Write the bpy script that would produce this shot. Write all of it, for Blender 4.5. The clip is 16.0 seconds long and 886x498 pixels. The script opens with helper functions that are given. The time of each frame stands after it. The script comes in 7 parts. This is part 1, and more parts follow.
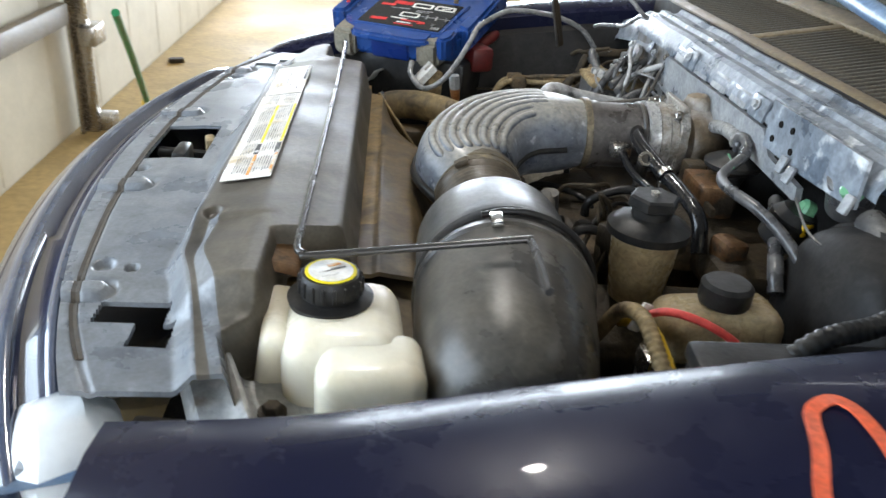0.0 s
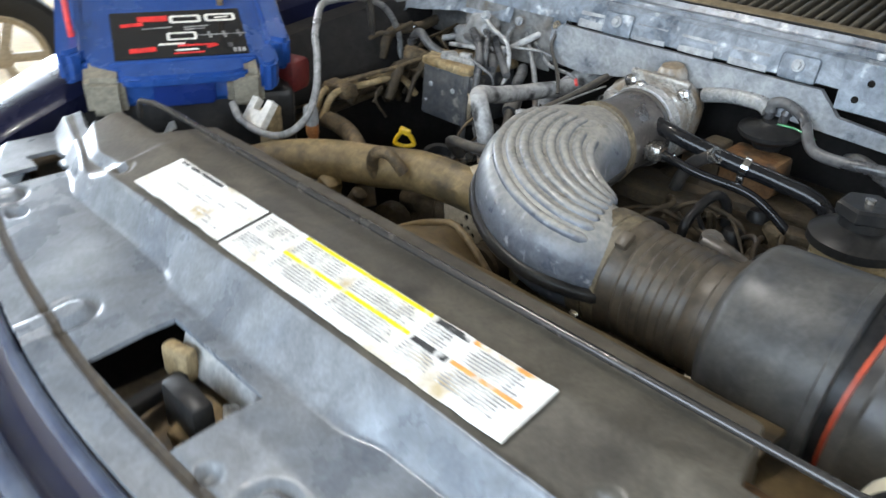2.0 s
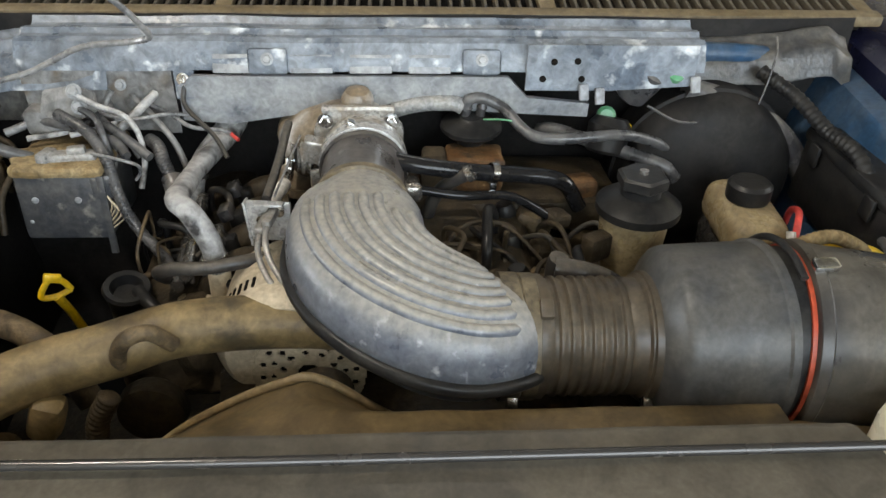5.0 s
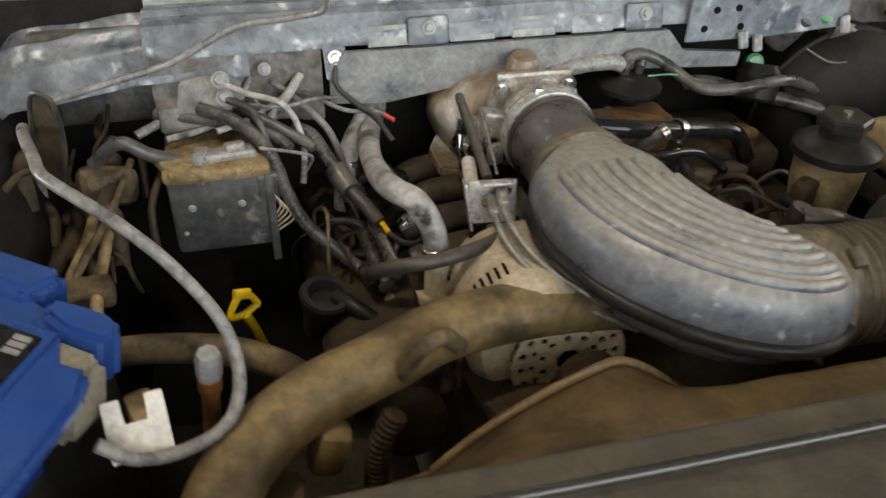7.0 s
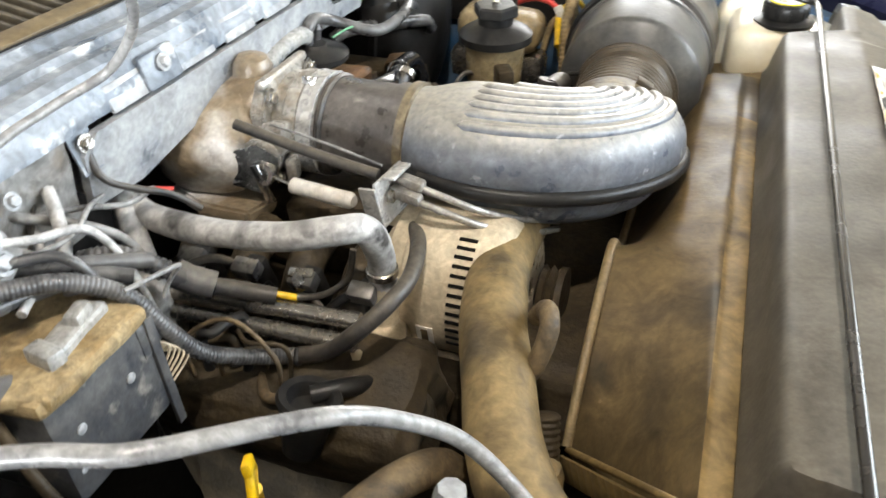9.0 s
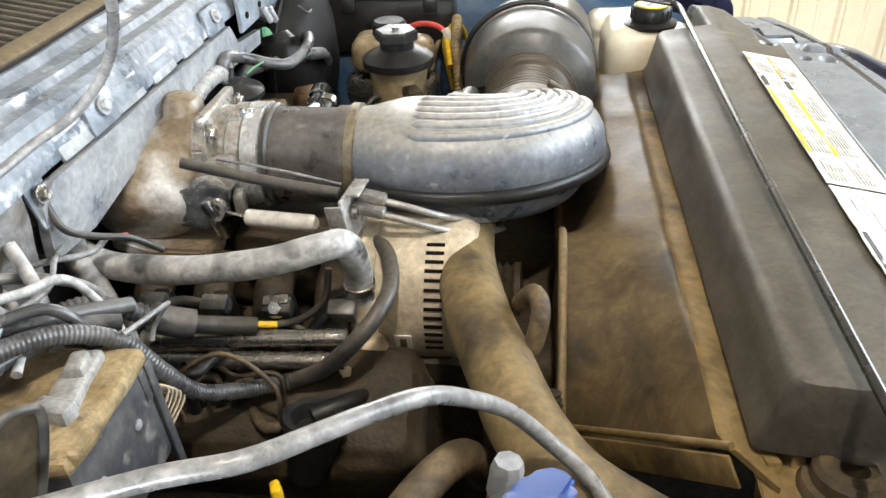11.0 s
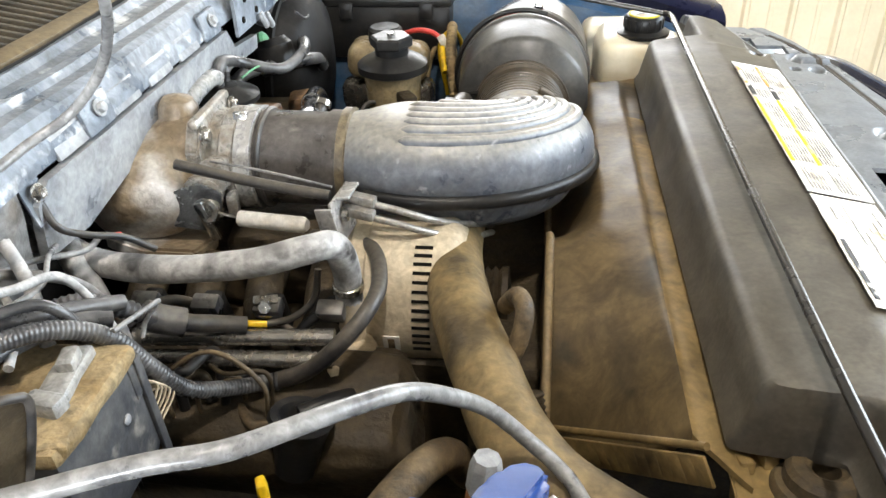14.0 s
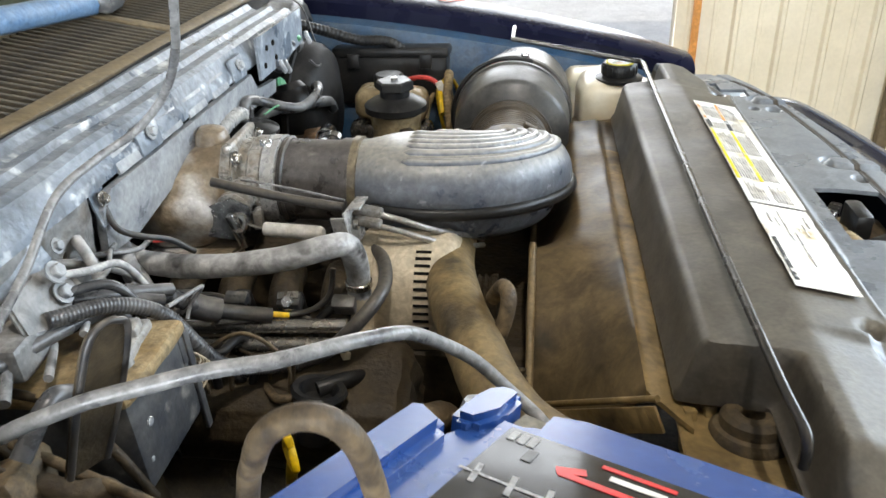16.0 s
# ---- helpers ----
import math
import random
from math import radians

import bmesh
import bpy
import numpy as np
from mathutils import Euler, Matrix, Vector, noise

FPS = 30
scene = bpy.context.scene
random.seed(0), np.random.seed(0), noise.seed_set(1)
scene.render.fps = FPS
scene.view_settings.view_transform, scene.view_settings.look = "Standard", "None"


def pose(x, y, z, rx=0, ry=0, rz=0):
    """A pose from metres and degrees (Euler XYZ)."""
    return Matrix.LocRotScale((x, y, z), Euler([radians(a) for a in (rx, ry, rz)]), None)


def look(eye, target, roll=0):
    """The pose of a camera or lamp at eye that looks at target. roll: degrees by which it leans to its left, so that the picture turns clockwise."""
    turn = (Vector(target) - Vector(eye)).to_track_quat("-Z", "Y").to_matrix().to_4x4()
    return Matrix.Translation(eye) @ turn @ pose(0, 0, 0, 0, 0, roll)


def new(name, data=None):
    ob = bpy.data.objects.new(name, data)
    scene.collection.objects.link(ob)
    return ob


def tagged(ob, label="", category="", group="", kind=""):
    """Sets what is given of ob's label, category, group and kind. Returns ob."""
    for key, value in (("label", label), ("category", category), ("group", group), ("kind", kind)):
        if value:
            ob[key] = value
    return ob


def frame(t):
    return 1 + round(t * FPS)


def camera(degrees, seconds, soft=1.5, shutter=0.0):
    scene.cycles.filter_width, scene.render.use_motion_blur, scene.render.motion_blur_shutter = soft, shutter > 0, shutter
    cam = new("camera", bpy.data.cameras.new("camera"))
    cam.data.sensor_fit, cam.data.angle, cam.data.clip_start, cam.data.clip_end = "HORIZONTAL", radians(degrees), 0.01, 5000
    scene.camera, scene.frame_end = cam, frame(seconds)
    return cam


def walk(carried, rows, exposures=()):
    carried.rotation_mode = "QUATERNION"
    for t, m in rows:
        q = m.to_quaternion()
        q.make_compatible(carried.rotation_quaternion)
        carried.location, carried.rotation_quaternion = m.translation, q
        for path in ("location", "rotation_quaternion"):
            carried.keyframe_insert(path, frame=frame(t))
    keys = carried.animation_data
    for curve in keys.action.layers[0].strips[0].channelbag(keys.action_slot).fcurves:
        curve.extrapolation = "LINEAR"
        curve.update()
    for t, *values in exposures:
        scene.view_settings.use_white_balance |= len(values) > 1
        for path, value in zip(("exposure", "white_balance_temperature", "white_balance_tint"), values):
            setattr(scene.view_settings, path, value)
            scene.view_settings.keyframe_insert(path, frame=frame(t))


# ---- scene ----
import functools

cam = camera(59.4, 16.0, soft=1.5, shutter=0.4)
PATH = [
    (0, (-0.099, 0.034, 1.432), (0.07, 1.81, 0.529), 4.9),
    (0.5, (-0.245, 0.126, 1.424), (0.207, 1.846, 0.511), 6.4),
    (1, (-0.356, 0.288, 1.43), (0.385, 1.867, 0.451), 4.1),
    (1.5, (-0.449, 0.441, 1.414), (0.577, 1.84, 0.418), 7.0),
    (2, (-0.556, 0.619, 1.433), (0.684, 1.832, 0.438), 2.4),
    (2.5, (-0.549, 0.799, 1.433), (0.895, 1.739, 0.418), 1.7),
    (3, (-0.495, 0.954, 1.452), (1.126, 1.559, 0.448), 0.0),
    (3.5, (-0.482, 1.007, 1.453), (1.228, 1.185, 0.431), 2.5),
    (3.7, (-0.482, 1.018, 1.46), (1.215, 1.108, 0.406), 1.8),
    (5.8, (-0.553, 1.13, 1.509), (1.111, 0.977, 0.409), 1.8),
    (6, (-0.557, 1.158, 1.501), (1.099, 1.002, 0.392), 1.4),
    (6.4, (-0.546, 1.226, 1.471), (1.092, 1.052, 0.336), 0.8),
    (6.5, (-0.53, 1.262, 1.473), (1.094, 1.03, 0.33), 2.6),
    (7, (-0.423, 1.396, 1.461), (1.167, 0.98, 0.322), 1.2),
    (7.3, (-0.364, 1.491, 1.462), (1.147, 0.91, 0.288), 2.9),
    (7.5, (-0.341, 1.539, 1.445), (1.147, 0.879, 0.282), 1.3),
    (8, (-0.257, 1.683, 1.444), (0.968, 0.67, 0.229), -0.8),
    (8.5, (-0.144, 1.708, 1.431), (0.727, 0.339, 0.262), -0.9),
    (9, (-0.065, 1.71, 1.424), (0.51, 0.18, 0.271), -1.5),
    (9.5, (-0.005, 1.742, 1.418), (0.375, 0.124, 0.306), -3.4),
    (12, (0.021, 1.77, 1.414), (0.23, 0.095, 0.342), -2.2),
    (12.5, (0.018, 1.775, 1.416), (0.224, 0.097, 0.346), -2.1),
    (13, (0.014, 1.777, 1.418), (0.228, 0.099, 0.351), -2.0),
    (13.5, (0.011, 1.774, 1.417), (0.233, 0.099, 0.347), -1.9),
    (14, (0.008, 1.775, 1.418), (0.237, 0.097, 0.353), -1.9),
    (14.5, (0.007, 1.78, 1.418), (0.237, 0.097, 0.363), -1.6),
    (15, (0.002, 1.795, 1.422), (0.241, 0.103, 0.383), -1.8),
    (15.5, (0.008, 1.832, 1.428), (0.219, 0.119, 0.417), -1.5),
    (16, (-0.01, 1.897, 1.431), (0.224, 0.146, 0.494), -2.0),
]
EXPO = [(0, 0.08, 6450, 11), (1.0, -0.06, 6350, 12), (1.5, 0.0, 6300, 12), (2.0, 0.1, 6400, 11), (2.5, 0.2, 6500, 11), (3.0, 0.1, 7100, 11), (3.5, 0.05, 7100, 11), (5.8, -0.1, 7200, 12), (6.5, -0.45, 7800, 13), (7.0, -0.40, 7850, 13), (7.5, 0.2, 8000, 14), (8, 0.8, 7800, 13), (8.5, 1.0, 7300, 12), (9.5, 0.75, 7050, 12), (12, 0.75, 6950, 12), (14.5, 0.75, 6950, 12), (16, 0.28, 6700, 11)]
walk(cam, [(t, look(eye, target, roll)) for t, eye, target, roll in PATH], EXPO)

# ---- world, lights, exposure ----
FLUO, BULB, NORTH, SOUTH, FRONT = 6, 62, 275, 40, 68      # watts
CL = 1.07          # the vehicle's centre line
world = bpy.data.worlds.new("garage_world")
scene.world = world
world.use_nodes = True
wn = world.node_tree.nodes
sky = wn.new("ShaderNodeTexSky")
sky.sky_type = 'NISHITA'
sky.sun_disc = False
sky.sun_elevation, sky.sun_rotation = radians(40), radians(60)
world.node_tree.links.new(sky.outputs[0], wn["Background"].inputs[0])
wn["Background"].inputs[1].default_value = 0.12


def area_lamp(name, m, sx, sy, watts, color, spread=180):
    d = bpy.data.lights.new(name, 'AREA')
    d.shape, d.size, d.size_y, d.energy, d.color = 'RECTANGLE', sx, sy, watts, color
    d.spread = radians(spread)
    ob = new(name, d)
    ob.matrix_world = m
    return ob


# ---- materials ----
def nodes_of(name):
    m = bpy.data.materials.new(name)
    m.use_nodes = True
    return m, m.node_tree.nodes, m.node_tree.links, m.node_tree.nodes["Principled BSDF"]


def mat(name, base, rough=0.6, metal=0.0, dust=None, amount=0.4, scale=12.0, bump=0.15, fine=160.0, spec=0.5, coat=0.0, spots=None, grit=0.32, blotch=0.45, top_dust=None):
    """Grained surface: broad patches of dust over the base, a fine grain, and relief."""
    m, n, l, b = nodes_of(name)
    scale = scale * 2.1 if scale > 4 else scale
    tc = n.new("ShaderNodeTexCoord")
    big = n.new("ShaderNodeTexNoise")
    big.inputs["Scale"].default_value, big.inputs["Detail"].default_value, big.inputs["Roughness"].default_value = scale, 9.0, 0.62
    small = n.new("ShaderNodeTexNoise")
    small.inputs["Scale"].default_value, small.inputs["Detail"].default_value = fine, 4.0
    for t in (big, small):
        l.new(tc.outputs["Object"], t.inputs["Vector"])
    ramp = n.new("ShaderNodeValToRGB")
    lo = 0.62 - 0.3 * amount
    ramp.color_ramp.elements[0].position, ramp.color_ramp.elements[1].position = max(0.0, lo - 0.10), min(1.0, lo + 0.13)
    l.new(big.outputs["Fac"], ramp.inputs["Fac"])
    mix = n.new("ShaderNodeMix")
    mix.data_type = 'RGBA'
    d = dust or tuple(min(1.0, c * 1.5 + 0.01) for c in base)
    mix.inputs[6].default_value, mix.inputs[7].default_value = (*base, 1), (*d, 1)
    fac = n.new("ShaderNodeMath")
    fac.operation = 'MULTIPLY'
    fac.inputs[1].default_value = 0.25 + 0.6 * amount
    l.new(ramp.outputs["Color"], fac.inputs[0])
    l.new(fac.outputs[0], mix.inputs[0])
    grain = n.new("ShaderNodeMix")
    grain.data_type, grain.blend_type = 'RGBA', 'MULTIPLY'
    grain.inputs[0].default_value = grit
    gr = n.new("ShaderNodeValToRGB")
    gr.color_ramp.elements[0].color, gr.color_ramp.elements[1].color = (0.5, 0.5, 0.5, 1), (1.3, 1.3, 1.3, 1)
    gr.color_ramp.elements[0].position, gr.color_ramp.elements[1].position = 0.3, 0.7
    l.new(small.outputs["Fac"], gr.inputs["Fac"])
    l.new(mix.outputs[2], grain.inputs[6])
    l.new(gr.outputs["Color"], grain.inputs[7])
    top = grain.outputs[2]
    if spots:
        v = n.new("ShaderNodeTexNoise")
        v.inputs["Scale"].default_value, v.inputs["Detail"].default_value = spots[1], 5.0
        l.new(tc.outputs["Object"], v.inputs["Vector"])
        vr = n.new("ShaderNodeValToRGB")
        vr.color_ramp.elements[0].position, vr.color_ramp.elements[1].position = spots[2] - 0.04, spots[2] + 0.09
        l.new(v.outputs["Fac"], vr.inputs["Fac"])
        sm = n.new("ShaderNodeMix")
        sm.data_type = 'RGBA'
        sm.inputs[7].default_value = (*spots[0], 1)
        l.new(vr.outputs["Color"], sm.inputs[0])
        l.new(top, sm.inputs[6])
        top = sm.outputs[2]
    if blotch:
        # middling stains, darker and lighter
        q = n.new("ShaderNodeTexNoise")
        q.inputs["Scale"].default_value, q.inputs["Detail"].default_value, q.inputs["Roughness"].default_value = scale * 3.3, 8.0, 0.65
        q.inputs["Distortion"].default_value = 0.6
        l.new(tc.outputs["Object"], q.inputs["Vector"])
        qr = n.new("ShaderNodeValToRGB")
        qr.color_ramp.elements[0].color, qr.color_ramp.elements[1].color = (0.32, 0.31, 0.30, 1), (1.3, 1.3, 1.28, 1)
        qr.color_ramp.elements[0].position, qr.color_ramp.elements[1].position = 0.33, 0.66
        l.new(q.outputs["Fac"], qr.inputs["Fac"])
        qm = n.new("ShaderNodeMix")
        qm.data_type, qm.blend_type = 'RGBA', 'MULTIPLY'
        qm.inputs[0].default_value = blotch
        l.new(top, qm.inputs[6])
        l.new(qr.outputs["Color"], qm.inputs[7])
        top = qm.outputs[2]
    if top_dust:
        # dust lies on what faces up
        ge = n.new("ShaderNodeNewGeometry")
        sx = n.new("ShaderNodeSeparateXYZ")
        l.new(ge.outputs["Normal"], sx.inputs[0])
        tr = n.new("ShaderNodeMapRange")
        tr.interpolation_type = 'SMOOTHSTEP'
        tr.inputs["From Min"].default_value, tr.inputs["From Max"].default_value = 0.25, 0.98
        tr.inputs["To Max"].default_value = top_dust[1]
        l.new(sx.outputs["Z"], tr.inputs["Value"])
        tm = n.new("ShaderNodeMath")
        tm.operation = 'MULTIPLY'
        l.new(tr.outputs[0], tm.inputs[0])
        l.new(gr.outputs["Color"], tm.inputs[1])
        td = n.new("ShaderNodeMix")
        td.data_type = 'RGBA'
        td.inputs[7].default_value = (*top_dust[0], 1)
        l.new(tm.outputs[0], td.inputs[0])
        l.new(top, td.inputs[6])
        top = td.outputs[2]
    l.new(top, b.inputs["Base Color"])
    rr = n.new("ShaderNodeMapRange")
    rr.inputs["To Min"].default_value, rr.inputs["To Max"].default_value = max(0.05, rough - 0.12), min(1.0, rough + 0.2)
    l.new(fac.outputs[0], rr.inputs["Value"])
    l.new(rr.outputs[0], b.inputs["Roughness"])
    b.inputs["Metallic"].default_value = metal
    b.inputs["Specular IOR Level"].default_value = spec
    b.inputs["Coat Weight"].default_value = coat
    b.inputs["Coat Roughness"].default_value = 0.03
    if bump:
        bp = n.new("ShaderNodeBump")
        bp.inputs["Strength"].default_value, bp.inputs["Distance"].default_value = bump, 0.004
        ad = n.new("ShaderNodeMath")
        ad.operation = 'ADD'
        l.new(small.outputs["Fac"], ad.inputs[0])
        l.new(big.outputs["Fac"], ad.inputs[1])
        l.new(ad.outputs[0], bp.inputs["Height"])
        l.new(bp.outputs["Normal"], b.inputs["Normal"])
    return m


def emit(name, color, strength):
    m, n, l, b = nodes_of(name)
    b.inputs["Emission Color"].default_value, b.inputs["Emission Strength"].default_value = (*color, 1), strength
    return m


TAN = (0.20, 0.145, 0.075)
PALE = (0.36, 0.33, 0.28)
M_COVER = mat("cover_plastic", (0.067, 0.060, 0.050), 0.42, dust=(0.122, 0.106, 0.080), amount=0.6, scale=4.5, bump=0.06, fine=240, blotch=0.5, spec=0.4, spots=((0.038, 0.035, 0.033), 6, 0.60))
# grey plastic with a bluish sky reflection mixed into its colour
M_SKYTINT = mat("sky_tinted_plastic", (0.150, 0.168, 0.195), 0.34, dust=(0.205, 0.212, 0.215), amount=0.5, scale=4.5, bump=0.04, fine=240, blotch=0.5, spec=0.5)
M_GROOVE = mat("groove_dirt", (0.038, 0.030, 0.022), 0.8, dust=(0.075, 0.057, 0.036), amount=0.5, scale=20, bump=0.2)
M_SHROUD = mat("shroud_plastic", (0.085, 0.060, 0.030), 0.46, dust=(0.195, 0.135, 0.062), amount=0.6, scale=4.5, bump=0.08, blotch=0.75, spots=((0.035, 0.027, 0.017), 9, 0.58))
M_SHROUD2 = mat("dusty_channel_plastic", (0.165, 0.108, 0.038), 0.52, dust=(0.30, 0.207, 0.085), amount=0.6, scale=5, bump=0.08, blotch=0.75, spots=((0.07, 0.048, 0.022), 12, 0.60))
M_ELBOW = mat("elbow_plastic", (0.10, 0.112, 0.138), 0.38, dust=(0.21, 0.22, 0.24), amount=0.5, scale=12, bump=0.08, spots=((0.46, 0.47, 0.49), 60, 0.67), blotch=0.5, top_dust=((0.34, 0.315, 0.265), 0.7), spec=0.45)
M_DUCT = mat("duct_rubber", (0.05, 0.04, 0.03), 0.45, dust=(0.125, 0.095, 0.06), amount=0.5, scale=18, bump=0.1)
M_CAN = mat("can_plastic", (0.052, 0.053, 0.055), 0.40, dust=(0.105, 0.097, 0.082), amount=0.5, scale=9, bump=0.05, fine=200, spec=0.36)
M_BLACK = mat("black_plastic", (0.014, 0.014, 0.015), 0.42, dust=(0.036, 0.033, 0.028), amount=0.4, scale=20, bump=0.08, spec=0.25)
M_RIM = mat("worn_rim", (0.20, 0.14, 0.07), 0.55, dust=(0.32, 0.24, 0.13), amount=0.5, scale=14, bump=0.1, blotch=0.5)
M_RUBBER = mat("black_rubber", (0.024, 0.024, 0.026), 0.42, dust=(0.085, 0.072, 0.058), amount=0.5, scale=22, bump=0.12, spec=0.4, top_dust=((0.20, 0.17, 0.13), 0.3))
M_LOOM = mat("loom_plastic", (0.045, 0.045, 0.05), 0.36, dust=(0.15, 0.14, 0.13), amount=0.45, scale=14, bump=0.08, top_dust=((0.30, 0.275, 0.235), 0.4))
M_HOSE = mat("radiator_hose_rubber", (0.155, 0.108, 0.048), 0.55, dust=(0.30, 0.215, 0.10), amount=0.6, scale=9, bump=0.18, spots=((0.075, 0.056, 0.03), 18, 0.57), blotch=0.55)
M_HEATER = mat("heater_hose_rubber", (0.26, 0.255, 0.25), 0.46, dust=(0.62, 0.615, 0.61), amount=0.55, scale=14, bump=0.25, spots=((0.03, 0.028, 0.027), 40, 0.56), blotch=0.6, top_dust=((0.55, 0.545, 0.54), 0.22))
M_CABLE = mat("cable_jacket", (0.16, 0.16, 0.165), 0.34, dust=(0.36, 0.355, 0.345), amount=0.5, scale=20, bump=0.08, spec=0.5, blotch=0.6)
M_COWL = mat("cowl_paint", (0.115, 0.140, 0.176), 0.36, dust=(0.345, 0.380, 0.425), amount=0.52, scale=7, bump=0.25, fine=110, spots=((0.66, 0.69, 0.72), 38, 0.64), blotch=0.7, spec=0.5)
M_COWL2 = mat("heat_shield_paint", (0.23, 0.245, 0.27), 0.38, dust=(0.43, 0.435, 0.43), amount=0.55, scale=9, bump=0.15, blotch=0.5, spec=0.5)
M_TANVENT = mat("vent_plastic", (0.13, 0.095, 0.05), 0.6, dust=(0.20, 0.155, 0.09), amount=0.5, scale=12)
M_SLAT = mat("slat_plastic", (0.055, 0.048, 0.038), 0.6, dust=(0.13, 0.105, 0.068), amount=0.5, scale=12)
M_SLOT = mat("vent_dark", (0.010, 0.009, 0.008), 0.9, amount=0.2, spec=0.05)
M_NAVY = mat("fender_paint", (0.007, 0.008, 0.022), 0.36, dust=(0.010, 0.011, 0.028), amount=0.3, scale=8, bump=0.0, spec=0.10, coat=0.07, grit=0.05, blotch=0.0)
M_SUPPORT = mat("support_metal", (0.40, 0.41, 0.42), 0.38, dust=(0.52, 0.50, 0.45), amount=0.5, scale=12, bump=0.1, spots=((0.16, 0.12, 0.08), 24, 0.62), blotch=0.4)
M_BLUEIN = mat("inner_paint", (0.025, 0.07, 0.14), 0.42, dust=(0.10, 0.125, 0.15), amount=0.4, scale=12)
M_ALU = mat("cast_aluminium", (0.44, 0.43, 0.41), 0.36, metal=0.4, dust=(0.22, 0.155, 0.085), amount=0.5, scale=24, bump=0.3, blotch=0.6, spots=((0.62, 0.61, 0.59), 50, 0.64))
M_BRIGHT = mat("bright_metal", (0.6, 0.6, 0.6), 0.28, metal=1.0, amount=0.3, scale=40, bump=0.05)
M_STEEL = mat("dull_steel", (0.46, 0.445, 0.42), 0.28, metal=0.9, dust=(0.22, 0.165, 0.11), amount=0.4, scale=40)
M_RUST = mat("rusty_metal", (0.035, 0.025, 0.015), 0.8, dust=(0.10, 0.072, 0.038), amount=0.5, scale=24, bump=0.4)
M_RUSTCLIP = mat("rust_clip", (0.14, 0.064, 0.023), 0.65, dust=(0.23, 0.135, 0.06), amount=0.5, scale=24, bump=0.35, blotch=0.6, spots=((0.04, 0.03, 0.02), 30, 0.55))
M_MOUNT = mat("mount_rubber", (0.045, 0.032, 0.017), 0.75, dust=(0.15, 0.103, 0.045), amount=0.5, scale=20, bump=0.3)
M_DIRT = mat("dusty_casting", (0.055, 0.038, 0.021), 0.7, dust=(0.25, 0.175, 0.09), amount=0.5, scale=20, bump=0.4, blotch=0.6)
M_GRIME = mat("greasy_black", (0.033, 0.026, 0.018), 0.55, dust=(0.095, 0.068, 0.037), amount=0.42, scale=14, bump=0.4, blotch=0.5, spec=0.2)
M_ALT = mat("alternator_casting", (0.46, 0.385, 0.275), 0.55, metal=0.1, dust=(0.62, 0.53, 0.39), amount=0.5, scale=14, bump=0.15, blotch=0.4)
M_TANK = mat("tank_plastic", (0.80, 0.75, 0.61), 0.34, dust=(0.50, 0.39, 0.21), amount=0.32, scale=4.5, bump=0.02, blotch=0.08, grit=0.06)
M_WHITE = mat("white_plastic", (0.74, 0.72, 0.68), 0.4, dust=(0.50, 0.45, 0.37), amount=0.35, scale=30, bump=0.05, blotch=0.25)
M_LABEL = mat("label_paper", (0.80, 0.79, 0.77), 0.6, dust=(0.62, 0.56, 0.43), amount=0.4, scale=20, bump=0.03, spots=((0.50, 0.40, 0.24), 26, 0.63), blotch=0.12, spec=0.15)
M_INK = mat("label_ink", (0.05, 0.05, 0.05), 0.6, amount=0.2, bump=0.0, spec=0.15, blotch=0.3, spots=((0.72, 0.70, 0.66), 70, 0.57))
M_GREYINK = mat("label_grey_ink", (0.33, 0.32, 0.31), 0.6, amount=0.2, bump=0.0, spec=0.15, spots=((0.74, 0.72, 0.68), 60, 0.50))
M_YELLOW = mat("label_yellow", (0.80, 0.66, 0.02), 0.6, amount=0.2, bump=0.0, spec=0.15, blotch=0.3, spots=((0.74, 0.71, 0.62), 45, 0.58))
M_ORANGE = mat("label_orange", (0.75, 0.34, 0.10), 0.6, amount=0.2, bump=0.0, spec=0.15, blotch=0.3, spots=((0.74, 0.69, 0.60), 55, 0.54))
M_GASKET = mat("orange_gasket", (0.50, 0.06, 0.02), 0.45, dust=(0.30, 0.07, 0.035), amount=0.5, bump=0.03)
M_PULL = mat("yellow_handle", (0.80, 0.50, 0.01), 0.4, dust=(0.6, 0.42, 0.06), amount=0.3, bump=0.03)
M_BOX = mat("blue_case", (0.012, 0.052, 0.215), 0.32, dust=(0.035, 0.078, 0.22), amount=0.3, scale=4.5, bump=0.03, blotch=0.15, grit=0.1)
M_BOXDK = mat("dark_blue_case", (0.008, 0.025, 0.14), 0.36, amount=0.3, scale=4.5, bump=0.03, blotch=0.15, grit=0.1)
M_SCREEN = mat("black_panel", (0.012, 0.012, 0.013), 0.22, amount=0.2, scale=20, bump=0.0, spec=0.35)
M_BUMPER = mat("rubber_corner", (0.16, 0.145, 0.11), 0.75, dust=(0.28, 0.25, 0.19), amount=0.5, scale=30)
M_RED = mat("red_plastic", (0.55, 0.02, 0.02), 0.4, amount=0.3, bump=0.02)
M_REDDK = mat("dark_red_insulation", (0.10, 0.010, 0.009), 0.5, amount=0.3, bump=0.05)
M_PINK = mat("red_wire", (0.65, 0.07, 0.06), 0.4, amount=0.3, bump=0.0)
M_GREEN = mat("green_cap", (0.08, 0.30, 0.15), 0.4, dust=(0.2, 0.3, 0.2), amount=0.4, bump=0.02)
M_BROOM = mat("green_handle", (0.01, 0.16, 0.06), 0.4, amount=0.3, bump=0.02)
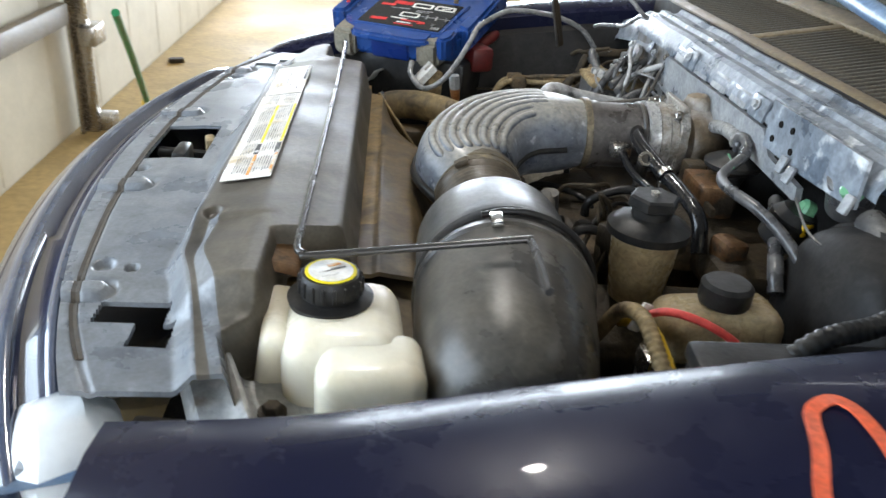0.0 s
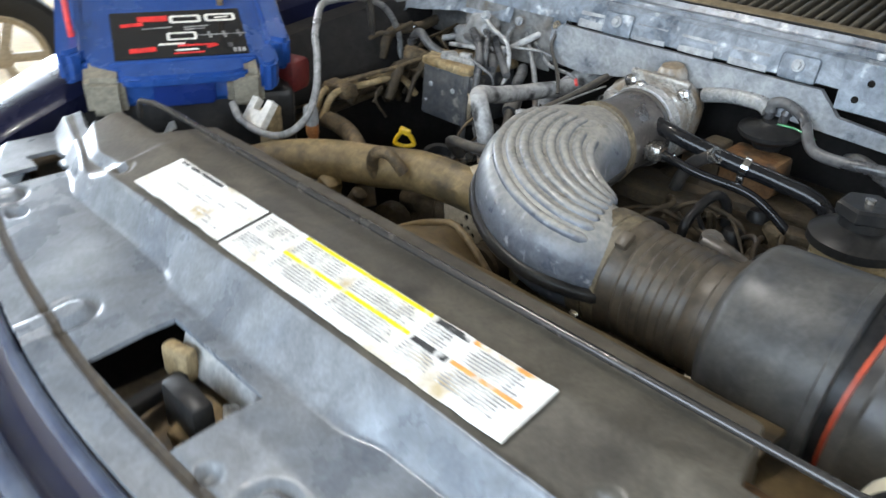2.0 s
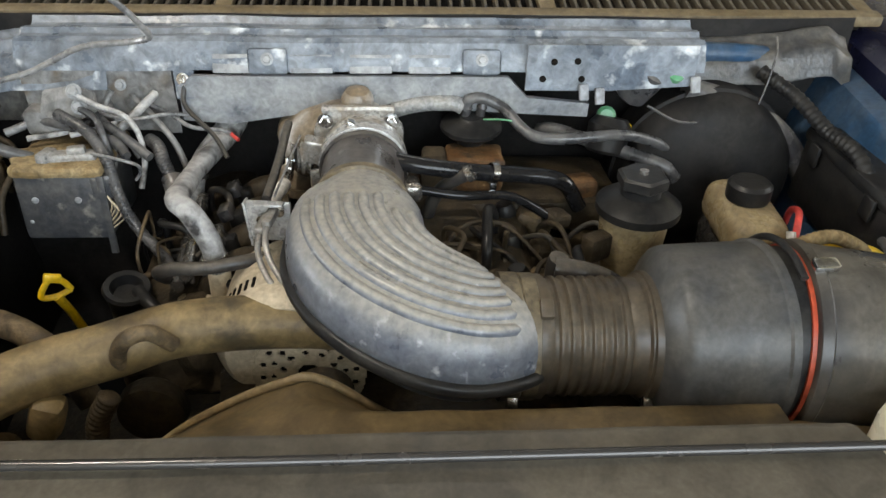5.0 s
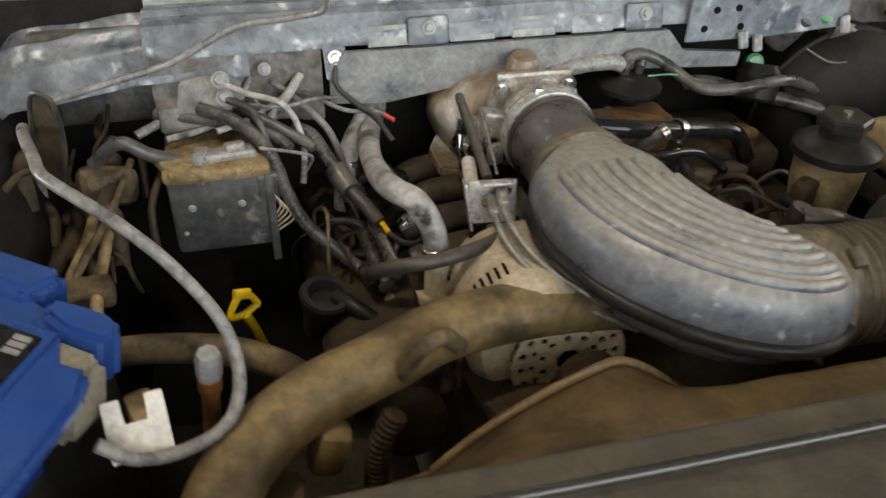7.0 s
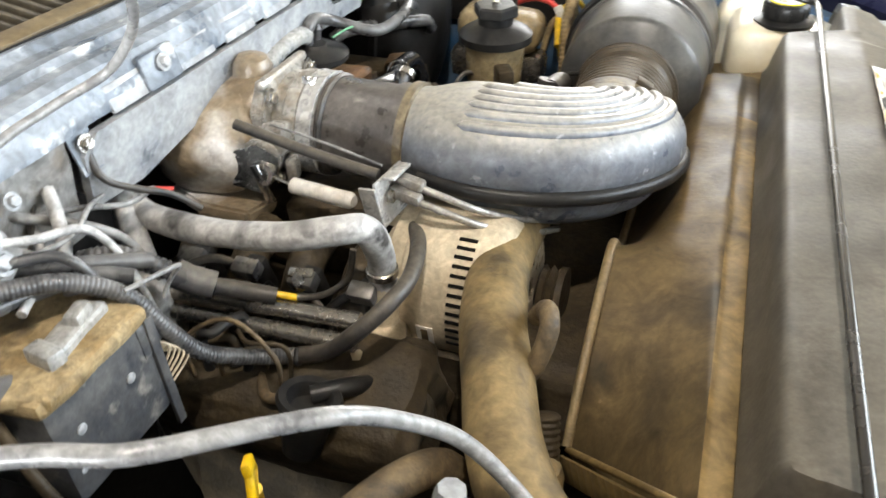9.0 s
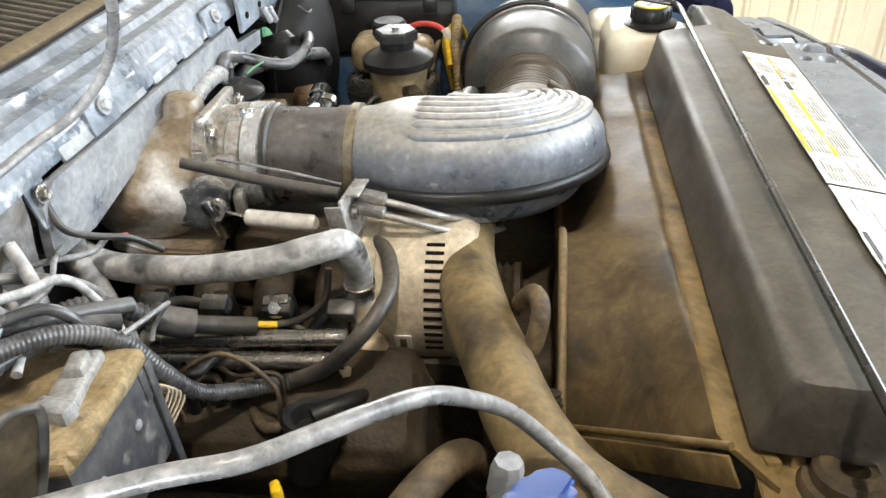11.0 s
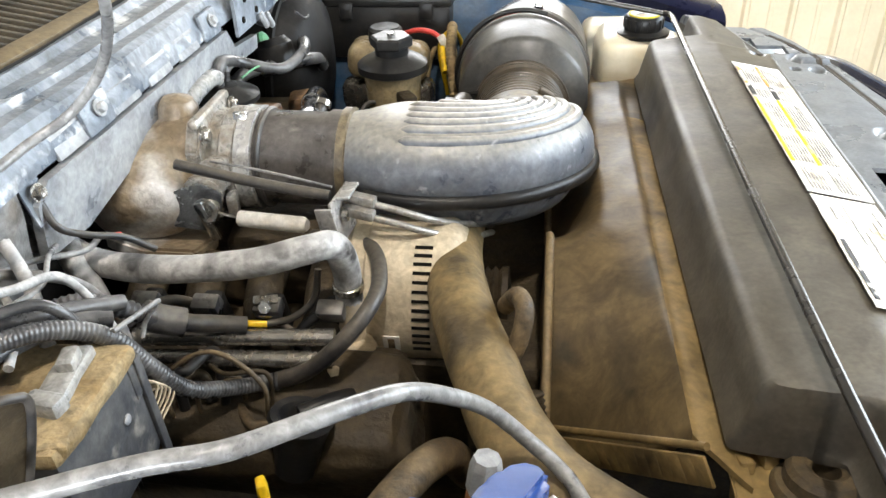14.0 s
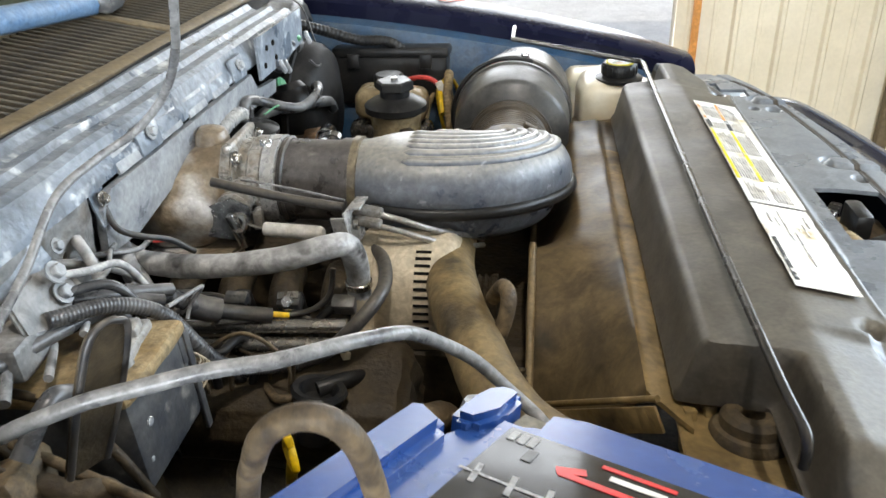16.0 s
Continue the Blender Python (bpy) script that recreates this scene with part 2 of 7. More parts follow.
M_JBOX = mat("fuse_box_plastic", (0.055, 0.058, 0.066), 0.42, dust=(0.14, 0.135, 0.125), amount=0.45, scale=20, bump=0.1, spots=((0.30, 0.28, 0.25), 40, 0.66))
M_FLOOR = mat("garage_floor", (0.44, 0.30, 0.115), 0.7, dust=(0.50, 0.36, 0.16), amount=0.5, scale=1.5, bump=0.1, fine=30, blotch=0.25, spec=0.2)
M_YARD = mat("pale_gravel", (0.74, 0.73, 0.70), 0.8, dust=(0.62, 0.60, 0.56), amount=0.4, scale=2.0, bump=0.1, fine=40, blotch=0.2)
M_WALL = mat("wall_panel", (0.72, 0.66, 0.53), 0.55, dust=(0.58, 0.52, 0.38), amount=0.4, scale=2.0, bump=0.02, fine=60, grit=0.08, blotch=0.08, spec=0.2)
M_WOOD = mat("orange_trim", (0.55, 0.24, 0.06), 0.55, amount=0.4, scale=8)
M_TYRE = mat("tyre_rubber", (0.02, 0.02, 0.02), 0.75, amount=0.3, scale=20)
M_LENS = mat("headlamp_lens", (0.72, 0.76, 0.78), 0.15, amount=0.2, bump=0.0, coat=0.6, blotch=0.05, grit=0.05)
M_TAPE = mat("red_tape", (0.72, 0.12, 0.05), 0.5, dust=(0.6, 0.16, 0.1), amount=0.4, scale=30, bump=0.05)
M_CEIL = mat("ceiling_panel", (0.16, 0.15, 0.13), 0.7, amount=0.3, scale=2, blotch=0.1)
M_CONN = mat("connector_plastic", (0.24, 0.245, 0.25), 0.36, dust=(0.46, 0.44, 0.40), amount=0.5, scale=24, bump=0.15, blotch=0.6)
M_LID = mat("tan_dust", (0.22, 0.145, 0.06), 0.8, dust=(0.44, 0.35, 0.21), amount=0.5, scale=14, bump=0.35, blotch=0.7, spots=((0.07, 0.05, 0.03), 22, 0.62))
M_CAST = mat("brown_casting", (0.19, 0.14, 0.09), 0.42, dust=(0.34, 0.28, 0.20), amount=0.45, scale=14, bump=0.25, blotch=0.5, spots=((0.60, 0.60, 0.60), 9, 0.57))
M_CUFF = mat("brown_cuff", (0.058, 0.051, 0.048), 0.36, dust=(0.175, 0.16, 0.15), amount=0.5, scale=20, bump=0.08, spots=((0.24, 0.22, 0.20), 45, 0.66))
M_FOIL = mat("foil", (0.42, 0.41, 0.40), 0.42, metal=0.6, dust=(0.28, 0.25, 0.2), amount=0.5, scale=40, bump=0.3)
M_ROD = mat("rod_steel", (0.062, 0.059, 0.057), 0.34, metal=0.55, dust=(0.06, 0.053, 0.045), amount=0.2, scale=10, blotch=0.0, grit=0.05, bump=0.0)
M_CORNER = mat("corner_paint", (0.045, 0.047, 0.052), 0.4, dust=(0.17, 0.155, 0.13), amount=0.5, scale=12, bump=0.2, blotch=0.7)
M_TANK2 = mat("brown_tank_plastic", (0.42, 0.335, 0.20), 0.32, dust=(0.17, 0.112, 0.052), amount=0.5, scale=16, bump=0.05, blotch=0.5)
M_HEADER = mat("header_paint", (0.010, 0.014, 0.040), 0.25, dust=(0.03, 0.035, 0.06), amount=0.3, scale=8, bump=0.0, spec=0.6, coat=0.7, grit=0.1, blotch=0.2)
# header paint made paler and glossier, holding the ridges' daylight glint
M_RIDGE = mat("edge_glint_paint", (0.05, 0.065, 0.11), 0.2, dust=(0.14, 0.17, 0.22), amount=0.35, scale=6, bump=0.0, spec=0.7, coat=0.9, blotch=0.2, grit=0.05)
M_BACK = mat("mottled_sheet", (0.20, 0.195, 0.19), 0.45, dust=(0.34, 0.335, 0.33), amount=0.5, scale=8, bump=0.3, blotch=0.7, spots=((0.13, 0.085, 0.045), 16, 0.55))
M_BAND = mat("clamp_band", (0.50, 0.50, 0.50), 0.36, metal=0.35, dust=(0.36, 0.34, 0.31), amount=0.4, scale=40, bump=0.05)
M_GREYDIAL = mat("grey_print", (0.055, 0.055, 0.055), 0.4, amount=0.2, bump=0.0)
M_COPPER = mat("tarnished_copper", (0.50, 0.20, 0.07), 0.45, metal=0.4, dust=(0.32, 0.16, 0.07), amount=0.4, scale=40, bump=0.1)
M_LOOMP = mat("dusty_loom_plastic", (0.05, 0.05, 0.053), 0.36, dust=(0.20, 0.195, 0.19), amount=0.42, scale=12, bump=0.08)
for inp, val in (("Subsurface Weight", 0.3), ("Subsurface Scale", 0.03), ("Subsurface Radius", (1.0, 0.9, 0.7))):
    M_TANK.node_tree.nodes["Principled BSDF"].inputs[inp].default_value = val
M_WIPER = mat("wiper_paint", (0.10, 0.19, 0.33), 0.4, dust=(0.22, 0.30, 0.40), amount=0.4, scale=14)
M_CAN2 = mat("dusty_can_plastic", (0.062, 0.058, 0.053), 0.36, dust=(0.135, 0.118, 0.092), amount=0.5, scale=6, bump=0.05, fine=200, spec=0.4, spots=((0.040, 0.037, 0.035), 7, 0.57), blotch=0.5)
M_TANBAND = mat("dusty_band", (0.085, 0.068, 0.046), 0.5, dust=(0.27, 0.215, 0.13), amount=0.5, scale=20, bump=0.15, blotch=0.8)
# near-black tone shared by the booster, the firewall and one inner wing
M_BOOST = mat("near_black_paint", (0.014, 0.0135, 0.014), 0.62, dust=(0.030, 0.027, 0.024), amount=0.45, scale=9, bump=0.1, spec=0.18, blotch=0.5)
M_GLASS, gn, gl, gb = nodes_of("window_glass")
gb.inputs["Base Color"].default_value = (0.05, 0.06, 0.045, 1)
gb.inputs["Roughness"].default_value = 0.06


# ---- shapes ----
def part(name, bm, material, parent=None, label=""):
    me = bpy.data.meshes.new(name)
    bmesh.ops.recalc_face_normals(bm, faces=bm.faces)
    bm.to_mesh(me)
    bm.free()
    for mt in (material if isinstance(material, (list, tuple)) else [material]):
        me.materials.append(mt)
    ob = new(name, me)
    if parent is not None:
        ob.parent = parent
        ob.matrix_parent_inverse = Matrix.Identity(4)
    if label:
        tagged(ob, label)
    return ob


def smooth(ob, angle=40):
    for p in ob.data.polygons:
        p.use_smooth = True
    ob.data.set_sharp_from_angle(angle=radians(angle))
    return ob


def thing(name, label, category, at=(0, 0, 0), group="", kind=""):
    ob = new(name)
    ob.empty_display_size = 0.02
    return tagged(ob, label, category, group, kind)


def catmull(points, n):
    p = [Vector(q) for q in points]
    p = [p[0] * 2 - p[1]] + p + [p[-1] * 2 - p[-2]]
    out = []
    for i in range(1, len(p) - 2):
        for k in range(n):
            t = k / n
            a, b, c, d = p[i - 1], p[i], p[i + 1], p[i + 2]
            out.append(0.5 * ((2 * b) + (c - a) * t + (2 * a - 5 * b + 4 * c - d) * t * t + (3 * b - a - 3 * c + d) * t ** 3))
    out.append(p[-2])
    return out


def sweep_bm(path, radius, seg=14, cap=True):
    """A tube along the path; radius is a number or a list, one for each point."""
    bm = bmesh.new()
    n = len(path)
    rad = radius if isinstance(radius, (list, tuple)) else [radius] * n
    up = None
    rings = []
    for i, c in enumerate(path):
        d = (path[min(i + 1, n - 1)] - path[max(i - 1, 0)])
        d = d.normalized() if d.length > 1e-9 else Vector((0, 0, 1))
        if up is None:
            up = d.orthogonal().normalized()
        up = (up - d * up.dot(d)).normalized()
        side = d.cross(up)
        rings.append([bm.verts.new(c + (up * math.cos(2 * math.pi * k / seg) + side * math.sin(2 * math.pi * k / seg)) * rad[i]) for k in range(seg)])
    for a, b in zip(rings[:-1], rings[1:]):
        for k in range(seg):
            bm.faces.new((a[k], a[(k + 1) % seg], b[(k + 1) % seg], b[k]))
    if cap:
        bm.faces.new(rings[0])
        bm.faces.new(rings[-1])
    return bm


def tube(name, points, radius, material, parent=None, label="", n=8, seg=14, wobble=0.0):
    path = catmull(points, n)
    rad = radius
    if wobble:
        rad = [radius * (1 + wobble * noise.noise(c * 30)) for c in path]
    return smooth(part(name, sweep_bm(path, rad, seg), material, parent, label), 60)


def loom(name, points, radius, material, parent=None, label="", pitch=0.006, seg=14, depth=0.10):
    """A corrugated tube: rings stand at even steps along it."""
    path = catmull(points, 24)
    length = sum((b - a).length for a, b in zip(path[:-1], path[1:]))
    steps = max(8, int(length / pitch * 4))
    out, acc, j = [], 0.0, 0
    cum = [0.0]
    for a, b in zip(path[:-1], path[1:]):
        cum.append(cum[-1] + (b - a).length)
    for i in range(steps + 1):
        s = length * i / steps
        while j < len(cum) - 2 and cum[j + 1] < s:
            j += 1
        f = (s - cum[j]) / max(1e-9, cum[j + 1] - cum[j])
        out.append(path[j].lerp(path[j + 1], min(1.0, f)))
    rad = [radius * (1 + (depth if (i % 4) in (1, 2) else -depth) * 0.6) for i in range(steps + 1)]
    return smooth(part(name, sweep_bm(out, rad, seg), material, parent, label), 75)


def lathe_bm(profile, seg=40, close=False):
    """Profile of (radius, height) turned round z."""
    bm = bmesh.new()
    rings = [[bm.verts.new((r * math.cos(2 * math.pi * k / seg), r * math.sin(2 * math.pi * k / seg), h)) for k in range(seg)] for r, h in profile]
    pairs = list(zip(rings[:-1], rings[1:]))
    if close:
        pairs.append((rings[-1], rings[0]))
    for a, b in pairs:
        for k in range(seg):
            bm.faces.new((a[k], a[(k + 1) % seg], b[(k + 1) % seg], b[k]))
    if not close:
        bm.faces.new(rings[0])
        bm.faces.new(rings[-1])
    return bm


def along(origin, direction, roll=0.0):
    """A pose whose z axis points along the direction."""
    q = Vector(direction).to_track_quat('Z', 'Y')
    return Matrix.Translation(origin) @ q.to_matrix().to_4x4() @ pose(0, 0, 0, 0, 0, roll)


def lathe(name, profile, m, material, parent=None, label="", seg=40, close=False, angle=35):
    bm = lathe_bm(profile, seg, close)
    bmesh.ops.transform(bm, matrix=m, verts=bm.verts)
    return smooth(part(name, bm, material, parent, label), angle)


def rbox_bm(sx, sy, sz, bev=0.004, seg=2):
    bm = bmesh.new()
    bmesh.ops.create_cube(bm, size=1.0, matrix=Matrix.Diagonal((sx, sy, sz, 1)))
    if bev > 0:
        bmesh.ops.bevel(bm, geom=list(bm.edges), offset=bev, segments=seg, affect='EDGES', profile=0.5)
    return bm


def rbox(name, size, m, material, parent=None, label="", bev=0.004, seg=2, lumpy=0.0):
    bm = rbox_bm(*size, bev, seg)
    if lumpy:
        bmesh.ops.subdivide_edges(bm, edges=list(bm.edges), cuts=3, use_grid_fill=True)
        for v in bm.verts:
            v.co += v.co.normalized() * lumpy * noise.noise(v.co * 40)
    bmesh.ops.transform(bm, matrix=m, verts=bm.verts)
    return smooth(part(name, bm, material, parent, label), 35)


def sheet_bm(xs, ys, f, thick=0.004, keep=None):
    """A thick sheet over a grid: f(x, y) gives the point; keep says which cells stay."""
    bm = bmesh.new()
    top = [[bm.verts.new(f(x, y)) for y in ys] for x in xs]
    bot = [[bm.verts.new(Vector(f(x, y)) - Vector((0, 0, thick))) for y in ys] for x in xs]
    on = lambda i, j: 0 <= i < len(xs) - 1 and 0 <= j < len(ys) - 1 and (keep is None or keep(0.5 * (xs[i] + xs[i + 1]), 0.5 * (ys[j] + ys[j + 1])))
    for i in range(len(xs) - 1):
        for j in range(len(ys) - 1):
            if not on(i, j):
                continue
            bm.faces.new((top[i][j], top[i + 1][j], top[i + 1][j + 1], top[i][j + 1]))
            bm.faces.new((bot[i][j], bot[i][j + 1], bot[i + 1][j + 1], bot[i + 1][j]))
            for (di, dj, a, b) in ((-1, 0, (i, j), (i, j + 1)), (1, 0, (i + 1, j + 1), (i + 1, j)), (0, -1, (i + 1, j), (i, j)), (0, 1, (i, j + 1), (i + 1, j + 1))):
                if not on(i + di, j + dj):
                    bm.faces.new((top[a[0]][a[1]], top[b[0]][b[1]], bot[b[0]][b[1]], bot[a[0]][a[1]]))
    loose = [v for v in bm.verts if not v.link_faces]
    bmesh.ops.delete(bm, geom=loose, context='VERTS')
    return bm


def prism_bm(outline, z0, z1):
    """An upright prism over a flat outline of (x, y)."""
    bm = bmesh.new()
    a = [bm.verts.new((x, y, z0)) for x, y in outline]
    b = [bm.verts.new((x, y, z1)) for x, y in outline]
    n = len(a)
    bm.faces.new(a)
    bm.faces.new(b)
    for i in range(n):
        bm.faces.new((a[i], a[(i + 1) % n], b[(i + 1) % n], b[i]))
    return bm


def prism(name, outline, z0, z1, m, material, parent=None, label="", bev=0.0):
    bm = prism_bm(outline, z0, z1)
    if bev:
        bmesh.ops.bevel(bm, geom=list(bm.edges), offset=bev, segments=2, affect='EDGES')
    bmesh.ops.transform(bm, matrix=m, verts=bm.verts)
    return smooth(part(name, bm, material, parent, label), 35)


def bolt(name, m, r, material, parent=None, label=""):
    """A hexagon head on a washer."""
    bm = lathe_bm([(r * 1.5, 0), (r * 1.5, r * 0.3), (r * 1.05, r * 0.32)], 20)
    h = lathe_bm([(r, r * 0.3), (r, r * 1.0), (r * 0.85, r * 1.15)], 6)
    tmp = bpy.data.meshes.new("tmp")
    h.to_mesh(tmp)
    h.free()
    bm.from_mesh(tmp)
    bpy.data.meshes.remove(tmp)
    bmesh.ops.transform(bm, matrix=m, verts=bm.verts)
    return part(name, bm, material, parent, label)


def lin(a, b, n):
    return [a + (b - a) * i / (n - 1) for i in range(n)]


def sstep(a, b, x):
    t = max(0.0, min(1.0, (x - a) / (b - a)))
    return t * t * (3 - 2 * t)


def quad_wall(name, size, m, material, label, category="wall"):
    ob = rbox(name, size, m, material, None, "", bev=0.0)
    return tagged(ob, label, category, kind="structure")


quad_wall("floor", (10.9, 10.9, 0.2), pose(3.65, 3.6, -0.1), M_FLOOR, "worn tan painted concrete garage floor", "floor")
quad_wall("ceiling", (10.9, 11.0, 0.15), pose(3.65, 3.6, 3.075), M_CEIL, "plain pale garage ceiling", "ceiling")
WALL_X = -1.66
W0, W1, WZ0, WZ1 = -0.5, 1.7, 1.0, 2.2        # unseen opening in the front wall, assumed so that bluish light enters from ahead
wall = quad_wall("wall_front", (0.12, 9.05 - W1, 3.0), pose(WALL_X - 0.10, (9.05 + W1) / 2, 1.5), M_WALL, "cream ribbed metal wall panels of the garage")
quad_wall("wall_front_south", (0.12, W0 + 1.85, 3.0), pose(WALL_X - 0.10, (W0 - 1.85) / 2, 1.5), M_WALL, "cream metal wall beside the assumed window opening")
quad_wall("wall_front_sill", (0.12, W1 - W0, WZ0), pose(WALL_X - 0.10, (W0 + W1) / 2, WZ0 / 2), M_WALL, "cream metal wall under the assumed window opening")
quad_wall("wall_front_head", (0.12, W1 - W0, 3.0 - WZ1), pose(WALL_X - 0.10, (W0 + W1) / 2, (3.0 + WZ1) / 2), M_WALL, "cream metal wall over the assumed window opening")
# added lamp in that unseen opening, standing for skylight from ahead
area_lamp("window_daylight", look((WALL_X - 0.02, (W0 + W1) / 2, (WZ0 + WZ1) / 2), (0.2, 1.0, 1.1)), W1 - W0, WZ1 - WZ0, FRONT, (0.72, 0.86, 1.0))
quad_wall("wall_back", (0.15, 10.7, 3.0), pose(9.075, 3.67, 1.5), M_WALL, "cream garage wall")
# the doorway beside the driver's wing
SOUTH_Y = -1.78
wall_s = quad_wall("wall_south", (1.08, 0.12, 3.0), pose(-1.16, SOUTH_Y - 0.10, 1.5), M_WALL, "cream ribbed metal wall beside the open side door")
for i in range(5):
    x0 = -1.66 + i * 0.2
    bm = bmesh.new()
    prof = [(x0, 0.0), (x0 + 0.055, 0.0), (x0 + 0.06, 0.004), (x0 + 0.075, 0.004), (x0 + 0.08, 0.0), (x0 + 0.155, 0.0), (x0 + 0.167, 0.016), (x0 + 0.182, 0.016), (x0 + 0.194, 0.0), (x0 + 0.199, 0.0)]
    lo = [bm.verts.new((x, SOUTH_Y - 0.039 + d, 0.02)) for x, d in prof]
    hi = [bm.verts.new((x, SOUTH_Y - 0.039 + d, 2.98)) for x, d in prof]
    for a in range(len(prof) - 1):
        bm.faces.new((lo[a], lo[a + 1], hi[a + 1], hi[a]))
    part("panel", bm, M_WALL, wall_s)
quad_wall("wall_south_side", (8.16, 0.15, 3.0), pose(4.97, SOUTH_Y - 0.10, 1.5), M_WALL, "cream wall beside the open side door")
quad_wall("wall_south_lintel", (1.50, 0.15, 0.55), pose(0.13, SOUTH_Y - 0.10, 2.72), M_WALL, "cream wall over the open side door")
haze = emit("bright_outdoors", (0.93, 0.97, 1.0), 3.0)
tagged(rbox("backdrop", (26, 0.1, 9), pose(0, -16, 4.0), haze, None, bev=0), "bright hazy daylight outside the side door", "backdrop", kind="structure")
tagged(rbox("yard", (30, 14.6, 0.2), pose(0, -9.0, -0.125), M_YARD, None, bev=0), "pale ground outside the side door", "ground", kind="structure")
# the doorway in the far end wall
quad_wall("wall_north_side", (4.4, 0.15, 3.0), pose(6.8, 9.0, 1.5), M_WALL, "cream garage wall beside the open door")
quad_wall("wall_north_lintel", (6.3, 0.15, 0.4), pose(1.45, 9.0, 2.8), M_WALL, "cream garage wall over the open door")
ground = rbox("ground", (40, 20, 0.2), pose(0, 19.2, -0.12), M_FLOOR, None, "", bev=0.0)
tagged(ground, "sunlit pale ground outside the open door", "ground", kind="structure")

# ribbed sheet panels on the front wall
for i in range(17):
    y0 = -1.76 + i * 0.62
    if W0 - 0.62 < y0 < W1:
        continue
    bm = bmesh.new()
    prof = [(y0, 0.0), (y0 + 0.004, 0.006), (y0 + 0.02, 0.008), (y0 + 0.60, 0.008), (y0 + 0.613, 0.006), (y0 + 0.617, 0.0)]
    lo = [bm.verts.new((WALL_X - 0.039 + d, y, 0.02)) for y, d in prof]
    hi = [bm.verts.new((WALL_X - 0.039 + d, y, 2.98)) for y, d in prof]
    for a in range(len(prof) - 1):
        bm.faces.new((lo[a], lo[a + 1], hi[a + 1], hi[a]))
    part("panel", bm, M_WALL, wall)

post = thing("door_track", "weathered grey steel garage door track on the wall", "door track")
rbox("rail", (0.06, 0.05, 2.6), pose(WALL_X + 0.06, 4.05, 1.3), M_STEEL, post, bev=0.006)
rbox("rail_flange", (0.02, 0.14, 2.6), pose(WALL_X + 0.02, 4.05, 1.3), M_STEEL, post, bev=0.004)
rbox("foot_bracket", (0.14, 0.10, 0.09), pose(WALL_X + 0.09, 4.10, 0.045), M_STEEL, post, bev=0.01)
for z in (0.5, 1.1, 1.7):
    rbox("roller_bracket", (0.09, 0.16, 0.10), pose(WALL_X + 0.09, 4.08, z), M_STEEL, post, bev=0.01)
cornerp = rbox("corner_post", (0.05, 0.05, 2.98), pose(-1.60, SOUTH_Y + 0.02, 1.5), M_TANVENT, None, bev=0.006)
tagged(cornerp, "brown corner post of the garage", "post", kind="structure")
beam = rbox("wall_rail", (0.05, 5.2, 0.10), pose(WALL_X + 0.02, 1.35, 0.62), M_TANVENT, None, bev=0.008)
tagged(beam, "tan wooden rail along the garage wall", "rail", kind="structure")
trim = rbox("trim", (0.032, 0.03, 2.98), pose(-0.705, SOUTH_Y - 0.01, 1.5), M_WOOD, None, bev=0.004)
tagged(trim, "orange wooden door trim on the garage wall", "trim", kind="structure")

broom = thing("broom", "green-handled push broom with a yellow collar leaning on the floor", "broom")
tube("handle", [(-0.87, 2.36, 0.96), (-0.96, 2.76, 0.72), (-1.08, 3.27, 0.41)], 0.012, M_BROOM, broom)
lathe("collar", [(0.013, 0), (0.022, 0.01), (0.024, 0.05), (0.014, 0.06)], along((-1.075, 3.245, 0.425), (-0.22, 0.83, -0.50)), M_PULL, broom, "yellow plastic collar")
tube("shank", [(-1.08, 3.27, 0.41), (-1.15, 3.53, 0.25), (-1.20, 3.74, 0.12)], 0.011, M_BROOM, broom)
rbox("head", (0.30, 0.08, 0.12), pose(-1.22, 3.79, 0.06, -12, 0, 20), M_GRIME, broom, "dark bristled head", bev=0.02)

stand = thing("floor_bar", "black steel bar with a square grey block on the floor", "steel bar")
rbox("bar", (0.73, 0.045, 0.035), pose(-1.14, 4.82, 0.0175, 0, 0, 53.4), M_BLACK, stand, bev=0.005)
rbox("block", (0.13, 0.10, 0.17), pose(-0.90, 5.16, 0.085, 0, 0, 40), M_STEEL, stand, "grey square block", bev=0.01)
scrap = rbox("wood_scrap", (0.10, 0.06, 0.03), pose(-1.55, 5.55, 0.015, 0, 0, 25), M_GRIME, None, bev=0.006, lumpy=0.004)
tagged(scrap, "small dark scrap lying on the tan floor", "scrap")

for x, y in ((1.75, 3.5), (1.9, 0.6)):
    fx = thing("ceiling_light", "white fluorescent batten on the garage ceiling", "ceiling light", group="ceiling lights")
    rbox("housing", (0.16, 1.25, 0.06), pose(x, y, 2.965), M_WHITE, fx, bev=0.01)
    area_lamp("fluorescent_lamp", pose(x, y, 2.90), 0.12, 1.2, FLUO, (0.95, 0.98, 1.0))
bulbfix = thing("bulb_fitting", "bare bulb in a white ceiling socket", "ceiling light")
lathe("socket", [(0.06, 0), (0.06, 0.02), (0.03, 0.05), (0.03, 0.08)], along((-0.16, 1.82, 2.999), (0, 0, -1)), M_WHITE, bulbfix, seg=24)
bulb = new("bulb_lamp", bpy.data.lights.new("bulb_lamp", 'POINT'))
bulb.data.energy, bulb.data.shadow_soft_size, bulb.data.color = BULB, 0.045, (1.0, 0.97, 0.92)
bulb.location = (-0.16, 1.82, 2.87)

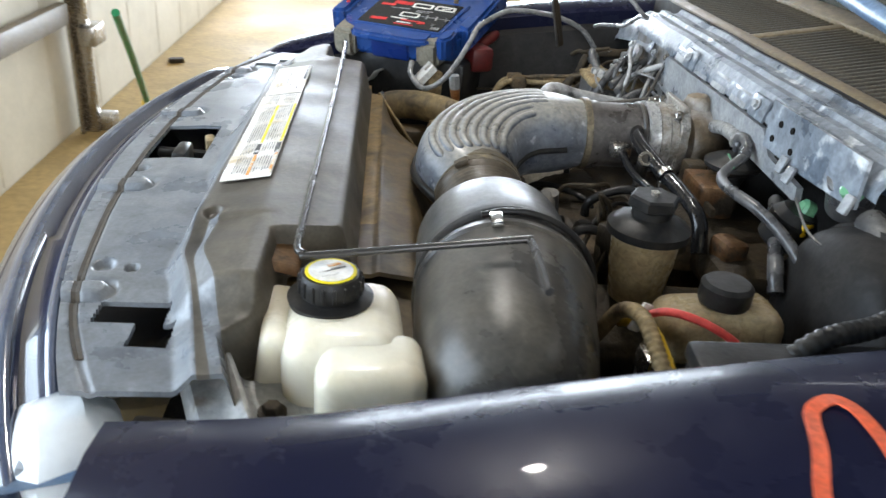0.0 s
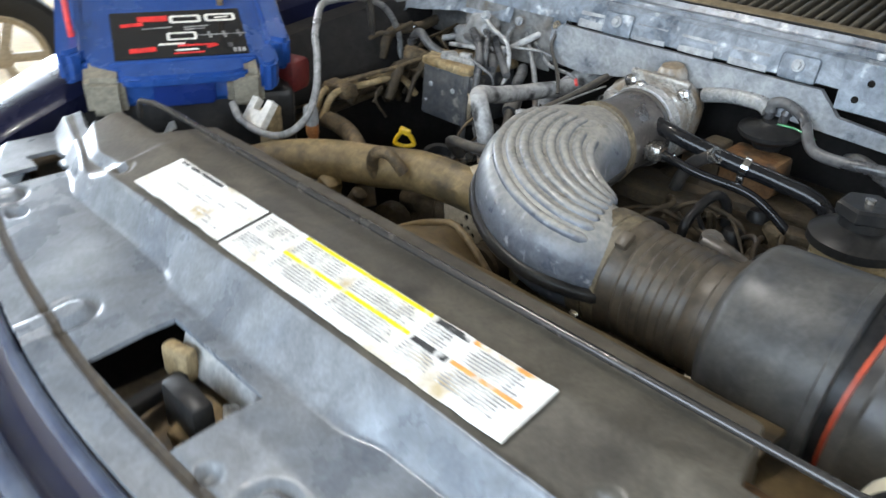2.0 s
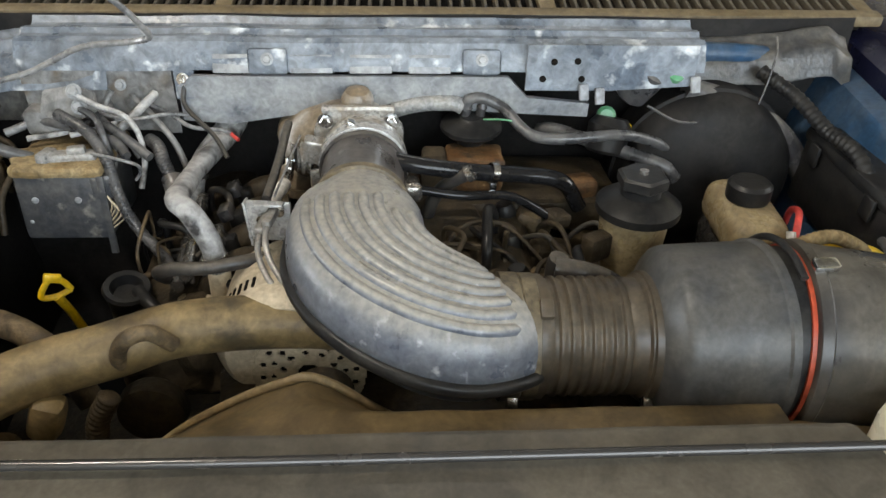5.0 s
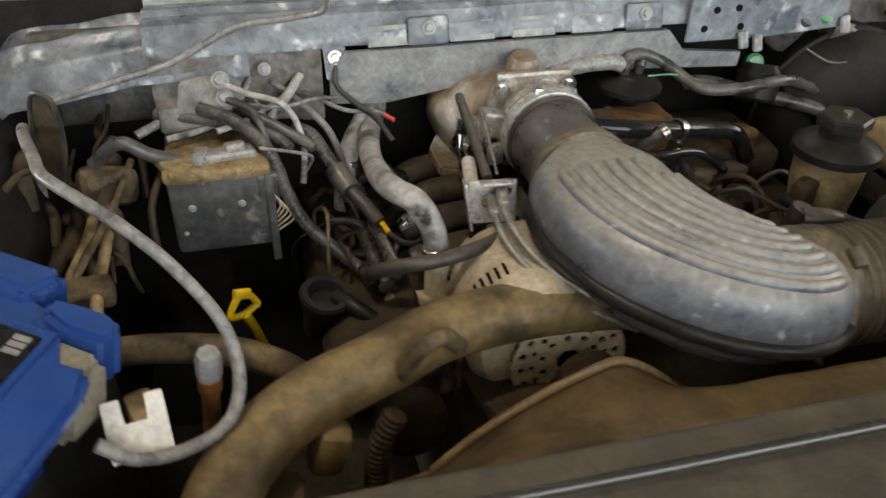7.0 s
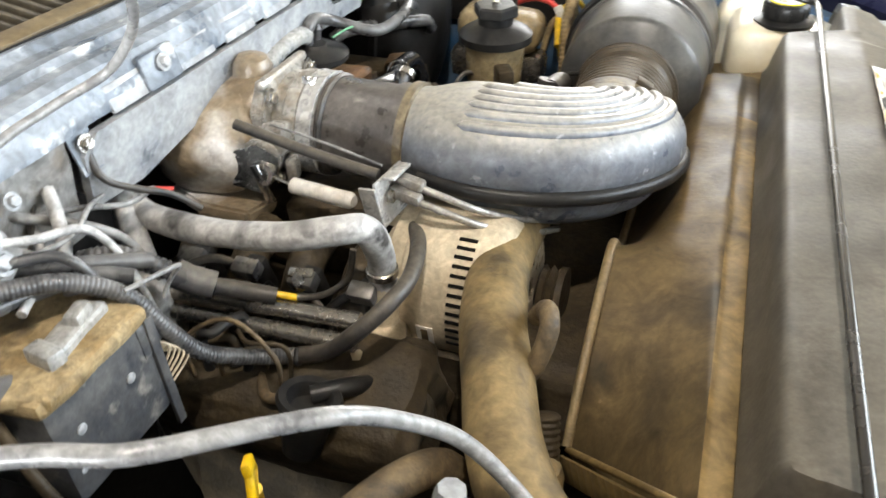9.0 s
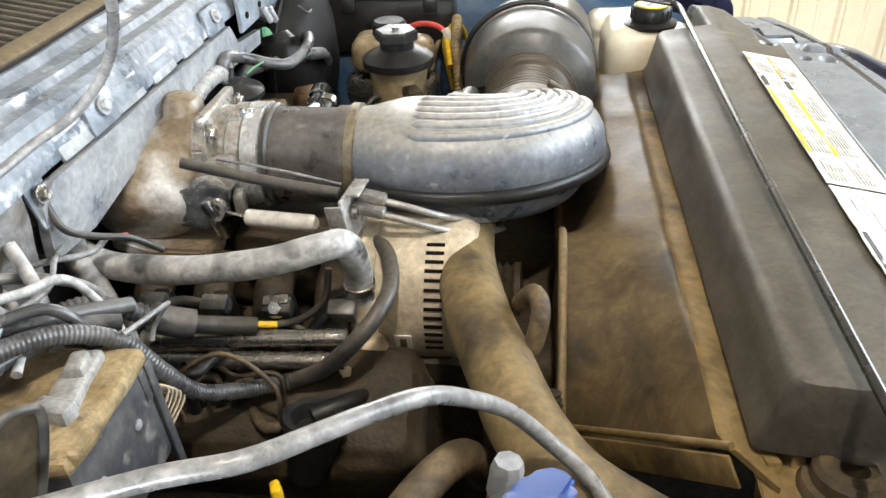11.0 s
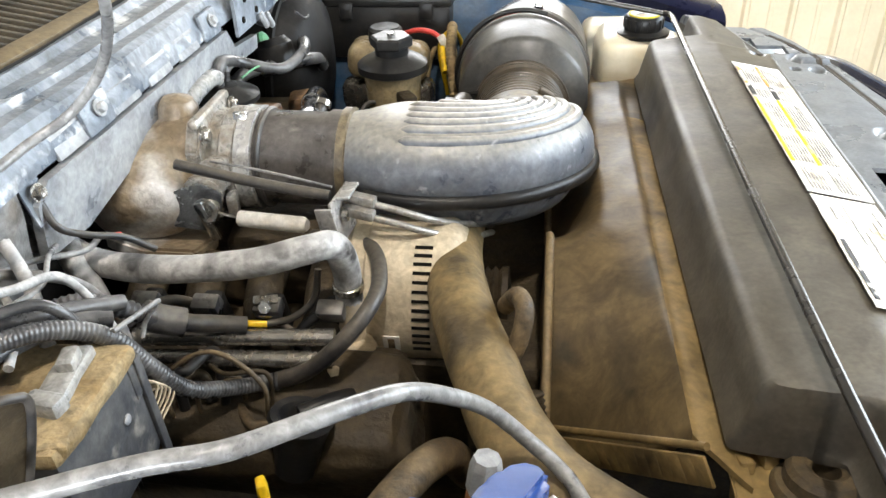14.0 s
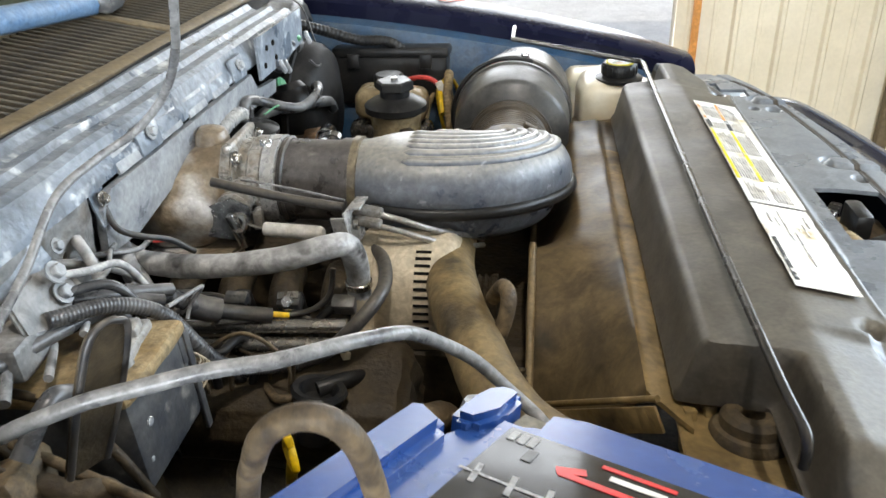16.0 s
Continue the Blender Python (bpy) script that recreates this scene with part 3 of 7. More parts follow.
# daylight from the open doors, and the sun that falls on the floor at the far one
area_lamp("door_daylight", look((0.6, 8.85, 1.4), (0.3, 2.0, 1.0)), 4.6, 2.4, NORTH, (0.80, 0.90, 1.0), 95)
area_lamp("side_door_daylight", look((0.12, -1.80, 1.25), (-0.05, 2.0, 1.0)), 1.4, 2.2, SOUTH, (0.84, 0.92, 1.0))
sun = new("sun", bpy.data.lights.new("sun", 'SUN'))
sun.data.energy, sun.data.angle, sun.data.color = 1.3, radians(0.6), (1.0, 0.95, 0.86)
sun.matrix_world = look((0, 14, 9), (0.4, 5.0, 0))

# ---- truck body ----
truck = thing("pickup_truck", "dark navy pickup truck without its bonnet, engine bay open", "truck")


def fender_z(x):
    return 1.118 + 0.19 * x - 0.12 * x * x


def front_x(y):
    return -0.49 + 0.36 * (y - CL) ** 2 + 0.5 * max(0.0, abs(y - CL) - 0.5) ** 2


def fender(side, label):
    """Outer wing: an inner drip edge, the crowned top and the flank."""
    def pt(u, v):
        # u along x, v across from the inner edge outwards
        x = u
        zc = fender_z(x)
        prof = [(0.0, -0.030), (0.0, -0.004), (0.012, 0.004), (0.06, 0.010), (0.12, 0.006), (0.20, -0.012), (0.28, -0.05), (0.34, -0.11), (0.37, -0.20), (0.375, -0.36)]
        w, d = prof[int(v)]
        w *= 1.0
        narrow = sstep(-0.10, -0.46, x)
        w = w * (1 - 0.35 * narrow)
        inner = 0.613 - 0.06 * narrow
        y = CL + side * (inner + w)
        return Vector((x, y, zc + d - 0.05 * sstep(-0.30, -0.48, x)))
    xs = lin(-0.285 if side < 0 else -0.46, 1.6, 60)
    bm = bmesh.new()
    rows = [[bm.verts.new(pt(x, v)) for v in range(10)] for x in xs]
    for a, b in zip(rows[:-1], rows[1:]):
        for j in range(9):
            bm.faces.new((a[j], a[j + 1], b[j + 1], b[j]))
    bm.faces.new(rows[0])
    bm.faces.new(rows[-1])
    return smooth(part("fender", bm, M_NAVY, truck, label), 50)


fender(-1, "glossy dark navy front fender")
fender(1, "glossy dark navy front fender")


def inner_fender(side):
    ob = []
    xs = lin(-0.40, 0.62, 24)
    def f(x, w):
        zc = fender_z(x)
        prof = {0: (0.612, -0.028), 1: (0.585, -0.034), 2: (0.575, -0.06), 3: (0.555, -0.10), 4: (0.53, -0.20), 5: (0.50, -0.42)}
        y, d = prof[w]
        return Vector((x, CL + side * y, zc + d))
    bm = bmesh.new()
    rows = [[bm.verts.new(f(x, w)) for w in range(6)] for x in xs]
    for a, b in zip(rows[:-1], rows[1:]):
        for j in range(5):
            bm.faces.new((a[j], a[j + 1], b[j + 1], b[j]))
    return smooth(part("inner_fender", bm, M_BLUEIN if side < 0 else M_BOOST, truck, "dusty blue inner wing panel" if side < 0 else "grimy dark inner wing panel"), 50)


inner_fender(-1)
inner_fender(1)


def front_panel():
    """Header panel over the grille: two glint-painted ridges with a channel between them."""
    prof = [(0.050, 1.030), (0.046, 1.040), (0.040, 1.043), (0.034, 1.040), (0.030, 1.032), (0.012, 1.030), (0.006, 1.038), (-0.002, 1.041), (-0.010, 1.036), (-0.030, 1.020), (-0.045, 0.985), (-0.05, 0.90), (-0.03, 0.72), (0.0, 0.45)]
    bm = bmesh.new()
    rows = []
    for y in lin(0.44, 1.70, 60):
        fx = front_x(y)
        drop = 0.04 * sstep(0.42, 0.64, abs(y - CL))
        rows.append([bm.verts.new((fx + d, y, z - drop)) for d, z in prof])
    for a, b in zip(rows[:-1], rows[1:]):
        for j in range(len(prof) - 1):
            bm.faces.new((a[j], a[j + 1], b[j + 1], b[j]))
    ob = smooth(part("header_panel", bm, [M_HEADER, M_RIDGE], truck, "navy header panel with a pale glint painted on its edge ridges"), 60)
    # ridge tops take the paler coat that carries their glint
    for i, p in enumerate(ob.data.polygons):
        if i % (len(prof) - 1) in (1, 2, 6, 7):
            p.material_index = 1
    return ob


front_panel()
for side in (-1, 1):
    lamp = lathe_bm([(0.0001, 0.02), (0.05, 0.016), (0.085, 0.0), (0.095, -0.03), (0.09, -0.06)], 32)
    bmesh.ops.transform(lamp, matrix=along((-0.388, CL + side * 0.582, 0.915), (-0.8, side * 0.45, 0.35)) @ Matrix.Diagonal((1.0, 1.5, 1.0, 1)), verts=lamp.verts)
    smooth(part("headlight", lamp, M_LENS, truck, "clear pale headlight lens"))

for side in (-1, 1):
    wheel = lathe("wheel", [(0.10, -0.11), (0.21, -0.105), (0.215, -0.09), (0.20, 0.0), (0.215, 0.09), (0.21, 0.105), (0.10, 0.06)], along((0.12, CL + side * 0.80, 0.37), (0, side, 0)), M_STEEL, truck, "steel front wheel")
    lathe("tyre", [(0.215, -0.10), (0.25, -0.125), (0.33, -0.125), (0.368, -0.09), (0.370, 0.0), (0.368, 0.09), (0.33, 0.125), (0.25, 0.125), (0.215, 0.10)], along((0.12, CL + side * 0.80, 0.37), (0, side, 0)), M_TYRE, wheel, "black rubber tyre", close=True)
# radiator support metal between the cover's ends and the wings
def support_sheet(side):
    """Pale folded sheet beside the cover: a shelf, a raised crease and a turned-up rear flange."""
    def f(u, v):
        x = -0.262 + 0.150 * u + 0.05 * v
        y = CL + side * (0.492 + 0.125 * v)
        z = 1.040 - 0.012 * v + 0.012 * math.exp(-((u - 0.28) / 0.06) ** 2) - 0.018 * sstep(0.30, 0.36, u) + 0.022 * sstep(0.84, 0.97, u) - 0.02 * (1 - sstep(0.0, 0.05, u))
        return (x, y, z + 0.0015 * noise.noise(Vector((x * 30, y * 30, 0))))
    ob = part("support_panel", sheet_bm(lin(0, 1, 44), lin(0, 1, 20), f, 0.003), M_SUPPORT, truck, "pale dusty radiator support metal")
    smooth(ob, 50)
    bolt("support_bolt", pose(f(0.46, 0.30)[0], f(0.46, 0.30)[1], f(0.46, 0.30)[2]) , 0.008, M_RUST, truck)
    rbox("headlight_bucket", (0.085, 0.05, 0.06), pose(-0.315, CL + side * 0.575, 0.985, 0, 0, side * 10), M_SKYTINT, truck, bev=0.012)
    rbox("lamp_bracket", (0.050, 0.045, 0.07), pose(-0.262, CL + side * 0.560, 0.985, 0, 0, side * 6), M_RUST, truck, "rusty brown lamp bracket", bev=0.004)
    bolt("screw", pose(-0.315, CL + side * 0.56, 1.016), 0.008, M_BRIGHT, truck)


support_sheet(-1)
support_sheet(1)

# cowl: stepped grey sheet metal behind the engine, from one wing to the other
def cowl_panel():
    prof = [(0.462, 1.200), (0.458, 1.207), (0.448, 1.209), (0.442, 1.202), (0.428, 1.198), (0.425, 1.204), (0.411, 1.206), (0.407, 1.200), (0.393, 1.199), (0.389, 1.203), (0.381, 1.199), (0.376, 1.187), (0.371, 1.178), (0.370, 1.168)]
    bm = bmesh.new()
    ys = lin(0.685, 1.50, 90)
    rows = []
    for y in ys:
        wob = 0.002 * noise.noise(Vector((y * 9, 0, 0)))
        rows.append([bm.verts.new((x + wob, y, z + wob)) for x, z in prof])
    for a, b in zip(rows[:-1], rows[1:]):
        for j in range(len(prof) - 1):
            bm.faces.new((a[j], a[j + 1], b[j + 1], b[j]))
    return smooth(part("cowl_panel", bm, M_COWL, truck, "dusty blue-grey cowl sheet metal"), 30)


cowl_panel()
# the heat shield hung under the cowl lip, its lower edge stepping down towards the sides
bm = bmesh.new()
outline = [(0.985, 1.163), (1.30, 1.163), (1.318, 1.150), (1.318, 1.105), (1.26, 1.100), (1.16, 1.116), (1.10, 1.118), (1.06, 1.130), (0.985, 1.119), (0.90, 1.114), (0.822, 1.110), (0.822, 1.128), (0.90, 1.136), (0.925, 1.163)]
va = [bm.verts.new((0.366 + 0.10 * (1.163 - z), y, z)) for y, z in outline]
vb = [bm.verts.new((0.374 + 0.10 * (1.163 - z), y, z)) for y, z in outline]
bm.faces.new(va)
bm.faces.new(vb)
for i in range(len(va)):
    bm.faces.new((va[i], va[(i + 1) % len(va)], vb[(i + 1) % len(vb)], vb[i]))
part("heat_shield", bm, M_COWL2, truck, "grey stamped heat shield under the cowl")
prism("bracket_plate", [(0.70, 0), (0.905, 0), (0.905, -0.056), (0.80, -0.056), (0.70, -0.05)], -0.002, 0.002,
      Matrix.Translation((0.362, 0, 1.205)) @ Matrix(((0, 0, 1, 0), (1, 0, 0, 0), (0, 1, 0, 0), (0, 0, 0, 1))) , M_COWL, truck, "drilled grey bracket plate")
for y, z in ((0.873, 1.185), (0.845, 1.186), (0.885, 1.164), (0.838, 1.164)):
    lathe("hole", [(0.0040, 0), (0.0040, 0.0015)], along((0.3595, y, z), (-1, 0, 0)), M_SLOT, truck, seg=12)
for y in (0.958, 1.21):
    rbox("clip_plate", (0.006, 0.046, 0.030), pose(0.371, y, 1.180, 0, 12, 0), M_COWL, truck, bev=0.004)
    bolt("screw", along((0.367, y, 1.184), (-1, 0, 0.3)), 0.005, M_COWL2, truck)
for y in (1.02, 1.09, 1.16, 1.25):
    rbox("tab", (0.004, 0.050, 0.022), pose(0.3735, y, 1.176, 0, 20, 0), M_COWL2, truck, bev=0.001)
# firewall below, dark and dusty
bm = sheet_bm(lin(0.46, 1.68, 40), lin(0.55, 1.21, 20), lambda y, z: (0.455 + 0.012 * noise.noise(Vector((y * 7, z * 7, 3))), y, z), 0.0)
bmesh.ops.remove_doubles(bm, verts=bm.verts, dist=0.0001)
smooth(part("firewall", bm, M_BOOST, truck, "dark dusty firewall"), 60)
rbox("firewall_plate", (0.02, 0.30, 0.10), pose(0.425, 1.47, 1.135, 0, 8, 0), M_CORNER, truck, "dark dusty firewall plate", bev=0.008, lumpy=0.004)

# tan vent grille behind the cowl, with slats, then the windscreen
grille = thing("cowl_grille", "tan slatted plastic air intake grille below the windscreen", "vent grille")
rbox("front_strip", (0.024, 1.30, 0.016), pose(0.474, CL, 1.205, 0, -8, 0), M_TANVENT, grille, bev=0.005)
rbox("rear_strip", (0.05, 1.30, 0.014), pose(0.66, CL, 1.238, 0, -12, 0), M_TANVENT, grille, bev=0.005)
rbox("backing", (0.17, 1.26, 0.006), pose(0.565, CL, 1.205, 0, -10, 0), M_SLOT, grille, bev=0.0)
slat = rbox("slat", (0.150, 0.0045, 0.016), pose(0, 0, 0, 0, -10, 0), M_SLAT, grille, bev=0.0015)
slat.location = (0.562, 0.44, 1.213)
for k in range(1, 84):
    o = slat.copy()
    scene.collection.objects.link(o)
    o.location = (0.562, 0.44 + k * 0.0152, 1.213)
for y in (0.43, 0.86, 1.28, 1.71):
    rbox("bridge", (0.17, 0.022, 0.012), pose(0.565, y, 1.217, 0, -10, 0), M_TANVENT, grille, bev=0.003)
ws = rbox("windshield", (0.9, 1.40, 0.006), pose(1.05, CL, 1.47, 0, -32, 0), M_GLASS, truck, "dusty tinted windscreen", bev=0.0)
wip = thing("wiper", "blue-grey wiper arm resting on the windscreen base", "wiper")
tube("arm", [(0.60, 0.86, 1.245), (0.62, 1.10, 1.262), (0.66, 1.40, 1.285), (0.70, 1.62, 1.30)], 0.016, M_WIPER, wip, seg=10)
rbox("pivot_cap", (0.05, 0.07, 0.03), pose(0.60, 0.84, 1.247, 0, -10, 10), M_JBOX, wip, bev=0.01)

# ---- radiator cover ----
cover = thing("radiator_cover", "dusty grey plastic radiator cover with two paper labels", "engine cover")


def seg_dist(px, py, ax, ay, bx, by):
    vx, vy = bx - ax, by - ay
    t = max(0.0, min(1.0, ((px - ax) * vx + (py - ay) * vy) / (vx * vx + vy * vy)))
    return math.hypot(px - ax - t * vx, py - ay - t * vy)


TABS = [(-0.376, 0.925), (-0.343, 0.668), (-0.376, 1.215), (-0.343, 1.472)]


def ramp(pts, u):
    """Straight lines between (u, value) points."""
    for (a, va), (b, vb) in zip(pts[:-1], pts[1:]):
        if u <= b:
            return va + (vb - va) * max(0.0, (u - a) / (b - a))
    return pts[-1][1]


def soft_ramp(pts, u):
    return sum(ramp(pts, max(0.0, u + d)) for d in (-0.012, -0.006, 0.0, 0.006, 0.012)) / 5


@functools.lru_cache(None)
def ridge_foot(y):
    return soft_ramp([(0.0, -0.313), (0.128, -0.312), (0.150, -0.302), (0.27, -0.300), (0.36, -0.303), (0.39, -0.291), (0.447, -0.277), (0.50, -0.262), (0.60, -0.236)], abs(y - CL))


@functools.lru_cache(None)
def ridge_crest(y):
    return soft_ramp([(0.0, -0.284), (0.27, -0.284), (0.36, -0.288), (0.402, -0.273), (0.447, -0.260), (0.50, -0.247), (0.60, -0.222)], abs(y - CL))


@functools.lru_cache(None)
def block_foot(y):
    """The front edge of the raised block at each end."""
    return max(ridge_crest(y) + 0.009, soft_ramp([(0.0, -0.266), (0.31, -0.267), (0.377, -0.271), (0.428, -0.256), (0.60, -0.206)], abs(y - CL)))


@functools.lru_cache(None)
def block_top(y):
    return block_foot(y) + soft_ramp([(0.0, 0.008), (0.377, 0.009), (0.428, 0.014), (0.60, 0.014)], abs(y - CL))


@functools.lru_cache(None)
def cover_rear(y):
    u = abs(y - CL)
    return max(-0.120 - 0.066 * sstep(0.334, 0.352, u) - 0.05 * sstep(0.46, 0.53, u), block_top(y) + 0.012)


def soft_clamp(t, r):
    """0 below 0 and 1 above 1, with rounded corners of radius r."""
    return sum(max(0.0, min(1.0, t + r * d)) for d in (-1, -0.5, 0, 0.5, 1)) / 5


@functools.lru_cache(None)
def groove_x(y):
    d = abs(y - CL)
    return -0.413 + 0.26 * d * d + 0.5 * max(0.0, d - 0.42) ** 1.5


def cover_z(x, y):
    u = abs(y - CL)
    zf = 1.053 + 0.09 * min(0.0, x + 0.36)
    zt = 1.102 + 0.18 * (x + 0.215) if x < -0.215 else 1.102 - 0.06 * (x + 0.215)
    block = soft_clamp((x - block_foot(y)) / (block_top(y) - block_foot(y)), 0.12) * (1 - sstep(0.440, 0.462, u))
    zt -= 0.015 * sstep(0.298, 0.350, u) * (1 - block) + 0.014 * sstep(0.440, 0.470, u)
    zt -= 0.005 * sstep(0.312, 0.322, u) * block * sstep(-0.19, -0.26, x)
    rf, rc = ridge_foot(y), ridge_crest(y)
    k = soft_clamp((x - rf) / (rc - rf), 0.14) * (1 - sstep(0.545, 0.58, u))
    z = zf + (zt - zf) * k
    z += 0.0012 * math.exp(-((x - rc - 0.002) / 0.004) ** 2)
    rear = cover_rear(y)
    z -= 0.050 * sstep(rear - 0.017, rear - 0.001, x)
    z -= 0.0022 * math.exp(-((x - groove_x(y)) / 0.004) ** 4)
    # raised tongues along the front
    for tx, ty in TABS:
        d = seg_dist(x, y, tx - 0.075, ty, tx - 0.0125, ty) - 0.0125
        k = 1 - sstep(-0.003, 0.001, d)
        z += 0.004 * k
        z -= 0.0045 * math.exp(-((d - 0.005) / 0.0035) ** 2) * sstep(tx - 0.05, tx - 0.02, x)
    # moulded dimples
    for hx, hy, hr in ((-0.266, 0.767, 0.011), (-0.266, 1.373, 0.011), (-0.362, 0.716, 0.012), (-0.335, 0.712, 0.008), (-0.362, 1.424, 0.012), (-0.399, 0.976, 0.010)):
        z -= 0.007 * (1 - sstep(hr * 0.55, hr, math.hypot(x - hx, (y - hy) * 0.9)))
    return z + 0.0012 * noise.noise(Vector((x * 14, y * 14, 0)))


@functools.lru_cache(None)
def cover_lines(y):
    """Where the grid's main lines run at y: front lip, opening's front and rear, the ridge, the block, the rear edge."""
    u = abs(y - CL)
    f = front_x(y) + 0.047
    k = sstep(0.08, 0.26, u)
    a = -0.408 * (1 - k) + (f + 0.05) * k
    b = max(-0.333, a + 0.030)
    rf, rc = ridge_foot(y), ridge_crest(y)
    return [f, a, min(b, rf - 0.010), rf - 0.004, rf + 0.004, rc - 0.003, rc + 0.004, block_foot(y), block_top(y), cover_rear(y)]


def cover_pt(s, y):
    L = cover_lines(y)
    i = min(len(L) - 2, int(s))
    x = L[i] + (L[i + 1] - L[i]) * (s - i)
    return (x, y, cover_z(x, y))


def cover_keep(s, y):
    if 1 < s < 2 and 1.013 < y < 1.146:
        return False
    x, v = cover_pt(s, y)[0], CL - abs(y - CL)
    return not (0.613 < v < 0.648 and -0.342 < x < -0.280 or 0.578 < v <= 0.613 and -0.303 < x < -0.269)


s_lines = [k + j / n for k, n in enumerate((24, 30, 10, 5, 7, 5, 7, 6, 30)) for j in range(n)] + [9]
y_lines = sorted(set(lin(0.52, 1.62, 330) + [1.013, 1.146] + [CL + sd * (CL - v) for sd in (-1, 1) for v in (0.578, 0.613, 0.648)]))
cob = smooth(part("cover_panel", sheet_bm(s_lines, y_lines, cover_pt, 0.005, cover_keep), [M_COVER, M_SKYTINT], cover), 50)
# skylight on the apron, risers and block fronts is put in as bluer plastic
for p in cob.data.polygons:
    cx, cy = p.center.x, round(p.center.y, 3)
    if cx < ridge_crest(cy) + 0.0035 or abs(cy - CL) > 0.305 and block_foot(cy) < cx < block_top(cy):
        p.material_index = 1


def dirt_line(y0, y1):
    """Packed dirt lying in the groove."""
    ys = lin(y0, y1, 260)
    bm = sheet_bm([-0.0036, 0.0, 0.0036], ys, lambda d, y: (groove_x(y) + d * (1 + 0.2 * noise.noise(Vector((y * 25, d, 0)))), y, cover_z(groove_x(y) + d, y) + 0.0011), 0.002)
    part("groove_dirt", bm, M_GROOVE, cover, "dark packed dirt in the moulded groove")


dirt_line(0.56, 1.58)
# latch seen through the square opening
latch = thing("hood_latch", "greasy black bonnet latch inside the cover opening", "latch")
rbox("plate", (0.09, 0.15, 0.006), pose(-0.375, 1.074, 1.005), M_DIRT, latch, "dirt-caked steel plate", bev=0.002)
rbox("jaw", (0.020, 0.05, 0.045), pose(-0.37, 1.06, 1.028), M_BLACK, latch, bev=0.006)
rbox("lever", (0.07, 0.014, 0.014), pose(-0.38, 1.10, 1.025, 0, 10, 20), M_BLACK, latch, bev=0.004)
rbox("pawl", (0.014, 0.03, 0.03), pose(-0.345, 1.12, 1.03, 0, 0, 15), M_LID, latch, bev=0.004)
rbox("dirt_lump", (0.045, 0.05, 0.022), pose(-0.36, 1.045, 1.012, 8, -6, 20), M_LID, latch, "lump of tan dirt", bev=0.006, lumpy=0.006)
rbox("flange", (0.006, 0.10, 0.030), pose(-0.330, 1.085, 1.030, 0, 20, 4), M_SUPPORT, latch, "pale metal flange", bev=0.002)
rbox("stay", (0.05, 0.014, 0.02), pose(-0.355, 1.025, 1.022, 0, 0, 60), M_STEEL, latch, bev=0.003)

def on_cover(x, y, up):
    return (x, y, 1.102 + 0.18 * (x + 0.215) + up)


def label_sheet(name, y0, y1, x0, x1, text):
    lb = part(name, sheet_bm(lin(x0, x1, 6), lin(y0, y1, 24), lambda x, y: on_cover(x + 0.0014 * noise.noise(Vector((y * 60, x * 5, 2))), y, 0.0034), 0.0008), M_LABEL, cover, text)
    return lb


def bar(nm, y0, y1, x0, x1, material, parent):
    part(nm, sheet_bm([x0, x1], lin(y0, y1, 4), lambda x, y: on_cover(x, y, 0.0042), 0.0005), material, parent)


rnd = random.Random(4)
la = label_sheet("emission_label", 1.172, 1.331, -0.273, -0.219, "white emission label with rows of fine print")
bar("black_bar", 1.245, 1.322, -0.225, -0.2215, M_INK, la)
for k in range(7):
    x = -0.231 - 0.0058 * k
    bar("print_line", 1.18 + 0.05 * rnd.random(), 1.20 + 0.115 * rnd.random(), x, x + 0.0012, M_GREYINK, la)
lb = label_sheet("caution_label", 0.838, 1.167, -0.275, -0.219, "stained white caution label with yellow, black and orange bars")
for row, x in ((0, -0.2235), (1, -0.2475)):
    L = lambda f: 1.167 - 0.329 * f
    bar("yellow_bar", L(0.65), L(0.176), x, x + 0.0032, M_YELLOW, lb)
    bar("black_bar", L(0.77), L(0.665), x - 0.002, x + 0.0030, M_INK, lb)
    bar("orange_bar", L(0.975), L(0.78), x, x + 0.0032, M_ORANGE, lb)
    for k in range(6):
        xx = x - 0.0028 - 0.0030 * k
        for a, b in ((0.02, 0.16), (0.185, 0.40), (0.42, 0.64), (0.66, 0.77), (0.79, 0.97)):
            bar("print_line", L(b - 0.05 * rnd.random()), L(a), xx, xx + 0.0009, M_GREYINK, lb)

# ---- fan shroud ----
shroud = thing("fan_shroud", "dusty tan-brown plastic fan shroud behind the radiator", "fan shroud")


def rim_z(y):
    """The rim arches round the fan."""
    return 0.649 + math.sqrt(max(0.0, 0.1624 - (max(y, 1.14) - 1.01) ** 2))


def shroud_pt(u, v):
    """u runs from the cover's rear edge to the rim beside the fan, v from the driver's end to the slanted other end."""
    y = 0.74 + v * (0.692 - 0.140 * u)
    s = max(0.0, (u - 0.26) / 0.74)
    z = 1.040 + (rim_z(y) - 1.040) * s
    z -= 0.062 * (1 - sstep(1.04, 1.15, y)) * sstep(0.42, 1.0, s)          # it dips under the intake elbow
    z += 0.004 * sstep(0.22, 0.30, u) * (1 - s) - 0.004 * (1 - sstep(0.0, 0.2, u))
    return (-0.132 + 0.122 * u, y, z + 0.0015 * noise.noise(Vector((u * 6, y * 22, 0))))


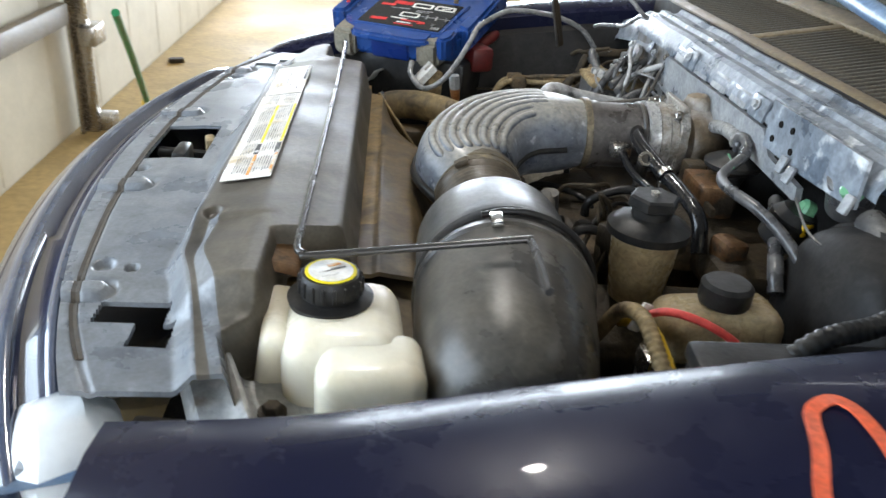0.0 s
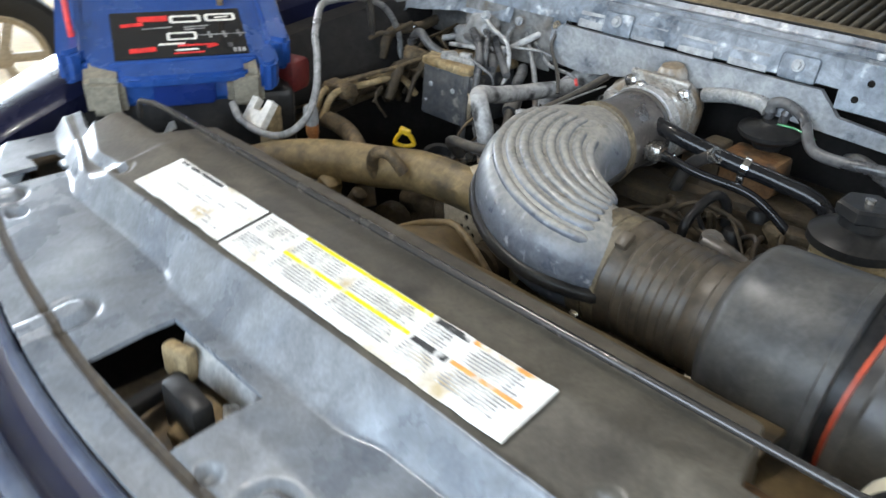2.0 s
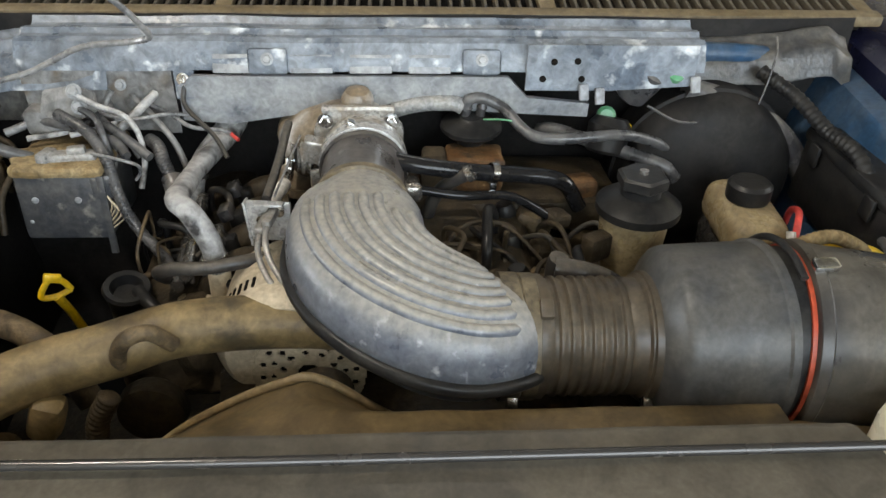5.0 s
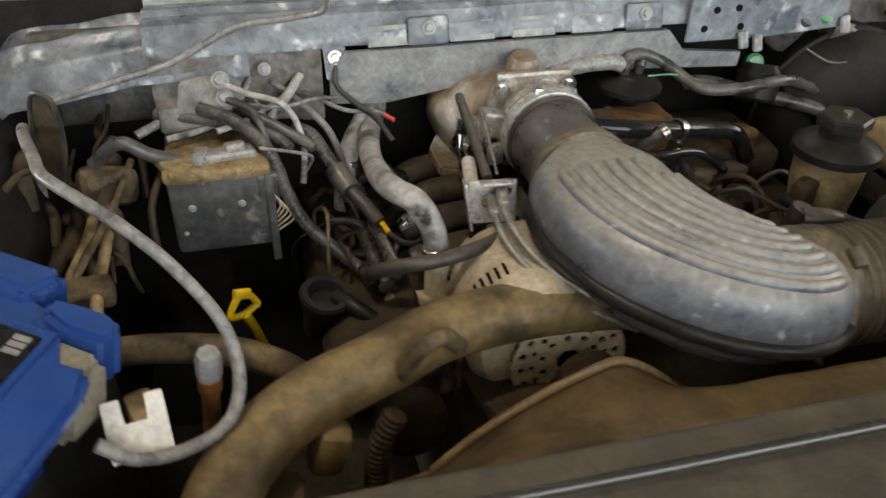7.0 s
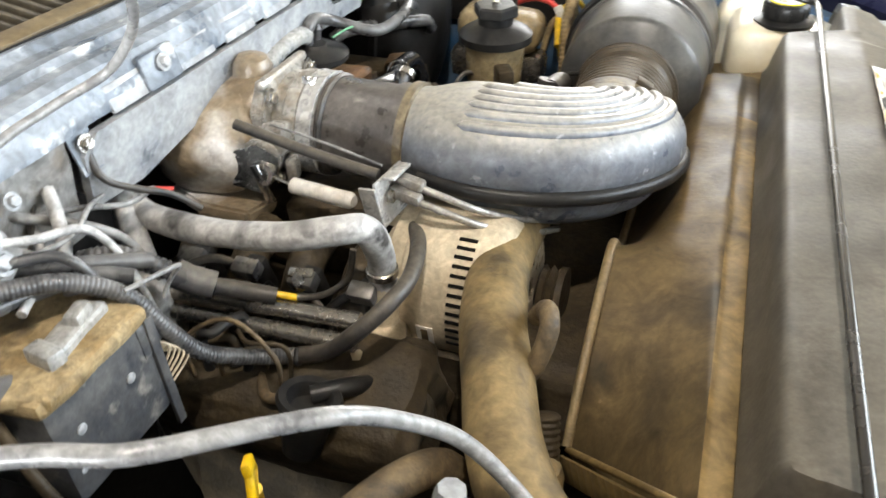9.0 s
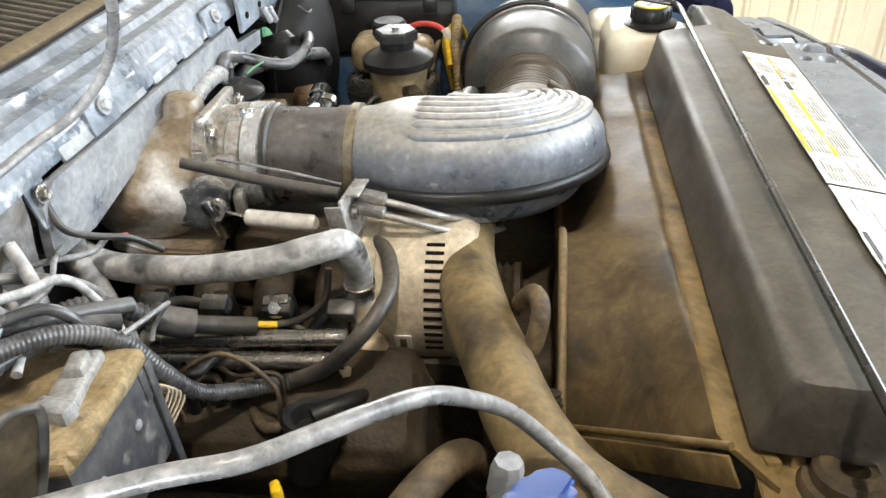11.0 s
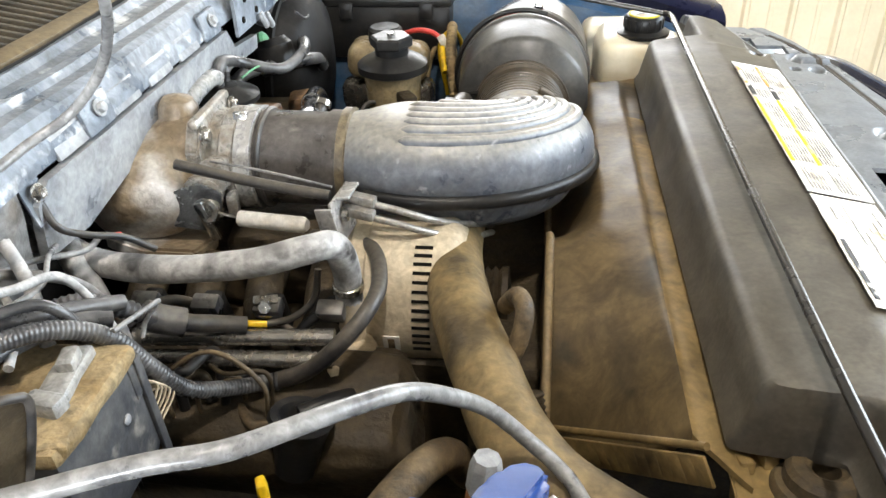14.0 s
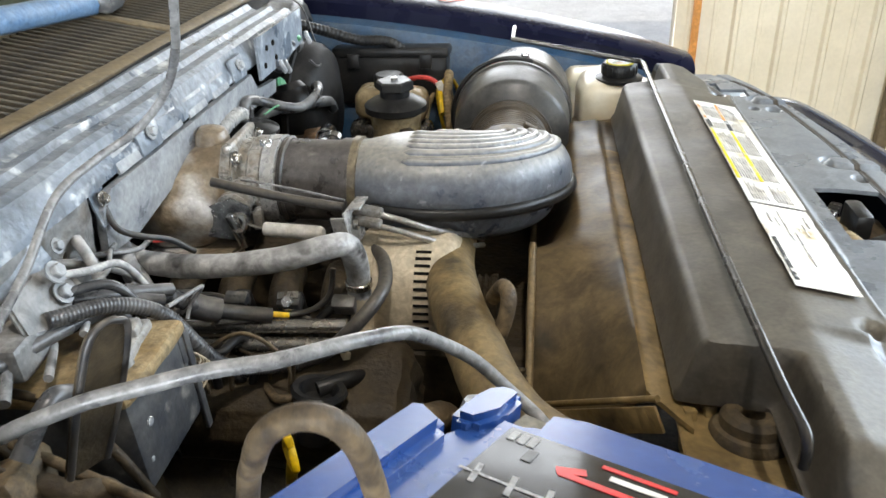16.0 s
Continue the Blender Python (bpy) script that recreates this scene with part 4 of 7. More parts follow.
GU, GV = lin(0, 1, 51), lin(0, 1, 61)
shroud_top = smooth(part("shroud_top", sheet_bm(GU, GV, shroud_pt, 0.005), [M_SHROUD, M_SHROUD2], shroud), 60)
for p in shroud_top.data.polygons:
    if p.center.x < -0.132 + 0.122 * 0.26 and p.center.y > 0.86:
        p.material_index = 1
bm = bmesh.new()
pr = [Vector(shroud_pt(1.0, v)) for v in GV]
top = [bm.verts.new(p + Vector((0.003, 0, 0.002))) for p in pr]
bot = [bm.verts.new(p + Vector((0.012, 0, -0.13))) for p in pr]
for i in range(len(pr) - 1):
    bm.faces.new((top[i], top[i + 1], bot[i + 1], bot[i]))
smooth(part("rim", bm, M_SHROUD, shroud), 60)
smooth(part("rim_edge", sweep_bm([p + Vector((0.002, 0, 0.003)) for p in pr], 0.0042, 10), M_RIM, shroud, "pale worn rim edge"), 60)
E0, E1 = Vector(shroud_pt(1.0, 1.0)), Vector(shroud_pt(0.2, 1.0))
smooth(part("end_rail", sweep_bm([E0.lerp(E1, k / 8) + Vector((0, 0.002, 0.002)) for k in range(9)], 0.003, 8), M_SHROUD2, shroud), 60)
for k in range(16):
    c = E0.lerp(E1, (k + 0.5) / 16) + Vector((0.0, 0.010, -0.012))
    rbox("fin", (0.0028, 0.018, 0.022), Matrix.Translation(c) @ pose(0, 0, 0, 35, 0, 40), M_SHROUD2, shroud, bev=0.0006)
for k in range(2):
    rbox("hose_neck_clip", (0.010, 0.014, 0.040), pose(-0.132 - 0.016 * k, 1.412 - 0.006 * k, 1.018, 12, 0, 10), M_SHROUD2, shroud, bev=0.002)
rbox("hose_neck", (0.060, 0.034, 0.034), pose(-0.125, 1.438, 0.990, 0, 0, 6), M_SHROUD2, shroud, "tan plastic hose neck", bev=0.008)
rbox("lower_box", (0.13, 0.05, 0.13), pose(-0.075, 1.420, 0.915), M_SHROUD, shroud, bev=0.012)
for k in range(5):
    rbox("rib", (0.012, 0.05, 0.004), pose(-0.130, 1.420, 0.975 - 0.012 * k, 10, 0, 0), M_SHROUD, shroud, bev=0.001)

def shroud_end(side):
    """The tan end of the shroud beside the bottle, with a notch and a rusty clip."""
    yy = CL + side * 0.355
    smooth(part("end_wing", sheet_bm(lin(-0.205, -0.06, 16), lin(-0.085, 0.10, 16), lambda x, w: (x, yy + side * w, 1.040 - 0.16 * (x + 0.2) - 0.14 * max(0.0, w)), 0.004), M_SHROUD, shroud), 50)
    rbox("rusty_clip", (0.030, 0.075, 0.012), pose(-0.186, yy - side * 0.005, 1.074, 0, 14, 0), M_RUSTCLIP, shroud, "rust-brown clip at the cover's edge", bev=0.003, lumpy=0.003)


shroud_end(-1)
# ---- prop rod ----
rod = thing("prop_rod", "bare steel bonnet prop rod lying across the radiator cover", "prop rod")
pts_rod = [(-0.175, 1.508, 1.108), (-0.171, 1.45, 1.112), (-0.171, 1.20, 1.1085), (-0.171, 0.90, 1.1085), (-0.171, 0.70, 1.109), (-0.170, 0.660, 1.109), (-0.163, 0.648, 1.1095), (-0.15, 0.645, 1.110), (0.02, 0.634, 1.1385), (0.030, 0.633, 1.1395), (0.034, 0.625, 1.140), (0.034, 0.543, 1.140)]
smooth(part("bar", sweep_bm(catmull(pts_rod, 6), 0.0036, 12), M_ROD, rod), 60)
smooth(part("hook_end", sweep_bm(catmull([(-0.175, 1.508, 1.108), (-0.1755, 1.515, 1.106), (-0.176, 1.519, 1.098), (-0.176, 1.519, 1.085)], 6), 0.0038, 12), M_ROD, rod), 60)

# ---- intake ----
def super_ring(c, d, w, h, n, seg):
    """A rounded-box section: w across (level), h upwards."""
    side = d.cross(Vector((0, 0, 1))).normalized()
    up = side.cross(d).normalized()
    out = []
    for k in range(seg):
        a = 2 * math.pi * k / seg
        ca, sa = math.cos(a), math.sin(a)
        out.append(c + side * w * math.copysign(abs(ca) ** (2 / n), ca) + up * h * math.copysign(abs(sa) ** (2 / n), sa))
    return out


EL = [  # centre, half width, half height, squareness
    ((0.196, 1.098, 1.088), 0.047, 0.047, 2.0), ((0.182, 1.098, 1.088), 0.050, 0.048, 2.0), ((0.166, 1.099, 1.087), 0.060, 0.051, 2.3),
    ((0.140, 1.100, 1.086), 0.066, 0.054, 2.8), ((0.100, 1.098, 1.083), 0.068, 0.055, 3.0), ((0.064, 1.084, 1.078), 0.068, 0.055, 3.0),
    ((0.037, 1.060, 1.071), 0.067, 0.055, 3.0), ((0.019, 1.030, 1.064), 0.067, 0.055, 2.9), ((0.012, 1.000, 1.057), 0.065, 0.055, 2.6),
    ((0.017, 0.978, 1.050), 0.059, 0.055, 2.2), ((0.025, 0.962, 1.045), 0.054, 0.054, 2.0), ((0.028, 0.948, 1.044), 0.053, 0.053, 2.0)]


def loft_params(n):
    cs = catmull([e[0] for e in EL], n)
    other = catmull([(e[1], e[2], e[3]) for e in EL], n)
    return cs, other


elbow = thing("intake_elbow", "ribbed grey plastic air intake elbow with white scuffs", "air intake")
cs, ot = loft_params(6)
bm = bmesh.new()
rings = []
for i, c in enumerate(cs):
    d = (cs[min(i + 1, len(cs) - 1)] - cs[max(i - 1, 0)]).normalized()
    ring = super_ring(c, d, ot[i].x, ot[i].y, ot[i].z, 48)
    tuck = 0.22 * sstep(2, 14, i) * sstep(len(cs) - 2, len(cs) - 14, i)        # the lower shell is the narrower one
    side = d.cross(Vector((0, 0, 1))).normalized()
    rings.append([bm.verts.new(v - side * (v - c).dot(side) * tuck * sstep(-0.002, -0.010, (v - c).z)) for v in ring])
for a, b in zip(rings[:-1], rings[1:]):
    for k in range(48):
        bm.faces.new((a[k], a[(k + 1) % 48], b[(k + 1) % 48], b[k]))
bm.faces.new(rings[0])
bm.faces.new(rings[-1])
smooth(part("elbow_body", bm, M_ELBOW, elbow), 60)


def on_elbow(i, u, lift):
    """A point on the elbow's top, u from -1 (inner) to 1 (outer) across."""
    c = cs[i]
    d = (cs[min(i + 1, len(cs) - 1)] - cs[max(i - 1, 0)]).normalized()
    side = d.cross(Vector((0, 0, 1))).normalized()
    up = side.cross(d).normalized()
    w, h, n = ot[i].x, ot[i].y, ot[i].z
    return c + side * w * u + up * (h * (1 - abs(u) ** n) ** (1 / n) + lift)


I0, I1 = 19, 52
for k in range(8):
    u = -0.72 + k * 0.20
    path = [on_elbow(i, u, -0.0026) for i in range(I0 + (0 if k > 1 else 4), I1 + 1)]
    smooth(part("rib", sweep_bm(path, [0.0025] + [0.0058] * (len(path) - 2) + [0.0025], 12), M_ELBOW, elbow), 60)
# the seam flange round the elbow's outer flank
seam = []
for i in range(14, 60):
    c = cs[i]
    d = (cs[min(i + 1, len(cs) - 1)] - cs[max(i - 1, 0)]).normalized()
    side = d.cross(Vector((0, 0, 1))).normalized()
    seam.append(c + side * ot[i].x * 0.985 + Vector((0, 0, -0.004)))
smooth(part("seam", sweep_bm(seam, 0.0074, 8), M_BLACK, elbow), 60)
seam2 = []
for i in range(14, 60):
    c = cs[i]
    d = (cs[min(i + 1, len(cs) - 1)] - cs[max(i - 1, 0)]).normalized()
    side = d.cross(Vector((0, 0, 1))).normalized()
    seam2.append(c + side * -ot[i].x * 0.985 + Vector((0, 0, -0.004)))
smooth(part("seam", sweep_bm(seam2, 0.0045, 8), M_BLACK, elbow), 60)

cuff = thing("throttle_cuff", "black rubber cuff with steel clamps on the throttle body", "hose")
lathe("cuff", [(0.046, 0), (0.0485, 0.002), (0.0485, 0.022), (0.0460, 0.026), (0.0460, 0.092), (0.048, 0.094), (0.048, 0.108), (0.046, 0.11)], along((0.184, 1.098, 1.088), (1, 0, 0.02)), M_CUFF, cuff, "brown-black rubber sleeve")
lathe("lip", [(0.0478, 0), (0.0500, 0.002), (0.0500, 0.004), (0.0478, 0.006)], along((0.2655, 1.098, 1.089), (1, 0, 0.02)), M_RUBBER, cuff)
lathe("clamp", [(0.0478, 0), (0.0512, 0.001), (0.0508, 0.005), (0.0508, 0.012), (0.0512, 0.016), (0.0478, 0.017)], along((0.274, 1.098, 1.089), (1, 0, 0.02)), M_BAND, cuff, "steel band clamp")
lathe("clamp", [(0.0490, 0.004), (0.0512, 0.005), (0.0512, 0.013), (0.0482, 0.014)], along((0.180, 1.098, 1.088), (1, 0, 0.02)), M_TANBAND, cuff, "tan dust-caked clamp band")
rbox("clamp_screw", (0.014, 0.010, 0.012), pose(0.288, 1.112, 1.136, 20), M_BRIGHT, cuff, bev=0.002)

duct = thing("intake_duct", "corrugated dusty brown rubber intake duct with two clamps", "air duct")
prof = [(0.052, 0.0), (0.0565, 0.002), (0.0565, 0.016), (0.054, 0.018), (0.054, 0.024), (0.0575, 0.026), (0.0575, 0.036), (0.054, 0.040)]
for k in range(7):
    z = 0.042 + k * 0.0095
    prof += [(0.0532, z), (0.0532, z + 0.0025), (0.0556, z + 0.0045), (0.0556, z + 0.0070)]
prof += [(0.053, 0.110), (0.0545, 0.112), (0.0545, 0.124), (0.058, 0.126), (0.058, 0.142), (0.053, 0.145)]
lathe("duct_body", prof, along((0.028, 0.968, 1.044), (0.01, -1, -0.02)), M_DUCT, duct, seg=56, angle=50)
lathe("clamp", [(0.0566, -0.006), (0.0592, -0.005), (0.0592, 0.011), (0.0572, 0.0125), (0.0585, 0.014), (0.0585, 0.026), (0.0566, 0.027)], along((0.028, 0.965, 1.044), (0, -1, -0.02)), M_TANBAND, duct, "tan dust-coated band clamp")
lathe("clamp", [(0.0580, 0), (0.0605, 0.001), (0.0605, 0.012), (0.0580, 0.013)], along((0.029, 0.840, 1.0415), (0, -1, -0.02)), M_DUCT, duct, "dull dusty band clamp")
rbox("clamp_screw", (0.014, 0.010, 0.022), pose(-0.018, 0.836, 1.006, 0, 40, 0), M_STEEL, duct, bev=0.002)
rbox("clamp_screw", (0.014, 0.010, 0.018), pose(-0.020, 0.960, 1.010, 0, 40, 0), M_STEEL, duct, bev=0.002)
rbox("boss", (0.018, 0.012, 0.008), pose(0.000, 0.933, 1.096, 0, -28, 0), M_DUCT, duct, bev=0.002)

can = thing("air_filter_housing", "dark grey round plastic air filter housing with a black seam", "air filter housing")
AX, AR = (0.02, -1, -0.03), (-0.10, -1, -0.03)
lathe("front_shell", [(0.052, 0), (0.057, 0.003), (0.0785, 0.014), (0.0825, 0.018), (0.0840, 0.024), (0.0880, 0.100), (0.0905, 0.102), (0.0905, 0.109), (0.086, 0.111)], along((0.028, 0.838, 1.043), AX), M_CAN, can, seg=64)
lathe("groove", [(0.080, 0), (0.0835, 0.001), (0.0835, 0.024), (0.080, 0.025)], along((0.0302, 0.729, 1.0395), AX), M_BLACK, can, "black recessed band", seg=64)
lathe("seal", [(0.082, 0), (0.0862, 0.0005), (0.0862, 0.0045), (0.082, 0.005)], along((0.0305, 0.7095, 1.0385), AR), M_GASKET, can, "orange rubber seal ring", seg=64)
lathe("rear_shell", [(0.087, 0), (0.0915, 0.002), (0.0925, 0.011), (0.0895, 0.014), (0.0885, 0.030), (0.0865, 0.06), (0.0835, 0.10), (0.0790, 0.135), (0.0730, 0.162), (0.0630, 0.182), (0.0480, 0.196), (0.0290, 0.204), (0.0120, 0.207), (0.0001, 0.2075)], along((0.030, 0.705, 1.038), AR), M_CAN2, can, seg=64)
rbox("clip", (0.012, 0.022, 0.008), pose(0.012, 0.692, 1.131, 0, -12, 0), M_BRIGHT, can, bev=0.002)
tube("clamp_wire", [(0.032 + 0.0925 * math.sin(a), 0.714, 1.038 + 0.0925 * math.cos(a)) for a in lin(-0.35, 1.9, 10)], 0.0035, M_BLACK, can)

# ---- throttle body and plenum ----
thr = thing("throttle_unit", "dusty cast aluminium throttle body with a bolted flange", "throttle body")
lathe("bore", [(0.047, 0), (0.0505, 0.002), (0.0505, 0.014), (0.0475, 0.017), (0.0475, 0.040)], along((0.290, 1.099, 1.089), (1, 0, 0.02)), M_ALU, thr)
prism("flange", [(-0.052, -0.030), (-0.030, -0.052), (0.030, -0.052), (0.052, -0.030), (0.052, 0.030), (0.034, 0.054), (-0.034, 0.054), (-0.052, 0.030)], -0.006, 0.008, along((0.324, 1.104, 1.088), (-1, 0, 0.02)), M_ALU, thr, bev=0.002)
for y, z in ((1.066, 1.130), (1.142, 1.130), (1.066, 1.047), (1.142, 1.047)):
    bolt("flange_bolt", along((0.315, y, z), (-1, 0, 0)), 0.006, M_BRIGHT, thr)
rbox("flange_rib", (0.010, 0.085, 0.009), pose(0.322, 1.104, 1.141, 0, 6, 0), M_ALU, thr, bev=0.003)
rbox("sensor", (0.022, 0.030, 0.030), pose(0.303, 1.153, 1.098, 10, 0, 0), M_ALU, thr, bev=0.004, lumpy=0.003)
lathe("spring_drum", [(0.012, 0), (0.019, 0.003), (0.019, 0.006), (0.014, 0.008), (0.019, 0.010), (0.019, 0.013), (0.014, 0.015), (0.017, 0.018), (0.010, 0.020)], along((0.316, 1.160, 1.082), (-0.15, 1, 0.05)), M_ALU, thr, seg=24)
prism("cam_plate", [(-0.024, -0.020), (0.006, -0.026), (0.022, -0.008), (0.024, 0.012), (0.004, 0.022), (-0.020, 0.014)], -0.0015, 0.0015, along((0.314, 1.184, 1.080), (-0.15, 1, 0.1)), M_BRIGHT, thr, "bright stamped cam plate", bev=0.0006)
rbox("lever", (0.009, 0.004, 0.040), pose(0.305, 1.189, 1.066, 0, 18, 0), M_BRIGHT, thr, bev=0.001)
rbox("stop", (0.010, 0.018, 0.024), pose(0.294, 1.152, 1.066, 0, 0, 15), M_ALU, thr, bev=0.002)
plen = thing("intake_plenum", "brown dusty cast intake plenum behind the throttle body", "intake manifold")
PL = [((0.332, 1.104, 1.088), 0.046, 0.046), ((0.346, 1.108, 1.088), 0.050, 0.050), ((0.366, 1.122, 1.086), 0.053, 0.050), ((0.374, 1.146, 1.082), 0.053, 0.046), ((0.372, 1.170, 1.076), 0.050, 0.041), ((0.368, 1.188, 1.070), 0.044, 0.034), ((0.366, 1.198, 1.066), 0.028, 0.022)]
pc = catmull([p[0] for p in PL], 5)
pw = catmull([(p[1], p[2], 0) for p in PL], 5)
bm = bmesh.new()
rings = []
for i, c in enumerate(pc):
    d = (pc[min(i + 1, len(pc) - 1)] - pc[max(i - 1, 0)]).normalized()
    ring = super_ring(c, d, pw[i].x, pw[i].y, 2.4, 36)
    rings.append([bm.verts.new(v + (v - c).normalized() * 0.003 * noise.noise(v * 45)) for v in ring])
for a, b in zip(rings[:-1], rings[1:]):
    for k in range(36):
        bm.faces.new((a[k], a[(k + 1) % 36], b[(k + 1) % 36], b[k]))
bm.faces.new(rings[0])
bm.faces.new(rings[-1])
smooth(part("plenum_body", bm, M_CAST, plen), 60)
prism("plenum_flange", [(-0.050, -0.020), (-0.030, -0.034), (-0.004, -0.028), (0.020, -0.036), (0.048, -0.026), (0.052, 0.016), (0.0, 0.030), (-0.050, 0.020)], -0.007, 0.007, pose(0.360, 1.180, 1.035, 8, 0, -10), M_CAST, plen, bev=0.003)
lathe("boss", [(0.020, -0.02), (0.019, 0.004), (0.014, 0.012), (0.0001, 0.016)], pose(0.352, 1.106, 1.140, 0, -8, 0), M_CAST, plen, seg=20)
rbox("runner_cover", (0.14, 0.30, 0.05), pose(0.36, 0.93, 1.01), M_GRIME, plen, bev=0.02, lumpy=0.006)
rbox("manifold_web", (0.10, 0.20, 0.04), pose(0.27, 1.06, 1.012, 0, 5, 8), M_RUST, plen, bev=0.012, lumpy=0.006)

# throttle cables, bracket and dashpot
cab = thing("throttle_cables", "grey throttle cables held by a bright bracket", "cables")
rbox("bracket", (0.003, 0.046, 0.044), pose(0.176, 1.192, 1.080, 0, 6, -6), M_BAND, cab, "bright folded steel bracket", bev=0.001, lumpy=0.001)
rbox("bracket_flange", (0.016, 0.003, 0.050), pose(0.183, 1.214, 1.074, -8, 6, -6), M_BAND, cab, bev=0.001)
rbox("bracket_lip", (0.012, 0.030, 0.003), pose(0.170, 1.190, 1.103, 0, 6, -6), M_BAND, cab, bev=0.001)
for dy, dz in ((-0.008, 0.012), (0.008, 0.002)):
    lathe("ferrule", [(0.004, 0), (0.0065, 0.001), (0.0065, 0.006), (0.004, 0.007)], along((0.1755, 1.190 + dy, 1.082 + dz), (-1, 0, -0.1)), M_STEEL, cab, seg=14)
for dz, dy in ((0.0, 0.0), (-0.009, 0.008)):
    rbox("cable_end", (0.03, 0.011, 0.010), pose(0.160, 1.188 + dy, 1.094 + dz, 0, -5, -12), M_FOIL, cab, bev=0.003)
    tube("cable", [(0.168, 1.188 + dy, 1.094 + dz), (0.130, 1.190 + dy, 1.086 + dz), (0.103, 1.180 + dy, 1.072 + dz), (0.080, 1.158 + dy, 1.055 + dz), (0.062, 1.128 + dy, 1.038 + dz), (0.05, 1.09, 1.015 + dz)], 0.0032, M_FOIL, cab, seg=10)
tube("inner_wire", [(0.185, 1.186, 1.104), (0.24, 1.178, 1.112), (0.30, 1.17, 1.118)], 0.0013, M_CABLE, cab, seg=6)
tube("cruise_rod", [(0.185, 1.195, 1.100), (0.25, 1.190, 1.108), (0.325, 1.186, 1.122)], 0.005, M_RUBBER, cab, seg=10)
dash = thing("dashpot", "cream plastic damper rod beside the throttle", "damper")
lathe("barrel", [(0.004, 0), (0.0075, 0.002), (0.0075, 0.066), (0.005, 0.07)], along((0.275, 1.188, 1.070), (-0.98, 0.2, 0.05)), M_WHITE, dash, seg=16)
tube("rod", [(0.275, 1.188, 1.070), (0.295, 1.186, 1.074)], 0.0015, M_STEEL, dash, seg=6)
lathe("eye", [(0.006, -0.003), (0.010, -0.003), (0.010, 0.003), (0.006, 0.003)], along((0.303, 1.186, 1.075), (0.1, 1, 0.4)), M_STEEL, dash, seg=16, close=True)

# ---- hoses ----
def hose_thing(name, label, points, r, material, **kw):
    ob = tube(name, points, r, material, None, n=10, **kw)
    return tagged(ob, label, "hose")


rh = thing("radiator_hose", "thick dusty tan radiator hose with dark stains", "hose")
RH = [(0.085, 1.05, 1.000), (0.084, 1.09, 1.012), (0.079, 1.18, 1.024), (0.062, 1.265, 1.030), (0.040, 1.325, 1.024), (0.019, 1.380, 1.020), (-0.010, 1.423, 1.016), (-0.048, 1.450, 1.012), (-0.085, 1.463, 1.004), (-0.12, 1.463, 0.985)]
tube("hose", RH, 0.0268, M_HOSE, rh, n=10, seg=24, wobble=0.02)
lathe("clamp", [(0.0272, 0), (0.0292, 0.001), (0.0292, 0.011), (0.0272, 0.012)], along((-0.087, 1.463, 1.004), (-0.9, 0, -0.4)), M_STEEL, rh, "dusty spring clamp")
lathe("clamp", [(0.0272, 0), (0.0292, 0.001), (0.0292, 0.011), (0.0272, 0.012)], along((0.085, 1.078, 1.008), (0, -1, -0.3)), M_RUST, rh, "rusty spring clamp")
rbox("branch_stub", (0.03, 0.03, 0.045), pose(-0.004, 1.375, 0.985, 20, 0, 0), M_HOSE, rh, bev=0.01)
loom("convoluted_pipe", [(0.005, 1.32, 1.0), (0.0, 1.335, 0.97), (-0.005, 1.34, 0.92)], 0.010, M_GRIME, rh, "ribbed dark overflow pipe", pitch=0.005)
def clamped_hose(label, points, r, ends):
    t = thing("heater_hose", label, "hose")
    tube("hose", points, r, M_HEATER, t, n=10, seg=18, wobble=0.06)
    for at, d in ends:
        lathe("clamp", [(r * 1.02, 0), (r * 1.14, 0.001), (r * 1.14, 0.007), (r * 1.02, 0.008)], along(at, d), M_STEEL, t, "dull steel spring clamp", seg=24)
    return t


clamped_hose("grey heater hose with flaking pale dust", [(0.45, 1.262, 1.09), (0.403, 1.264, 1.083), (0.361, 1.278, 1.076), (0.297, 1.289, 1.080), (0.226, 1.290, 1.090), (0.182, 1.285, 1.101), (0.165, 1.268, 1.095), (0.161, 1.253, 1.065), (0.162, 1.248, 1.030)], 0.0118, [((0.1615, 1.2505, 1.048), (0.0, -0.1, -1))])
clamped_hose("grey heater return hose at the firewall", [(0.44, 1.24, 1.14), (0.40, 1.265, 1.10), (0.36, 1.30, 1.06), (0.345, 1.31, 1.03), (0.34, 1.315, 0.99)], 0.0112, [((0.352, 1.305, 1.045), (-0.3, 0.2, -0.9))])
fit = thing("water_outlet", "dusty cast water outlet under the heater hose", "pipe fitting")
lathe("pipe", [(0.012, 0), (0.012, 0.05), (0.018, 0.06), (0.02, 0.10)], along((0.162, 1.248, 1.035), (0.02, 0.02, -1)), M_ALT, fit, seg=20)
rbox("base", (0.05, 0.06, 0.09), pose(0.160, 1.268, 0.945, 0, 0, 20), M_ALT, fit, bev=0.01, lumpy=0.004)

